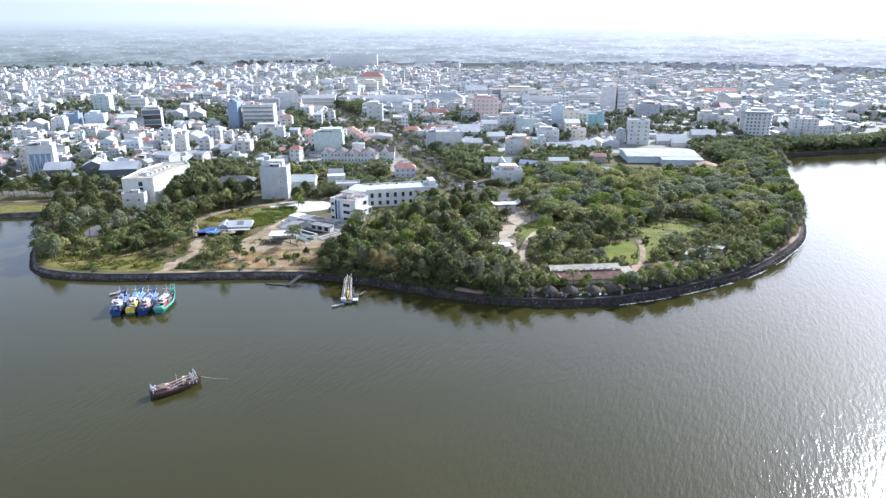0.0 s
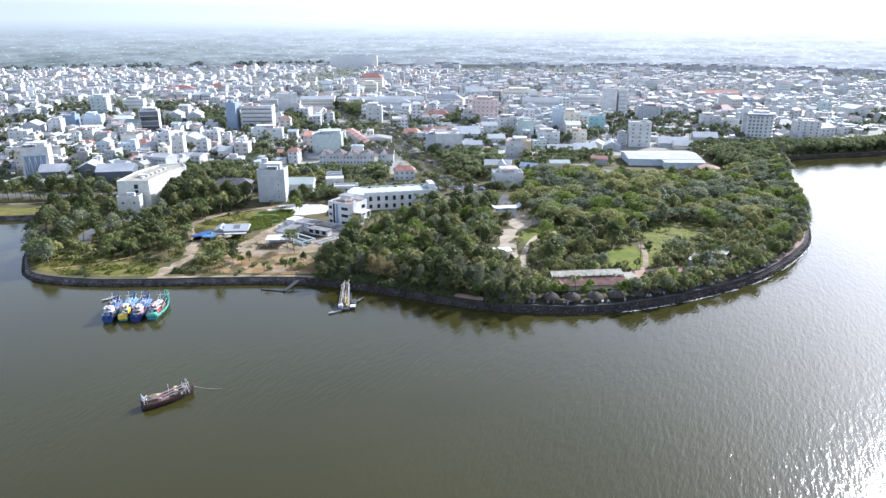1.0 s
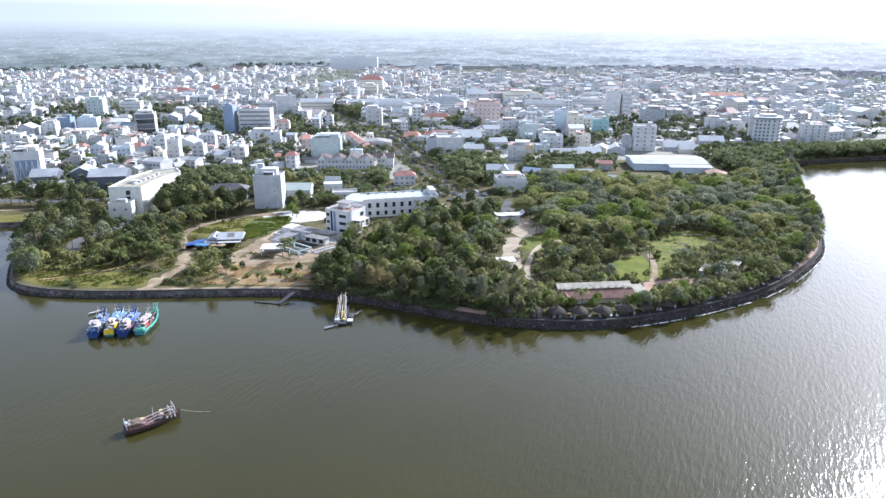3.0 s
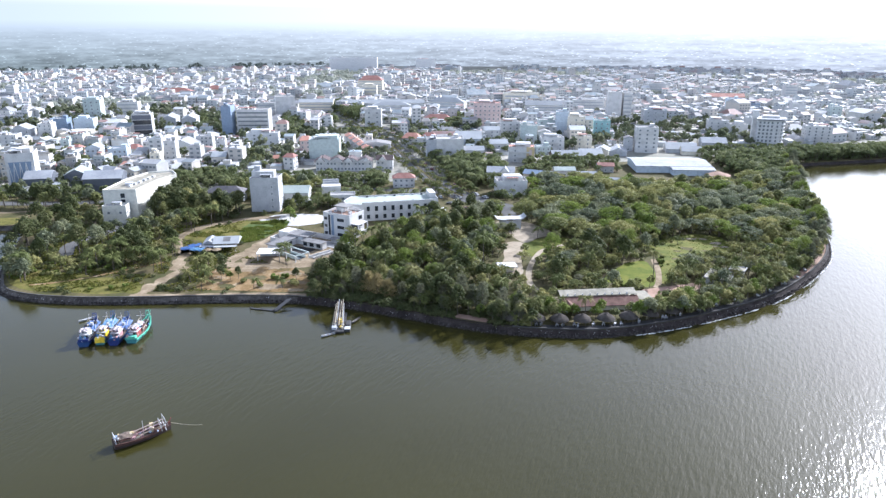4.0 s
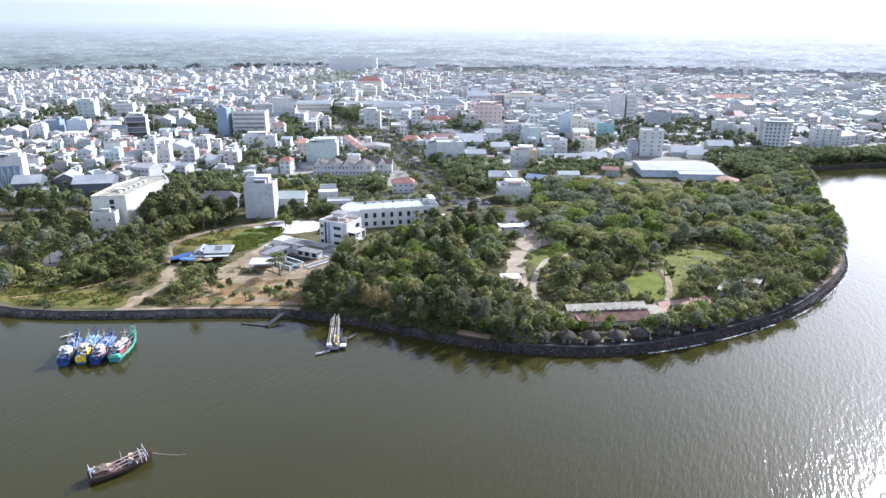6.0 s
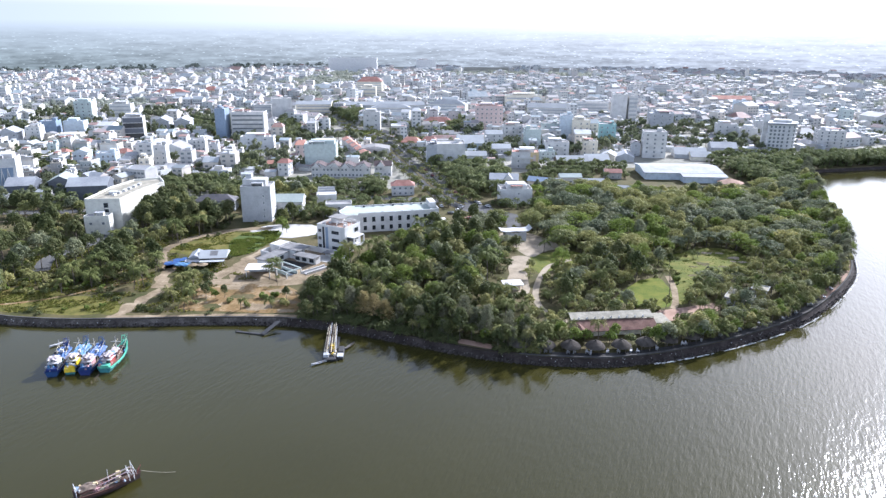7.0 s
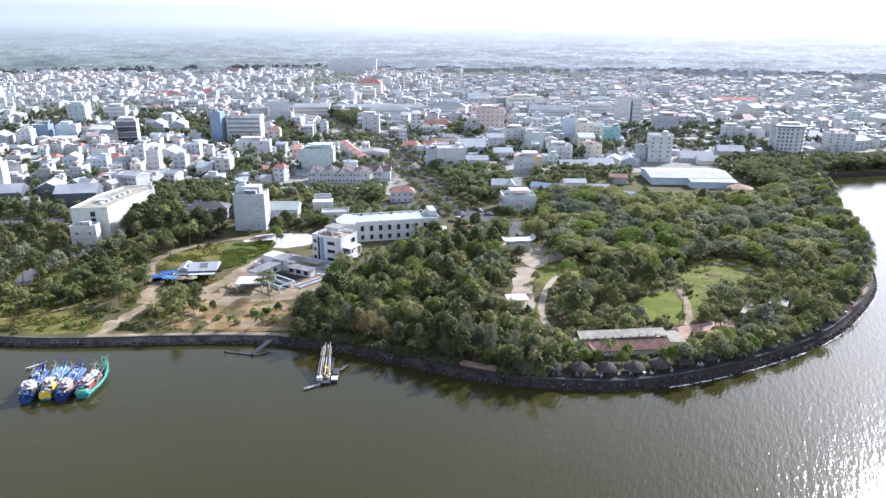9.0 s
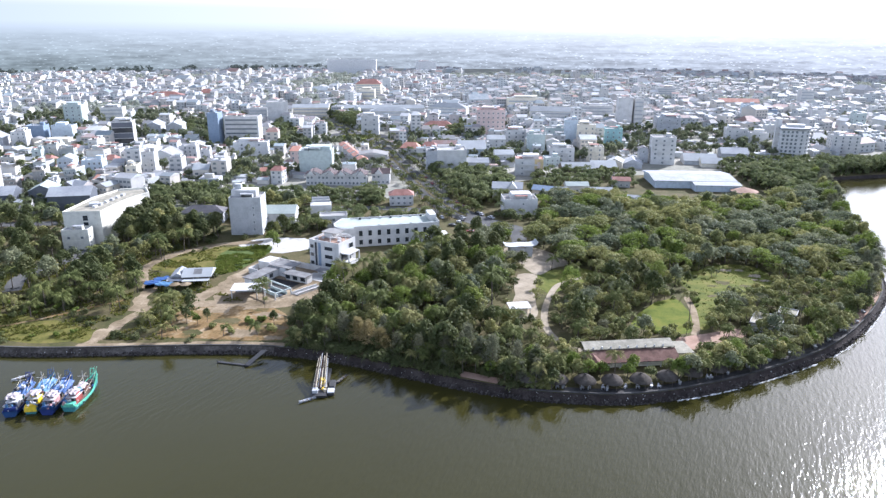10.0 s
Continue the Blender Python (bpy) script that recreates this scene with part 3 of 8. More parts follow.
for k, (x, y, a) in enumerate(((118, 344, 5), (136, 353, 4.5), (108, 328, 3.5), (138, 347, 3), (127, 340, 3.5), (126, 360, 4), (75, 306, 2), (132, 360, 3), (112, 340, 3), (134, 348, 2))):
    patch("worn_ground", "pale worn patch in the park lawn", [(x + a * (.7 + .6 * noise.noise((k * 2.3, i * .9, 3))) * math.cos(i * .7), y + a * .6 * (.7 + .6 * noise.noise((k * 2.3, i * .9, 6))) * math.sin(i * .7)) for i in range(9)], SANDBRIGHT if k % 2 else GROUND, 0.026 + .004 * k)
PLAZA = patch("plaza", "pale sandy forecourt behind the park gate", [(26, 390), (42, 391), (55, 370), (46, 360), (38, 352), (30, 370)], SANDBRIGHT, 0.03, "pavement")
COURT = patch("plaza", "sandy clearing along the park path", [(30, 352), (38, 350), (34, 328), (33, 306), (23, 304), (26, 328)], SANDBRIGHT, 0.03, "pavement")
PINK_COURT = patch("plaza", "pink paved court beside the restaurant", [(80, 286), (92, 291), (108, 296), (106, 289), (92, 281), (82, 279)], PINK, 0.03, "pavement")
PATH_A = curve([(60, 350), (51, 344), (44, 336), (37, 314), (35, 294), (40, 280), (46, 276)], 5)
setting("path", strip(PATH_A, 2.6, G, 0.05), SANDBRIGHT, "curving pale concrete park path", "path")
PATH_B = curve([(97, 327), (95, 312), (91, 297), (88, 290)], 5)
setting("path", strip(PATH_B, 2.6, G, 0.05), SAND, "sandy footpath between the lawns", "path")
GRASS_W = patch("grass_field", "yellow-green rough grass by the river wall", [(-199, 306), (-175, 303), (-150, 296), (-134, 291), (-127, 280), (-148, 279), (-170, 281), (-187, 288)], DRYGRASS)
patch("grass_field", "yellow-green grass bank along the side channel", [(-420, 376.5), (-330, 374.5), (-290, 374), (-262, 374.5), (-242, 378), (-238, 386), (-246, 392), (-290, 390), (-340, 390), (-420, 393)], DRYGRASS)
LANE_B = curve([(-420, 403), (-330, 401), (-270, 402), (-238, 410), (-210, 424)], 6)
setting("lane", strip(LANE_B, 3.0, G, 0.06, 0.2), SAND, "pale narrow lane behind the grass bank", "path")
GRASS_N = patch("grass_field", "dry grass behind the open shed", [(-140, 356), (-122, 384), (-104, 388), (-100, 366), (-103, 350), (-118, 349)], DRYGRASS)
WEED_N = patch("grass_field", "rank green weeds on the cleared plot", [(-112, 384), (-93, 391), (-90, 378), (-99, 352), (-108, 352)], WEEDS, 0.05)
SOIL = patch("bare_soil", "straw-brown soil of the building plot", [(-108, 300), (-102, 317), (-88, 316), (-72, 312), (-60, 298), (-60, 283), (-90, 283), (-106, 285)], DIRT)
for k, (x, y, a, c) in enumerate(((-76, 288, 9, SAND), (-66, 293, 6, SAND), (-92, 309, 8, SAND), (-101, 294, 5, GROUND), (-84, 298, 6, GROUND), (-71, 304, 7, SAND), (-94, 288, 5, GROUND), (-80, 311, 5, SAND), (-64, 284, 5, SAND))):
    patch("worn_ground", "pale trampled sand on the building plot" if c is SAND else "dark trampled earth on the building plot",
          [(x + a * (.7 + .6 * noise.noise((k * 3.1, i * .9, 2))) * math.cos(i * .7), y + a * .55 * (.7 + .6 * noise.noise((k * 3.1, i * .9, 7))) * math.sin(i * .7)) for i in range(9)], c, 0.026 + .004 * k)
YARD = patch("yard", "bright bare concrete yard among the trees", [(-108, 391), (-104, 399), (-96, 404), (-78, 404), (-72, 398), (-70, 388), (-78, 382), (-86, 379), (-98, 385)], CONCRETE, 0.04, "pavement")
YARD_B = patch("yard", "pale trampled yard round the courtyard house", [(-96, 318), (-98, 340), (-92, 362), (-76, 362), (-52, 346), (-54, 322), (-72, 311)], SAND, 0.035, "ground")
TRACK_A = curve([(-84, 372), (-93, 352), (-99, 332), (-104, 316), (-92, 314), (-76, 316)], 6)
setting("track", strip(TRACK_A, 6.5, G, 0.06, 0.45), SAND, "pale sandy track across the plot", "path")
TRACK_B = curve([(-131, 340), (-127, 322), (-122, 304), (-127, 286), (-126, 278)], 6)
setting("track", strip(TRACK_B, 4.8, G, 0.06, 0.9), SAND, "wide pale dirt track down to the river wall", "path")
TRACK_C = curve([(-128, 332), (-140, 352), (-136, 374), (-118, 392), (-98, 396)], 6)
setting("track", strip(TRACK_C, 5.0, G, 0.06, 0.45), SAND, "sandy lane behind the grass plot", "path")
TRACK_D = curve([(-178, 287), (-162, 294), (-148, 305), (-133, 318)], 6)
setting("track", strip(TRACK_D, 1.5, G, 0.06, 0.5), DIRT, "narrow worn path through the grass", "path")
LANE_W = curve([(-176, 396), (-182, 366), (-190, 344), (-184, 326)], 6)
setting("road_west", strip(LANE_W, 7.0, G, 0.07), ASPHALT, "narrow worn asphalt lane", "road")
STREET = curve([(36, 420), (24, 432), (12, 446), (1, 464), (-12, 498), (-28, 554), (-47, 620), (-64, 680), (-86, 730), (-112, 785), (-170, 905), (-250, 1080)], 6)
setting("road_avenue", strip(STREET, 17.0, G, 0.07), ASPHALT, "broad avenue running into the town", "road")
setting("median", strip(STREET[14:-22], 2.0, G, 0.2), GROUND, "planted green median of the avenue", "median")
ROUND = [(-98 + 34 * math.cos(a * .3), 748 + 34 * math.sin(a * .3)) for a in range(21)]
setting("road_roundabout", Solid().prism(ROUND, G - .3, G + 0.09), ASPHALT, "large grey roundabout", "road")
setting("roundabout_island", Solid().prism([(-98 + 17 * math.cos(a * .3), 748 + 17 * math.sin(a * .3)) for a in range(21)], G - .3, G + 0.35), GRASS, "round planted traffic island", "median")
CROSS = curve([(20, 436), (30, 424), (35, 410), (34, 394)], 6)
setting("road_east", strip(CROSS, 8.0, G, 0.075), ASPHALT, "short asphalt drive to the park gate", "road")
QUAY = curve([(-420, 425), (-300, 424), (-225, 428), (-160, 448), (-60, 468), (-2, 460)], 6)
setting("road_quay", strip(QUAY, 9.0, G, 0.07), ASPHALT, "asphalt street behind the waterfront", "road")

# ---- plants ----
def leaf_cloud(rng, centres, per, size, droop=0.0, thin=1.0):
    """Leaf sprays scattered over round clumps (x, y, z, radius, flattening)."""
    s = Solid()
    for cx, cy, cz, r, flat in centres:
        for _ in range(per):
            n = Vector((rng.gauss(0, 1), rng.gauss(0, 1), rng.gauss(0.25, 1))).normalized()
            q = r * rng.uniform(0.72, 1.08)
            p = Vector((cx + n.x * q, cy + n.y * q, cz + n.z * q * flat))
            n = (n + Vector((rng.uniform(-.5, .5), rng.uniform(-.5, .5), rng.uniform(-.1, .7)))).normalized()
            u = n.orthogonal().normalized()
            u = Matrix.Rotation(rng.uniform(0, 6.28), 3, n) @ u
            w = n.cross(u)
            a, b = size * rng.uniform(0.6, 1.35), size * rng.uniform(0.4, 0.9) * thin
            tip = p + u * a - Vector((0, 0, droop * a))
            s.add([p - u * a * 0.6, p + w * b, tip, p - w * b], [(0, 1, 2, 3)])
    return s


def trunk_shape(rng, h, r, limbs, reach, lean=0.0):
    s = Solid()
    top = Vector((rng.uniform(-lean, lean), rng.uniform(-lean, lean), h))
    mid = top * 0.5 + Vector((rng.uniform(-.2, .2), rng.uniform(-.2, .2), 0))
    s.tube((0, 0, -0.3), mid, r, r * 0.8, 7).tube(mid, top, r * 0.8, r * 0.55, 7)
    tips = []
    for i in range(limbs):
        a = 6.283 * i / limbs + rng.uniform(-.4, .4)
        base = mid.lerp(top, rng.uniform(0.3, 1.0))
        tip = top + Vector((math.cos(a) * reach * rng.uniform(.5, 1), math.sin(a) * reach * rng.uniform(.5, 1), rng.uniform(0.2, 1.0) * reach * 0.7))
        s.tube(base, tip, r * 0.4, r * 0.12, 5)
        tips.append(tip)
    return s, tips


def broad_tree(seed, h, spread, flat, clumps, per, size, fine=1.0, thin=1.0):
    """Trunk, crown as meshes: sprays of leaves on many small boughs over an uneven dome; fine: the boughs' size."""
    rng = random.Random(seed)
    trunk, tips = trunk_shape(rng, h * 0.45, 0.05 * spread, 5, spread * 0.6, 0.5)
    lobes = [(rng.uniform(0, 6.283), rng.uniform(.25, .6), rng.uniform(.8, 1.15)) for _ in range(5)]
    cs = []
    for i in range(clumps):
        a, q = rng.uniform(0, 6.283), math.sqrt(rng.random())
        swell = max(t * (1 - .45 * abs(math.remainder(a - b, 6.283))) for b, r, t in lobes)
        reach = spread * max(.62, min(1.1, swell))
        rr = spread * fine * (0.19 + 0.13 * rng.random())
        z = h * 0.46 + (h * 0.54 - rr * 0.5) * math.sqrt(max(0.0, 1 - q * q)) * rng.uniform(0.72, 1.04)
        cs.append((math.cos(a) * q * reach * 0.84, math.sin(a) * q * reach * 0.84, z, rr, flat * rng.uniform(.75, 1.15)))
    for t in tips:
        cs.append((t.x, t.y, t.z, spread * 0.24 * fine, flat))
    return trunk, leaf_cloud(rng, cs, per, size, thin=thin)


def palm_tree(seed, h, fronds, length):
    rng = random.Random(seed)
    s, line = Solid(), []
    bend = Vector((rng.uniform(-1.2, 1.2), rng.uniform(-1.2, 1.2), 0))
    for i in range(6):
        t = i / 5
        line.append(Vector((0, 0, h * t)) + bend * t * t)
    for i in range(5):
        s.tube(line[i], line[i + 1], 0.20 - 0.018 * i, 0.182 - 0.018 * i, 6)
    top, c = line[-1], Solid()
    for i in range(fronds):
        a = 6.283 * i / fronds + rng.uniform(-.25, .25)
        rise, fall = rng.uniform(-0.15, 1.35), rng.uniform(0.75, 1.3)
        d, side = Vector((math.cos(a), math.sin(a), 0)), Vector((-math.sin(a), math.cos(a), 0))
        n, last = 8, None
        ln = length * rng.uniform(.8, 1.1)
        for j in range(n + 1):
            t = j / n
            p = top + d * ln * t * (1 - 0.22 * t) + Vector((0, 0, ln * (rise * t * 0.55 - fall * t * t * 0.62)))
            if last is not None:
                w = ln * 0.22 * math.sin(math.pi * min(1, 0.15 + t * 0.85)) + 0.12
                for sg in (-1, 1):
                    for u in (0.0, 0.5):
                        e = side * sg * w * rng.uniform(.8, 1.15) + Vector((0, 0, -w * rng.uniform(.5, 1.0))) + d * w * 0.5
                        c.add([last.lerp(p, u), last.lerp(p, u + .4), last.lerp(p, u + .3) + e], [(0, 1, 2)])
            last = p
    return s, c


def casuarina_tree(seed, h, spread, n):
    rng = random.Random(seed)
    s, c = Solid(), Solid()
    s.tube((0, 0, -.3), (rng.uniform(-.3, .3), rng.uniform(-.3, .3), h * 0.96), 0.22, 0.04, 6)
    for i in range(46):
        z = h * (0.14 + 0.84 * i / 46)
        a, r = i * 2.4 + rng.uniform(-.4, .4), spread * (1.06 - z / h) ** 0.7 * rng.uniform(.55, 1.1)
        tip = Vector((math.cos(a) * r, math.sin(a) * r, z + r * 0.45))
        s.tube((0, 0, z), tip, 0.05, 0.02, 4)
        for _ in range(n):
            p = Vector((0, 0, z)).lerp(tip, rng.uniform(.25, 1.05)) + Vector((rng.gauss(0, .4), rng.gauss(0, .4), rng.gauss(0, .3)))
            u = Vector((math.cos(a) * .5 + rng.uniform(-.6, .6), math.sin(a) * .5 + rng.uniform(-.6, .6), rng.uniform(-.7, .9))).normalized() * rng.uniform(.5, 1.0)
            w = u.orthogonal().normalized() * rng.uniform(.08, .16)
            c.add([p, p + u * .5 + w, p + u, p + u * .5 - w], [(0, 1, 2, 3)])
    return s, c


def shrub(seed, r, n):
    rng = random.Random(seed)
    s = Solid()
    for i in range(4):
        s.tube((0, 0, -.2), (rng.uniform(-r, r) * .5, rng.uniform(-r, r) * .5, r * .8), 0.05, 0.02, 4)
    cs = [(rng.uniform(-r, r) * .6, rng.uniform(-r, r) * .6, r * rng.uniform(.35, .8), r * rng.uniform(.35, .55), .85) for _ in range(6)]
    return s, leaf_cloud(rng, cs, n, 0.34)


def plant(name, label, shapes, leaf, category="tree", group="park trees"):
    """The first of a kind; the others are its copies."""
    ob = thing(name, label, category, None, group)
    part("trunk" if category != "shrub" else "stems", shapes[0], BARK, ob)
    part("crown", shapes[1], leaf, ob)
    return ob


TREE_MESH = {
    "round": [broad_tree(11, 9.5, 4.8, .75, 34, 24, .46), broad_tree(12, 10.5, 5.6, .7, 40, 24, .48), broad_tree(13, 8, 4.0, .8, 28, 24, .42)],
    "wide": [broad_tree(21, 8.6, 7.6, .38, 52, 24, .46, .8, .7), broad_tree(22, 7.6, 6.4, .4, 44, 24, .44, .8, .7)],
    "tall": [broad_tree(31, 13, 4.6, 1.1, 40, 24, .5)],
    "feather": [broad_tree(32, 10, 5.4, .9, 46, 26, .5, .75, .32)],
    "palm": [palm_tree(41, 8.4, 19, 5.1), palm_tree(42, 5.2, 18, 4.7), palm_tree(43, 11.0, 19, 4.9)],
    "pine": [casuarina_tree(51, 13, 4.2, 34), casuarina_tree(52, 11, 3.6, 32)],
    "plume": [casuarina_tree(53, 13, 6.0, 60)],
    "bush": [shrub(61, 1.6, 60), shrub(62, 1.2, 60)],
}
KIND = {
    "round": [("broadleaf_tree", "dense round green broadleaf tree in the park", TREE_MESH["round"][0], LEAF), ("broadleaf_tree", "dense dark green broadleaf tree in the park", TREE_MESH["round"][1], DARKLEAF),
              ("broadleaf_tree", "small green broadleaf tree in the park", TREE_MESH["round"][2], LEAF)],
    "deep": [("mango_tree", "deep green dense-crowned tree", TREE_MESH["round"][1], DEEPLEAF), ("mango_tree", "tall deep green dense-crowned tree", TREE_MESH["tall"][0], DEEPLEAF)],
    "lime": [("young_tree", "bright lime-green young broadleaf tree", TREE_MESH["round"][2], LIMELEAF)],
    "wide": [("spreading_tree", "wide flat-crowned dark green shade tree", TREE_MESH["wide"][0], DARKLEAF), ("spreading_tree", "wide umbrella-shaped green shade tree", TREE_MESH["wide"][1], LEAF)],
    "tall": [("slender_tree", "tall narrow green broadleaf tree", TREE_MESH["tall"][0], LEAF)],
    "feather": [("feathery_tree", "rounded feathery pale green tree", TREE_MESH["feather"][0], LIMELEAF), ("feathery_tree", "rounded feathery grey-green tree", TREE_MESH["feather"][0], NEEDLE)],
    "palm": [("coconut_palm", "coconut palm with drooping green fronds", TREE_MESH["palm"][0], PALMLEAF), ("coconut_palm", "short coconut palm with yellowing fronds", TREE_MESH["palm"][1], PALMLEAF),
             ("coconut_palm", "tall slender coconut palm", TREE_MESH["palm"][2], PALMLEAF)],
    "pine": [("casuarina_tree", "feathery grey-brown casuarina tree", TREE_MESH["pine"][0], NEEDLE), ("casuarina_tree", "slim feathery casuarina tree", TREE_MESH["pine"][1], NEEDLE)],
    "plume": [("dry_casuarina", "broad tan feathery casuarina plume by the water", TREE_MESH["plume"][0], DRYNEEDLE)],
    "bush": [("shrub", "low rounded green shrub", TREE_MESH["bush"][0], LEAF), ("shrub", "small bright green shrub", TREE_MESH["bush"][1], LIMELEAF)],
}
FIRST = {}


GROVE = []


def grow(kind, x, y, rng, scale=1.0, which=None):
    opts = KIND[kind]
    i = rng.randrange(len(opts)) if which is None else which
    name, label, shapes, leaf = opts[i]
    q = scale * rng.uniform(0.82, 1.2)
    if kind == "palm" and x > -64 and y > 285:  # palms deep in the park are joined below
        GROVE.append((x, y, q, i))
        return None
    m = Matrix.Translation((x, y, G)) @ Matrix.Rotation(rng.uniform(0, 6.28), 4, "Z") @ Matrix.Diagonal((q, q, q * rng.uniform(.9, 1.12), 1))
    if (kind, i) not in FIRST:
        FIRST[kind, i] = plant(name, label, shapes, leaf, "shrub" if kind == "bush" else "tree", {"palm": "coconut palms", "bush": "shrubs", "pine": "casuarinas"}.get(kind, "park trees"))
        FIRST[kind, i].matrix_basis = m
        return FIRST[kind, i]
    return copy_thing(FIRST[kind, i], m)


def mass(name, label, spots, protos, mats, category="woodland"):
    """Many plants joined: spots are (x, y, scale, prototype)."""
    data = []
    for trunk, crown in protos:
        v = np.array(trunk.v + crown.v, dtype=np.float32)
        f = [list(p) for p in trunk.f] + [[i + len(trunk.v) for i in p] for p in crown.f]
        data.append((v, np.array([len(p) for p in f]), np.concatenate([np.array(p) for p in f]), np.array([0] * len(trunk.f) + [1] * len(crown.f))))
    rng = np.random.default_rng(len(spots))
    vs, ls, cs, ks, tones, o = [], [], [], [], [], 0
    for x, y, q, i in spots:
        v, cnt, loop, k = data[i]
        a = rng.uniform(0, 6.283)
        c, s = math.cos(a) * q, math.sin(a) * q
        vs.append(np.stack([v[:, 0] * c - v[:, 1] * s + x, v[:, 0] * s + v[:, 1] * c + y, v[:, 2] * q * rng.uniform(.85, 1.15) + G], 1))
        ls.append(loop + o), cs.append(cnt), ks.append(k)
        tones.append(np.full(len(v), rng.random(), dtype=np.float32))
        o += len(v)
    vs, ls, cs, ks = np.concatenate(vs), np.concatenate(ls), np.concatenate(cs), np.concatenate(ks)
    me = bpy.data.meshes.new(name)
    me.vertices.add(len(vs)), me.loops.add(len(ls)), me.polygons.add(len(cs))
    me.vertices.foreach_set("co", vs.astype(np.float32).ravel())
    me.loops.foreach_set("vertex_index", ls.astype(np.int32))
    me.polygons.foreach_set("loop_start", np.concatenate([[0], np.cumsum(cs)[:-1]]).astype(np.int32))
    me.polygons.foreach_set("material_index", ks.astype(np.int32))
    for m in mats:
        me.materials.append(m)
    me.attributes.new("tone", "FLOAT", "POINT").data.foreach_set("value", np.concatenate(tones))
    me.update(calc_edges=True)
    return tagged(new(name, me), label, category, kind="stuff")

# ---- buildings ----
WINDOWS = {}


def window_mesh(w, h, dark=False):
    """A framed window with its pane, sill and mullion, facing -y."""
    key = (round(w, 1), round(h, 1), dark)
    if key not in WINDOWS:
        s = Solid()
        rect = lambda q, y: [(-w / 2 - q, y, -q), (w / 2 + q, y, -q), (w / 2 + q, y, h + q), (-w / 2 - q, y, h + q)]
        s.loft([rect(.14, 0), rect(.14, -.12), rect(0, -.12), rect(0, -.03)], 0, True)
        s.f.append((12, 13, 14, 15)), s.k.append(1)
        WINDOWS[key] = s.mesh("window", [FRAME, DARKGLASS if dark else GLASS])
    return WINDOWS[key]


def windows(parent, w, d, h, storeys, front, side, ww=1.5, hh=1.6, base=0.9, back=False):
    rise = h / storeys
    r = random.Random(int(w * 10 + d * 7 + h * 3 + storeys))
    ww, hh = ww * r.uniform(.7, 1.15), hh * r.uniform(.75, 1.0)
    if front < 0:
        for j in range(storeys):
            part("window_band", Solid().box(0, -d / 2 - .02, j * rise + .95, w * .92, .08, rise * .36), GLASS if parent.matrix_world.translation.y < 830 else PALEGLASS, parent)
        front = 0
    faces = [(0, w, d, front), (90, d, w, side), (-90, d, w, side)]
    for turn, length, depth, cols in faces:
        for j in range(storeys):
            for i in range(cols):
                if r.random() < .16:
                    continue
                u = -length / 2 + length * (i + 0.5) / cols
                m = pose(0, 0, 0, 0, 0, turn) @ pose(u, -depth / 2 - 0.01, j * rise + min(base, rise * .3))
                part("window", window_mesh(ww, min(hh, rise * .6)), None, parent, m=m)


def tank(parent, x, y, z, lying=False):
    s = Solid()
    if lying:
        s.tube((x - 1.1, y, z + .6), (x + 1.1, y, z + .6), 0.62, n=10)
    else:
        s.tube((x, y, z), (x, y, z + 2.2), 0.65, 0.6, n=10)
    part("water_tank", s, STEEL, parent, "steel rooftop water tank")


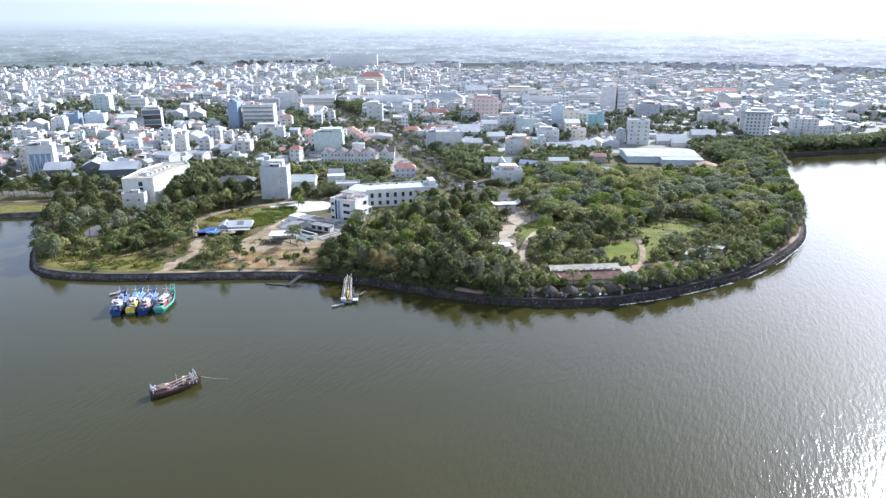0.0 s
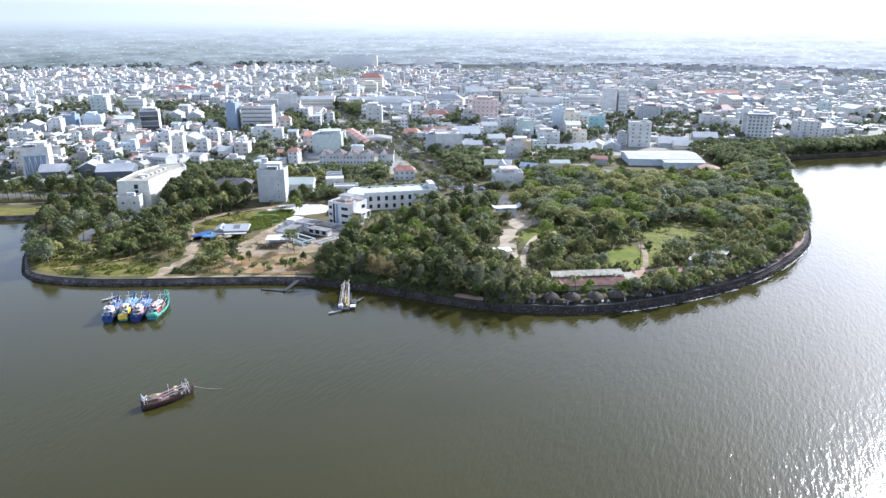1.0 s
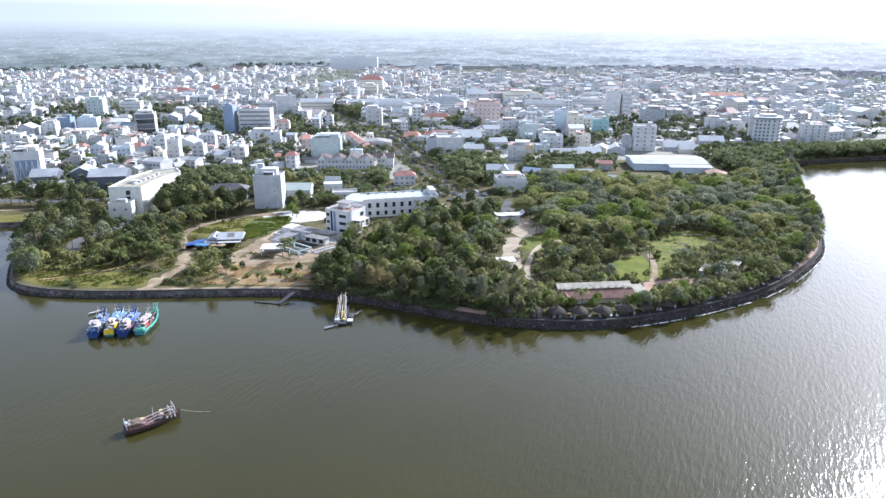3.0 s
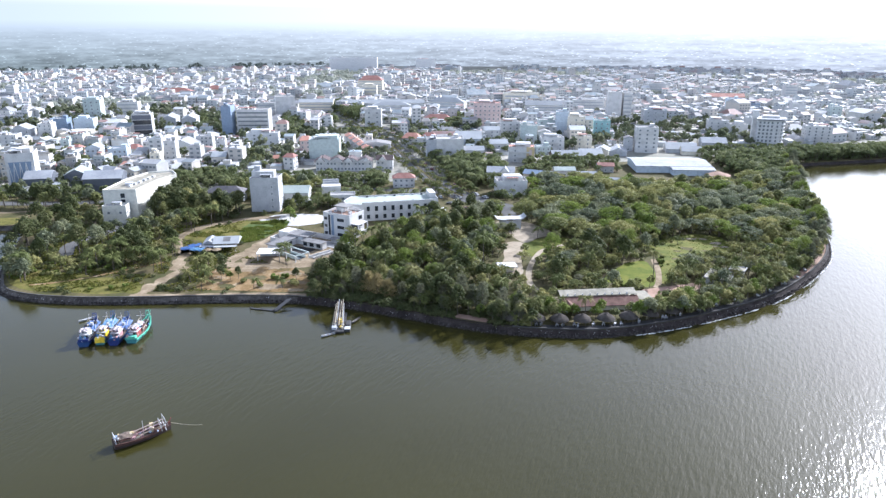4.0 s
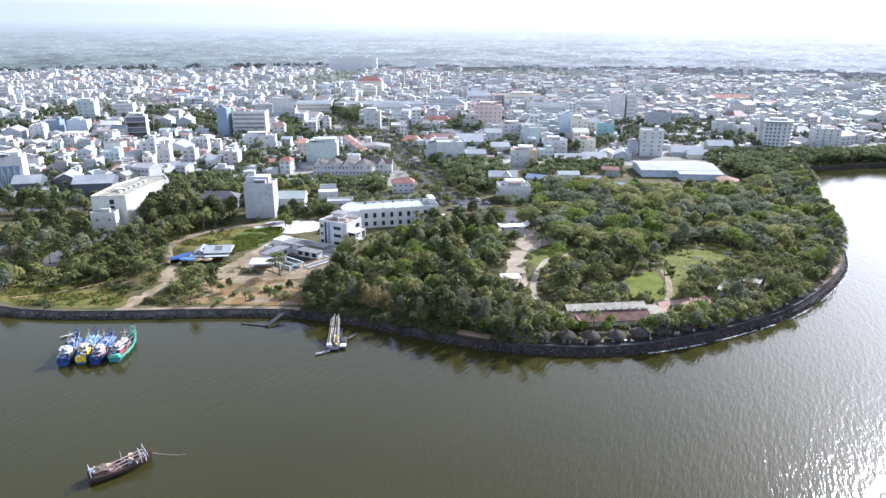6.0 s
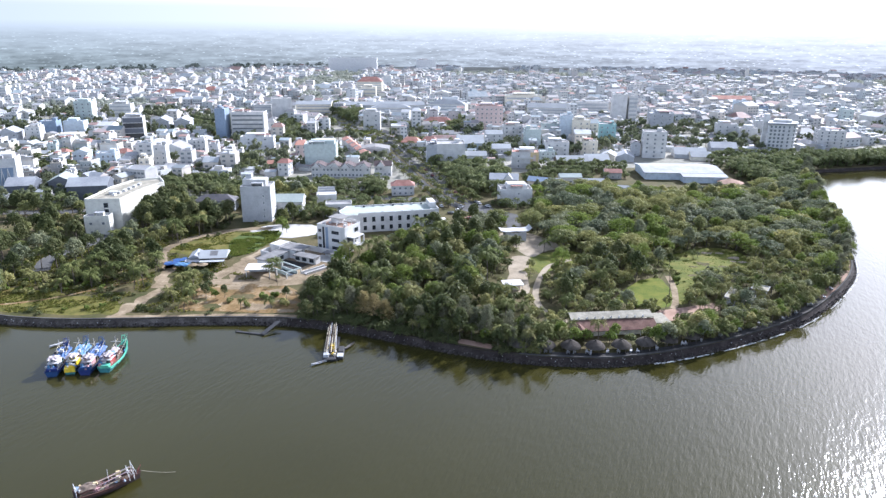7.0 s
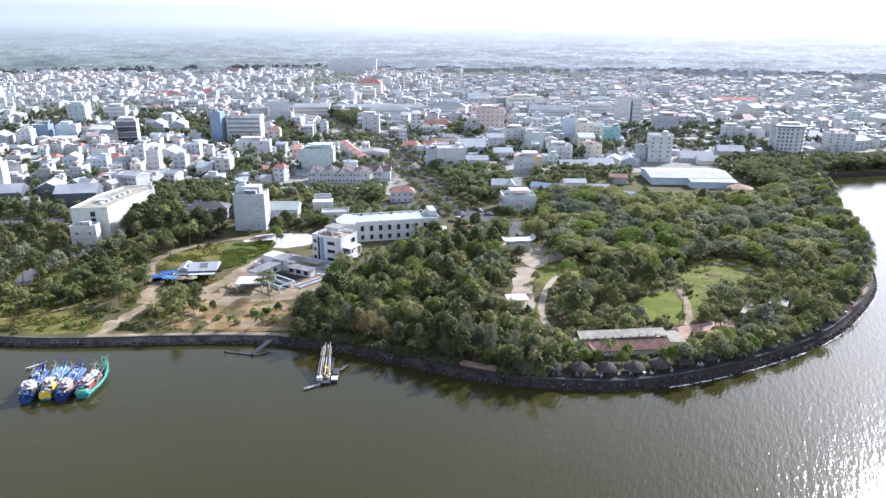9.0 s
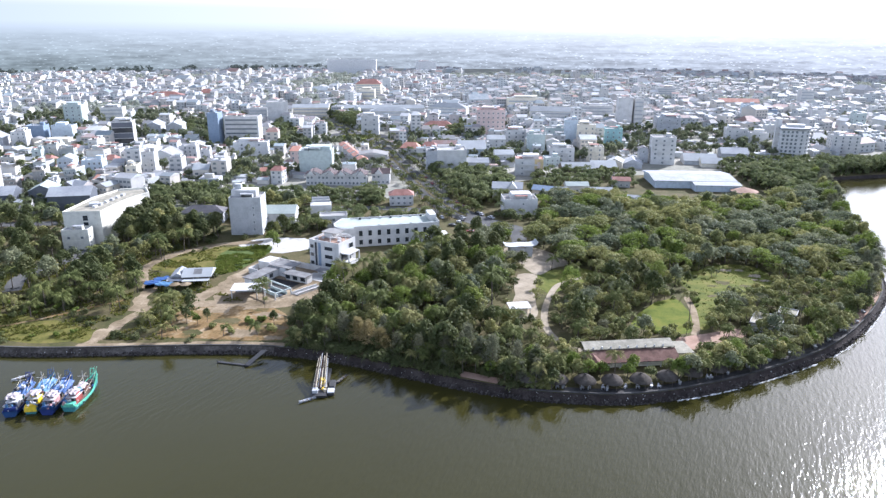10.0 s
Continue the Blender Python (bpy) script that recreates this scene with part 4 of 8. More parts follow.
def building(name, label, x, y, w, d, h, rot=0.0, wall=None, storeys=3, front=4, side=2, roof="flat", roof_mat=None, ww=1.5, hh=1.6, group="", bands=True, stair=True, tanks=1, category="building", seed=1):
    """Walls with floor bands and parapet, roof, stair tower, tank and windows."""
    rng = random.Random(seed + int(x * 3 + y))
    wall = wall or WHITE
    ob = thing(name, label, category, pose(x, y, G, 0, 0, rot), group)
    rect = lambda z, q: [(-w / 2 - q, -d / 2 - q, z), (w / 2 + q, -d / 2 - q, z), (w / 2 + q, d / 2 + q, z), (-w / 2 - q, d / 2 + q, z)]
    rings = [rect(-.4, 0)]
    if bands:
        for j in range(1, storeys):
            z = j * h / storeys
            rings += [rect(z - .14, 0), rect(z - .12, .1), rect(z + .12, .1), rect(z + .14, 0)]
    s = Solid().loft(rings + [rect(h, 0)], 0, True, True)
    part("wall", s, wall, ob)
    if roof == "flat":
        p = Solid().loft([rect(h, -.001), rect(h + .9, -.001), rect(h + .9, -.2), rect(h + .1, -.2)], 0, True)
        part("parapet", p, wall, ob)
        part("roof", Solid().box(0, 0, h, w - .4, d - .4, 0.12), roof_mat or ROOF, ob)
        if stair:
            sx = rng.choice((-1, 1)) * w * .25
            part("stair_tower", Solid().box(sx, d * .2, h, min(3.4, w * .4), min(4.0, d * .4), 2.7, k=0).box(sx, d * .2, h + 2.7, min(3.4, w * .4) + .5, min(4, d * .4) + .5, .18), wall, ob)
        if rng.random() < .6 and min(w, d) > 5.5:
            cw, cd, cx = w * rng.uniform(.35, .6), d * rng.uniform(.3, .5), rng.uniform(-.18, .18) * w
            part("roof_canopy", Solid().box(cx, -d * .18, h + 2.3, cw, cd, .12), rng.choice((GREYMETAL, METAL, TILE, GREYMETAL)), ob)
            for a in (-.45, .45):
                part("canopy_post", Solid().box(cx + a * cw, -d * .18, h + .1, .12, cd * .8, 2.2), wall, ob)
        if w > 16 and rng.random() < .7:
            part("set_back_storey", Solid().box(rng.uniform(-.15, .15) * w, d * .1, h, w * rng.uniform(.4, .65), d * .6, 3.1), wall, ob)
        if front and storeys > 2:
            for j in range(1, storeys):
                if rng.random() < .55:
                    bw, bx = w * rng.uniform(.3, .8), rng.uniform(-.1, .1) * w
                    z = j * h / storeys
                    prof = [(0, z - .1), (-1.2, z - .1), (-1.2, z + .95), (-1.08, z + .95), (-1.08, z + .08), (0, z + .08)]
                    part("balcony", Solid().loft([[(bx + sx * bw / 2, -d / 2 + py, pz) for py, pz in prof] for sx in (-1, 1)], 0, True, True), wall, ob)
        for i in range(tanks):
            tank(ob, rng.uniform(-.35, .35) * w, rng.uniform(-.3, .1) * d, h + .1, rng.random() < .5)
    elif roof == "gable":
        long, wide, turn = (w, d, 0) if w >= d else (d, w, 90)
        part("roof", Solid().gable(0, 0, h, long + 1.0, wide + 1.2, wide * .26, turn, 0, 1), [roof_mat or TILE, wall], ob)
    elif roof == "hip":
        part("roof", Solid().hip(0, 0, h, w + 1.4, d + 1.4, min(w, d) * .32), roof_mat or TILE, ob)
    windows(ob, w, d, h, storeys, front, side, ww, hh)
    return ob


TAKEN = []  # footprints that the common houses keep clear of: x, y, radius


def claim(ob, r):
    TAKEN.append((ob.matrix_world.translation.x, ob.matrix_world.translation.y, r))
    return ob


# white block with black window bands
b = claim(thing("apartment_block", "white three-storey block with dark window bands and roof terrace", "building", pose(-55.5, 363, G, 0, 0, -27)), 12)
part("wall", Solid().box(0, 0, -.4, 16.5, 13, 12.6).box(-3, 3.5, 12.2, 5, 4.5, 2.9), WHITE, b)
part("parapet", Solid().box(0, -6.4, 12.2, 16.5, .25, 1.1).box(-8.12, 0, 12.2, .25, 12.5, 1.1).box(8.12, 0, 12.2, .25, 12.5, 1.1).box(0, 6.4, 12.2, 16.5, .25, 1.1), WHITE, b)
part("roof_slab", Solid().box(-2.0, 3.5, 15.1, 8.5, 7, .25), ROOF, b, "grey overhanging roof slab")
part("terrace_floor", Solid().box(0, 0, 12.2, 16, 12.5, .05), PINK, b, "reddish roof terrace tiles")
part("pergola", Solid().box(4.6, 0, 14.6, 6.5, .3, .3).box(4.6, 3.5, 14.6, 6.5, .3, .3).box(4.6, -3.5, 14.6, 6.5, .3, .3).box(7.6, 0, 12.2, .3, .3, 2.4).box(1.5, -3.5, 12.2, .3, .3, 2.4).box(7.6, -3.5, 12.2, .3, .3, 2.4), WHITE, b)
for u, q in ((-6.5, -3), (-5, 0), (2.5, 2), (5, -1.5)):
    part("roof_unit", Solid().box(u, q, 12.25, 1.4, 1.1, .9), GREY if u < 0 else BOATWHITE, b)
part("stairwell_glazing", Solid().box(-4.5, -6.55, .4, 1.1, .12, 11.8), DARKGLASS, b, "tall black glazed strip")
part("stairwell_panel", Solid().box(-2.5, -6.55, .4, 1.5, .12, 11.8), GREYBLUE, b, "tall blue-grey panel")
for j in range(3):
    for u, wd in ((-6.7, 2.0), (2.6, 4.4)):
        part("window", window_mesh(wd, 1.7, True), None, b, m=pose(u, -6.52, 1.4 + j * 3.9))
    part("window", window_mesh(3.2, 2.2, True), None, b, m=pose(0, 0, 0, 0, 0, 90) @ pose(3.0, -8.27, 1.3 + j * 3.9))
part("balcony_frame", Solid().box(10.5, -1, 3.4, 4.6, 8.5, .45).box(10.5, -1, 8.2, 4.6, 8.5, .45).box(12.6, -5.05, 3.8, .5, .5, 4.4).box(12.6, 3.05, 3.8, .5, .5, 4.4), WHITE, b, "boxed white balcony frame")
part("balcony_rail", Solid().box(12.6, -1, 3.85, .1, 7.6, 1.0).box(10.6, -5.1, 3.85, 3.6, .1, 1.0), WHITE, b)
part("balcony_window", Solid().box(8.32, -1, 3.9, .1, 7.4, 3.9), DARKGLASS, b)

# long white hotel with a curved corner
h = claim(thing("hotel", "long low white hotel with square windows and a flat white roof", "building", pose(-30, 403, G, 0, 0, 14)), 26)
arc_edge = [(-22 + 9 * math.sin(a * .26), 1 - 9 * math.cos(a * .26)) for a in range(-6, 1)]
foot = [(22, -8), (22, 10), (-26, 13)] + [(-31, 4)] + arc_edge
part("wall", Solid().prism(foot, -.4, 9.6), WHITE, h)
part("roof", Solid().prism([(x * .97, y * .94) for x, y in foot], 9.55, 9.75), PALEGREENROOF, h, "pale green sheet roof")
for i in range(14):
    part("roof_unit", Solid().box(-17 + i * 2.7, (-6.6 if i % 2 else 8.2) + .3 * (i % 3), 9.74, 1.2, .8, .9), GREY if i % 3 else DARKGLASS, h)
part("parapet", Solid().box(0, -7.85, 9.6, 44, .3, 1.1).box(21.85, 1, 9.6, .3, 18, 1.6).box(0, 9.9, 9.6, 44, .3, .8), WHITE, h)
part("roof_railing", Solid().box(0, -7.85, 10.9, 44, .06, .06), STEEL, h)
part("penthouse", Solid().box(20.2, 4, 9.6, 3.5, 10, 3.2), WHITE, h)
for i in range(9):
    part("window", window_mesh(1.8, 2.8, True), None, h, m=pose(-18.5 + i * 4.7, -8.02, 5.6))
    part("window", window_mesh(1.8, 2.4, True), None, h, m=pose(-18.5 + i * 4.7, -8.02, 1.2))
part("porch", Solid().box(24, -4, 3.2, 6, 7, .35).box(26.4, -7, -.3, .4, .4, 3.5).box(26.4, -1, -.3, .4, .4, 3.5), WHITE, h)

# plain white tower block beside the yard
t = claim(building("office_block", "plain block greyed for its shaded front, with a stepped white roof", -109.5, 416, 16.5, 13, 19.5, 3, OFFGREY, 4, 0, 2, stair=False, tanks=0, bands=False), 14)
part("upper_storey", Solid().box(-1.5, 2.5, 19.5, 13, 7, 3.6), WHITE, t)
part("roof_plant", Solid().box(-5, 3, 23.1, 3.5, 3, 2.6), GREY, t)
for j in range(4):
    part("window", window_mesh(.8, 1.4), None, t, m=pose(4.2, -6.52, 2.4 + 3.9 * j))
wing = claim(building("hall", "low white hall with a pitched pale metal roof", -96, 432, 17, 13, 7.4, 4, WHITE, 2, 5, 2, "gable", PALEGREENROOF), 12)
claim(building("villa", "white villa with an open roof frame", -66, 428, 15, 9, 6.2, 10, WHITE, 2, 3, 2, stair=False, tanks=0), 9)
pk = claim(thing("pavilion", "open roof terrace with a white frame", "building", pose(-77, 450, G, 0, 0, 10)), 8)
part("wall", Solid().box(0, 0, -.3, 12, 8, 7.5), WHITE, pk)
part("frame", Solid().box(-5, -3.5, 7.2, .3, .3, 3).box(5, -3.5, 7.2, .3, .3, 3).box(0, -3.5, 10, 10.3, .3, .3).box(0, 3.5, 10, 10.3, .3, .3).box(-5, 3.5, 7.2, .3, .3, 3).box(5, 3.5, 7.2, .3, .3, 3), WHITE, pk)
part("roof", Solid().gable(0, 6, 7.2, 10, 5, 2.6), GREYMETAL, pk)
claim(building("house", "old grey house with a dark tiled roof among trees", -141, 437, 23, 10, 6, 4, GREY, 2, 4, 2, "hip", DARKTILE), 12)

# tall curved building with a low annex
cb = claim(thing("curved_building", "tall cream-white building with a concave curved front", "building", pose(-186, 398, G, 0, 0, 0)), 15)
inner = [(9.5 + 12 * (1 - math.cos(a)), 1 + 40 * math.sin(a)) for a in [i * .12 for i in range(10)]]
outline = [(-9, -8), (9, -6)] + inner + [(9, 48), (-4, 42), (-9, 22)]
part("wall", Solid().prism(outline, -.4, 16.3), IVORY, cb)
part("parapet", Solid().loft([[(a, b, 16.2), (a, b, 17.3), (a * .985, b * .985, 17.3), (a * .985, b * .985, 16.2)] for a, b in outline + outline[:1]]), IVORY, cb)
part("roof", Solid().prism([(a * .96 + .1, b * .96) for a, b in outline], 16.2, 16.42), STAINED, cb)
part("roof_unit", Solid().box(-1, 8, 16.3, 4, 4, 1.6, 20), GREY, cb)
for j in range(3):
    part("window", window_mesh(2.4, 2.6, True), None, cb, m=pose(1.6, -6.92, 5.6 + 3.4 * j, 0, 0, 6.3))
for i in range(6):
    part("roof_unit", Solid().box(1.5 + i * .5, 4 + i * 5.2, 16.4, 1.6, 2.2, 1.1, -8), GREY if i % 2 else PALEGREY, cb)
an = claim(building("annex", "small white annex with a slatted roof parapet", -186, 385, 12.5, 7, 9.5, 8, IVORY, 2, 2, 2, stair=False, tanks=0), 8)
part("slats", Solid().box(0, -3.3, 9.6, 11, .1, .1).box(0, -3.3, 10.3, 11.6, .12, .1), GREY, an)

# striped-front tower at the western edge
dt = claim(building("office_tower", "white tower with a dark diagonal lattice front", -292, 476, 17, 18, 22.5, 22, WHITE, 5, 0, 0, stair=True, tanks=1, bands=False), 18)
part("lattice_panel", Solid().box(0, -9.05, 1, 14, .12, 16.5), GREYBLUE, dt)
lat = Solid()
for i in range(4):
    for sg in (-1, 1):
        lat.tube((-5.2 + i * 3.5, -9.2, 1.5), (-5.2 + i * 3.5 + sg * 1.75, -9.2, 17), .24, n=4)
part("lattice", lat, WHITE, dt)

# open shed, tarpaulins, small shelter and the unfinished court
sh = claim(thing("open_shed", "open shed with a patched pale metal roof on posts", "shed", pose(-112, 341, G, 0, 0, 8)), 10)
part("roof", Solid().gable(1.5, 0, 3.4, 12.5, 11.5, 2.2), METAL, sh)
part("side_roof", Solid().gable(-6.6, .5, 3.3, 10, 6, 1.5, 90), GREYMETAL, sh, "darker grey metal side roof")
part("lean_to", Solid().box(1.5, -7.2, 2.75, 11, 3.2, .12), METAL, sh)
for u in (-3.5, 6.5):
    part("post", Solid().box(u, -8.4, -.2, .15, .15, 3.0), STEEL, sh)
part("skylight", Solid().add([(0, -4.0, 4.3), (3.5, -4.0, 4.3), (3.5, -.7, 5.56), (0, -.7, 5.56)], [(0, 1, 2, 3)]), SLAB, sh)
for u in (-6.5, 0, 6.5):
    for q in (-4.3, 4.3):
        part("post", Solid().box(u, q, -.2, .18, .18, 3.7), STEEL, sh)
part("counter", Solid().box(-3, 1, 0, 6, .8, 1.0).box(3, 2.5, 0, 4, 2, .8), TIMBER, sh)
for i, (x, y, r, c) in enumerate(((-127, 332, 12, TARP), (-121.5, 330.5, -8, LIGHTTARP), (-125, 336.5, 30, TARP), (-119, 336, 10, BOATWHITE))):
    tp = thing("tarpaulin_shelter", "white sheet stretched over poles" if c is BOATWHITE else "blue tarpaulin stretched over poles", "shelter", pose(x, y, G, 0, 0, r), "tarpaulins")
    part("sheet", Solid().loft([[(-3.2 + .8 * i, -2.2 + .55 * j, 2.2 + .22 * math.sin(i * 1.7 + j * 1.3) + .15 * math.sin(i * 3.1 - j * 2.2) + (.4 if 0 < j < 8 else 0)) for i in range(9)] for j in range(9)]), c, tp, smooth=True)
    for u in (-3.2, 3.2):
        for q in (-2.2, 2.2):
            part("pole", Solid().tube((u, q, -.2), (u, q, 2.2), .05), POLE, tp)
rt = thing("parasol", "round beige parasol in the yard", "parasol", pose(-117, 330, G), "parasols")
part("canopy", Solid().cone(0, 0, 2.3, 2.4, .7, 12), SAND, rt)
part("pole", Solid().tube((0, 0, -.2), (0, 0, 2.5), .05), STEEL, rt)
copy_thing(rt, pose(-112.5, 330.5, G))
wp = claim(thing("flat_shelter", "flat white-roofed shelter over a vehicle bay", "shelter", pose(-85, 324, G, 0, 0, 5)), 7)
part("roof", Solid().box(0, 0, 3.6, 11, 8.5, .35), WHITE, wp)
part("back_wall", Solid().box(0, 4, -.2, 10.5, .3, 3.8), GREY, wp)
for u in (-5, 5):
    part("post", Solid().box(u, -3.8, -.2, .3, .3, 3.8), WHITE, wp)
uf = claim(thing("courtyard_house", "half-finished flat-roofed courtyard house with grey slabs and white walls", "building", pose(-72, 345, G, 0, 0, -27)), 17)
part("perimeter_wall", Solid().box(-.5, 13.2, -.3, 39, .3, 3.0), WHITE, uf, "long white garden wall")
part("perimeter_wall", Solid().box(-19.8, 4.5, -.3, .3, 17, 3.0).box(-17.2, -4, -.3, 5.2, .3, 3.0), WHITE, uf)
part("wall", Solid().box(-16.5, 6, -.3, 6, 7.5, 4.6), WHITE, uf)
part("wall", Solid().box(-8.6, -8, -.3, 5.2, 15.5, 3.6).box(-6.6, 3.5, -.3, 9, 7, 4.2), PALEGREY, uf)
part("roof", Solid().box(-8.6, -8, 3.3, 6.4, 17, .35), SLAB, uf, "pale grey concrete roof slab")
part("roof", Solid().box(-5.6, 4.2, 3.95, 11.5, 8.5, .35), SLAB, uf, "pale grey concrete roof slab")
part("roof", Solid().box(6.0, -1.5, 3.3, 12.5, 5.5, .35), SLAB, uf, "weathered grey concrete roof slab")
part("wall", Solid().box(6.0, -.6, -.3, 11.5, 3.4, 3.6), WHITE, uf)
for u in (1.2, 5.2, 9.4):
    part("window", window_mesh(2.6, 1.9, True), None, uf, m=pose(u, -2.33, .7))
for q in (-13, -9, -5):
    part("window", window_mesh(2.4, 1.8, True), None, uf, m=pose(0, 0, 0, 0, 0, 90) @ pose(q, 5.97, .8))
part("courtyard_floor", Solid().box(1.5, -8, -.25, 14, 9.5, .33), DARKPAVE, uf, "dark courtyard floor")
for j, (cx, cy) in enumerate(((5.5, -17.5),)):
    part("beam", Solid().box(cx, cy - 4, 2.6, 13, .4, .5, -12).box(cx + 1.6, cy + 3.8, 2.6, 13, .4, .5, -12).box(cx - 5.5, cy + 1.2, 2.6, .4, 8, .5, -12).box(cx + 7.2, cy - 1.5, 2.6, .4, 8, .5, -12), SEAGREEN, uf, "sea-green concrete ring beam")
for u, q in ((-1.7, -20.0), (12.0, -23.0), (0.6, -12.4), (13.6, -15.2), (5, -21.4)):
    part("post", Solid().box(u, q, -.3, .4, .4, 3.1), WHITE, uf)
part("tank_wall", Solid().box(5.5, -19, -.3, 11, .3, 1.5, -12).box(6.4, -14.5, -.3, 11, .3, 1.5, -12), SEAGREEN, uf)
part("tank_floor", Solid().box(6, -16.8, -.25, 10.5, 4.4, .36, -12), DARKGLASS, uf, "dark water in an open tank")
part("ramp_wall", Solid().box(15.5, -9, -.3, .35, 13, 1.6, -14).box(18.5, -8, -.3, .35, 14, 1.4, -14), WHITE, uf)
part("ramp", Solid().box(17, -8.5, -.25, 2.8, 13, .6, -14), ROOF, uf)
part("terrace", Solid().box(12, 6.5, -.25, 13, 8, .5), CONCRETE, uf)
part("low_roof", Solid().box(13.5, 9.6, 2.4, 11, 4.5, .3), SLAB, uf)
part("low_wall", Solid().box(13.5, 10.6, -.3, 10.5, 2, 2.7), PALEGREY, uf)

# park gate, shelter, restaurant, huts
gt = claim(thing("park_gate", "white park gate with upswept winged roof", "gate", pose(33, 379, G, 0, 0, 8) @ Matrix.Diagonal((.95, 1.1, 1.05, 1))), 11)
wing_line = [(-8.5, 5.7), (-7, 5.2), (-4, 5.0), (0, 5.2), (4, 5.0), (7, 5.5), (8.5, 6.8)]
part("roof", Solid().loft([[(x, -3.0, z), (x, -3.0, z + .4), (x, 3.0, z + .4), (x, 3.0, z)] for x, z in curve(wing_line, 3)], closed=True, cap=True), OFFGREY, gt, smooth=False)
for u in (-4.2, 4.2):
    part("wall", Solid().box(u, 0, -.3, 3.2, 5, 5.2), OFFGREY, gt)
part("gate_leaf", Solid().box(0, -.5, -.2, 5.2, .12, 2.2), GREY, gt)
part("sign_board", Solid().box(0, -2.7, 3.1, 6, .2, 1.3), OFFGREY, gt)
ks = claim(thing("park_kiosk", "small kiosk with a flat pale roof beside the path", "kiosk", pose(26, 309, G, 0, 0, 8)), 12)
part("wall", Solid().box(0, 1, -.2, 6.5, 4, 2.9), CREAM, ks)
part("roof", Solid().box(0, 0, 2.9, 8.5, 6.5, .25), WHITE, ks)
for u in (-3.8, 3.8):
    part("post", Solid().box(u, -2.8, -.2, .2, .2, 3.1), WHITE, ks)
rs = claim(thing("restaurant", "long restaurant with a red tiled front slope and pale back roof", "building", pose(59, 269.5, G, 0, 0, 7)), 0)
part("wall", Solid().box(0, 0, -.3, 29, 8.5, 3.3), CREAM, rs)
def slope(y0, z0, y1, z1, half=15.5, t=.2):
    p = [(-half, y0, z0), (half, y0, z0), (half, y1, z1), (-half, y1, z1)]
    return Solid().add(p + [(x, y, z - t) for x, y, z in p], [(0, 1, 2, 3), (7, 6, 5, 4), (0, 4, 5, 1), (1, 5, 6, 2), (2, 6, 7, 3), (3, 7, 4, 0)])


part("front_roof", slope(-6, 2.6, -.6, 4.5), OLDTILE, rs, "red tiled roof slope")
part("upper_roof", slope(-.7, 4.9, 3.6, 6.0), STAINED, rs, "pale metal upper roof slope")
part("back_roof", slope(3.6, 6.0, 7.5, 4.0), STAINED, rs, "grey metal rear slope")
for i in range(9):
    part("roof_vent", Solid().box(-12.5 + i * 3.0, -.2, 4.9, .5, .5, .75, taper=.6), WHITE, rs)
part("porch_roof", Solid().gable(-13.5, -6, 2.4, 6.5, 6, 1.9, 90), OLDTILE, rs)
part("end_roof", Solid().box(18.5, 1.5, 3.2, 6, 9, .2), STAINED, rs)
for i in range(7):
    part("post", Solid().box(-14 + i * 4.6, -5.4, -.2, .22, .22, 2.8), WHITE, rs)


def hut(x, y, r):
    ob = thing("thatched_hut", "round open hut with a grey conical thatch roof", "hut", pose(x, y, G), "huts along the promenade")
    part("roof", Solid().loft([[(r * q * (1 + .03 * math.sin(a * 7.3 + q * 5)) * math.cos(a * .2618), r * q * (1 + .03 * math.sin(a * 7.3 + q * 5)) * math.sin(a * .2618), z + .05 * math.sin(a * 5.1)) for a in range(24)] for q, z in ((.94, 1.86), (1.0, 1.95), (.9, 2.5), (.72, 3.05), (.48, 3.55), (.22, 3.95), (.1, 4.15), (.09, 4.4))], 0, True, True), THATCH, ob)
    for i in range(6):
        part("post", Solid().tube((r * .8 * math.cos(i * 1.047), r * .8 * math.sin(i * 1.047), -.1), (r * .8 * math.cos(i * 1.047), r * .8 * math.sin(i * 1.047), 2.3), .08), BARK, ob)
    part("table", Solid().tube((0, 0, 0), (0, 0, .7), .1).tube((0, 0, .7), (0, 0, .76), .7, n=10), TIMBER, ob)
    return ob


first_hut = hut(24, 253.2, 3.5)
for x, y in ((32.6, 252.4), (41.2, 252.0), (49.6, 252.0), (58.6, 253.0), (67.4, 255), (76.2, 258), (85.2, 261)):
    copy_thing(first_hut, pose(x, y, G, 0, 0, x * 7))
for x, y, w, d, h, r, lab in ((117, 297, 10.5, 12.5, 3.0, -33, "low pavilion with a stained flat roof among palms"), (126.5, 301.5, 6.5, 6, 4.4, -33, "small pale roof room beside the pavilion")):
    p = claim(thing("pavilion", lab, "pavilion", pose(x, y, G, 0, 0, r)), 6)
    part("wall", Solid().box(0, 0, -.2, w - 1.6, d - 1.6, h + .2), OFFGREY, p)
    part("roof", Solid().box(0, 0, h, w, d, .28), STAINED, p)
    part("roof_kerb", Solid().box(0, -d / 2 + .1, h + .28, w, .2, .3).box(0, d / 2 - .1, h + .28, w, .2, .3).box(-w / 2 + .1, 0, h + .28, .2, d - .4, .3).box(w / 2 - .1, 0, h + .28, .2, d - .4, .3), OFFGREY, p)
hs = claim(building("white_house", "plain white house with a stepped blank gable wall", 40, 462, 20, 14, 8.6, 4, WHITE, 3, 0, 1, stair=False, tanks=0, bands=False), 14)
part("upper_storey", Solid().box(1, 1, 8.6, 13, 9, 2.4), WHITE, hs)
part("round_window", Solid().tube((1.5, -7.1, 6.5), (1.5, -6.9, 6.5), .5, n=12), GLASS, hs)
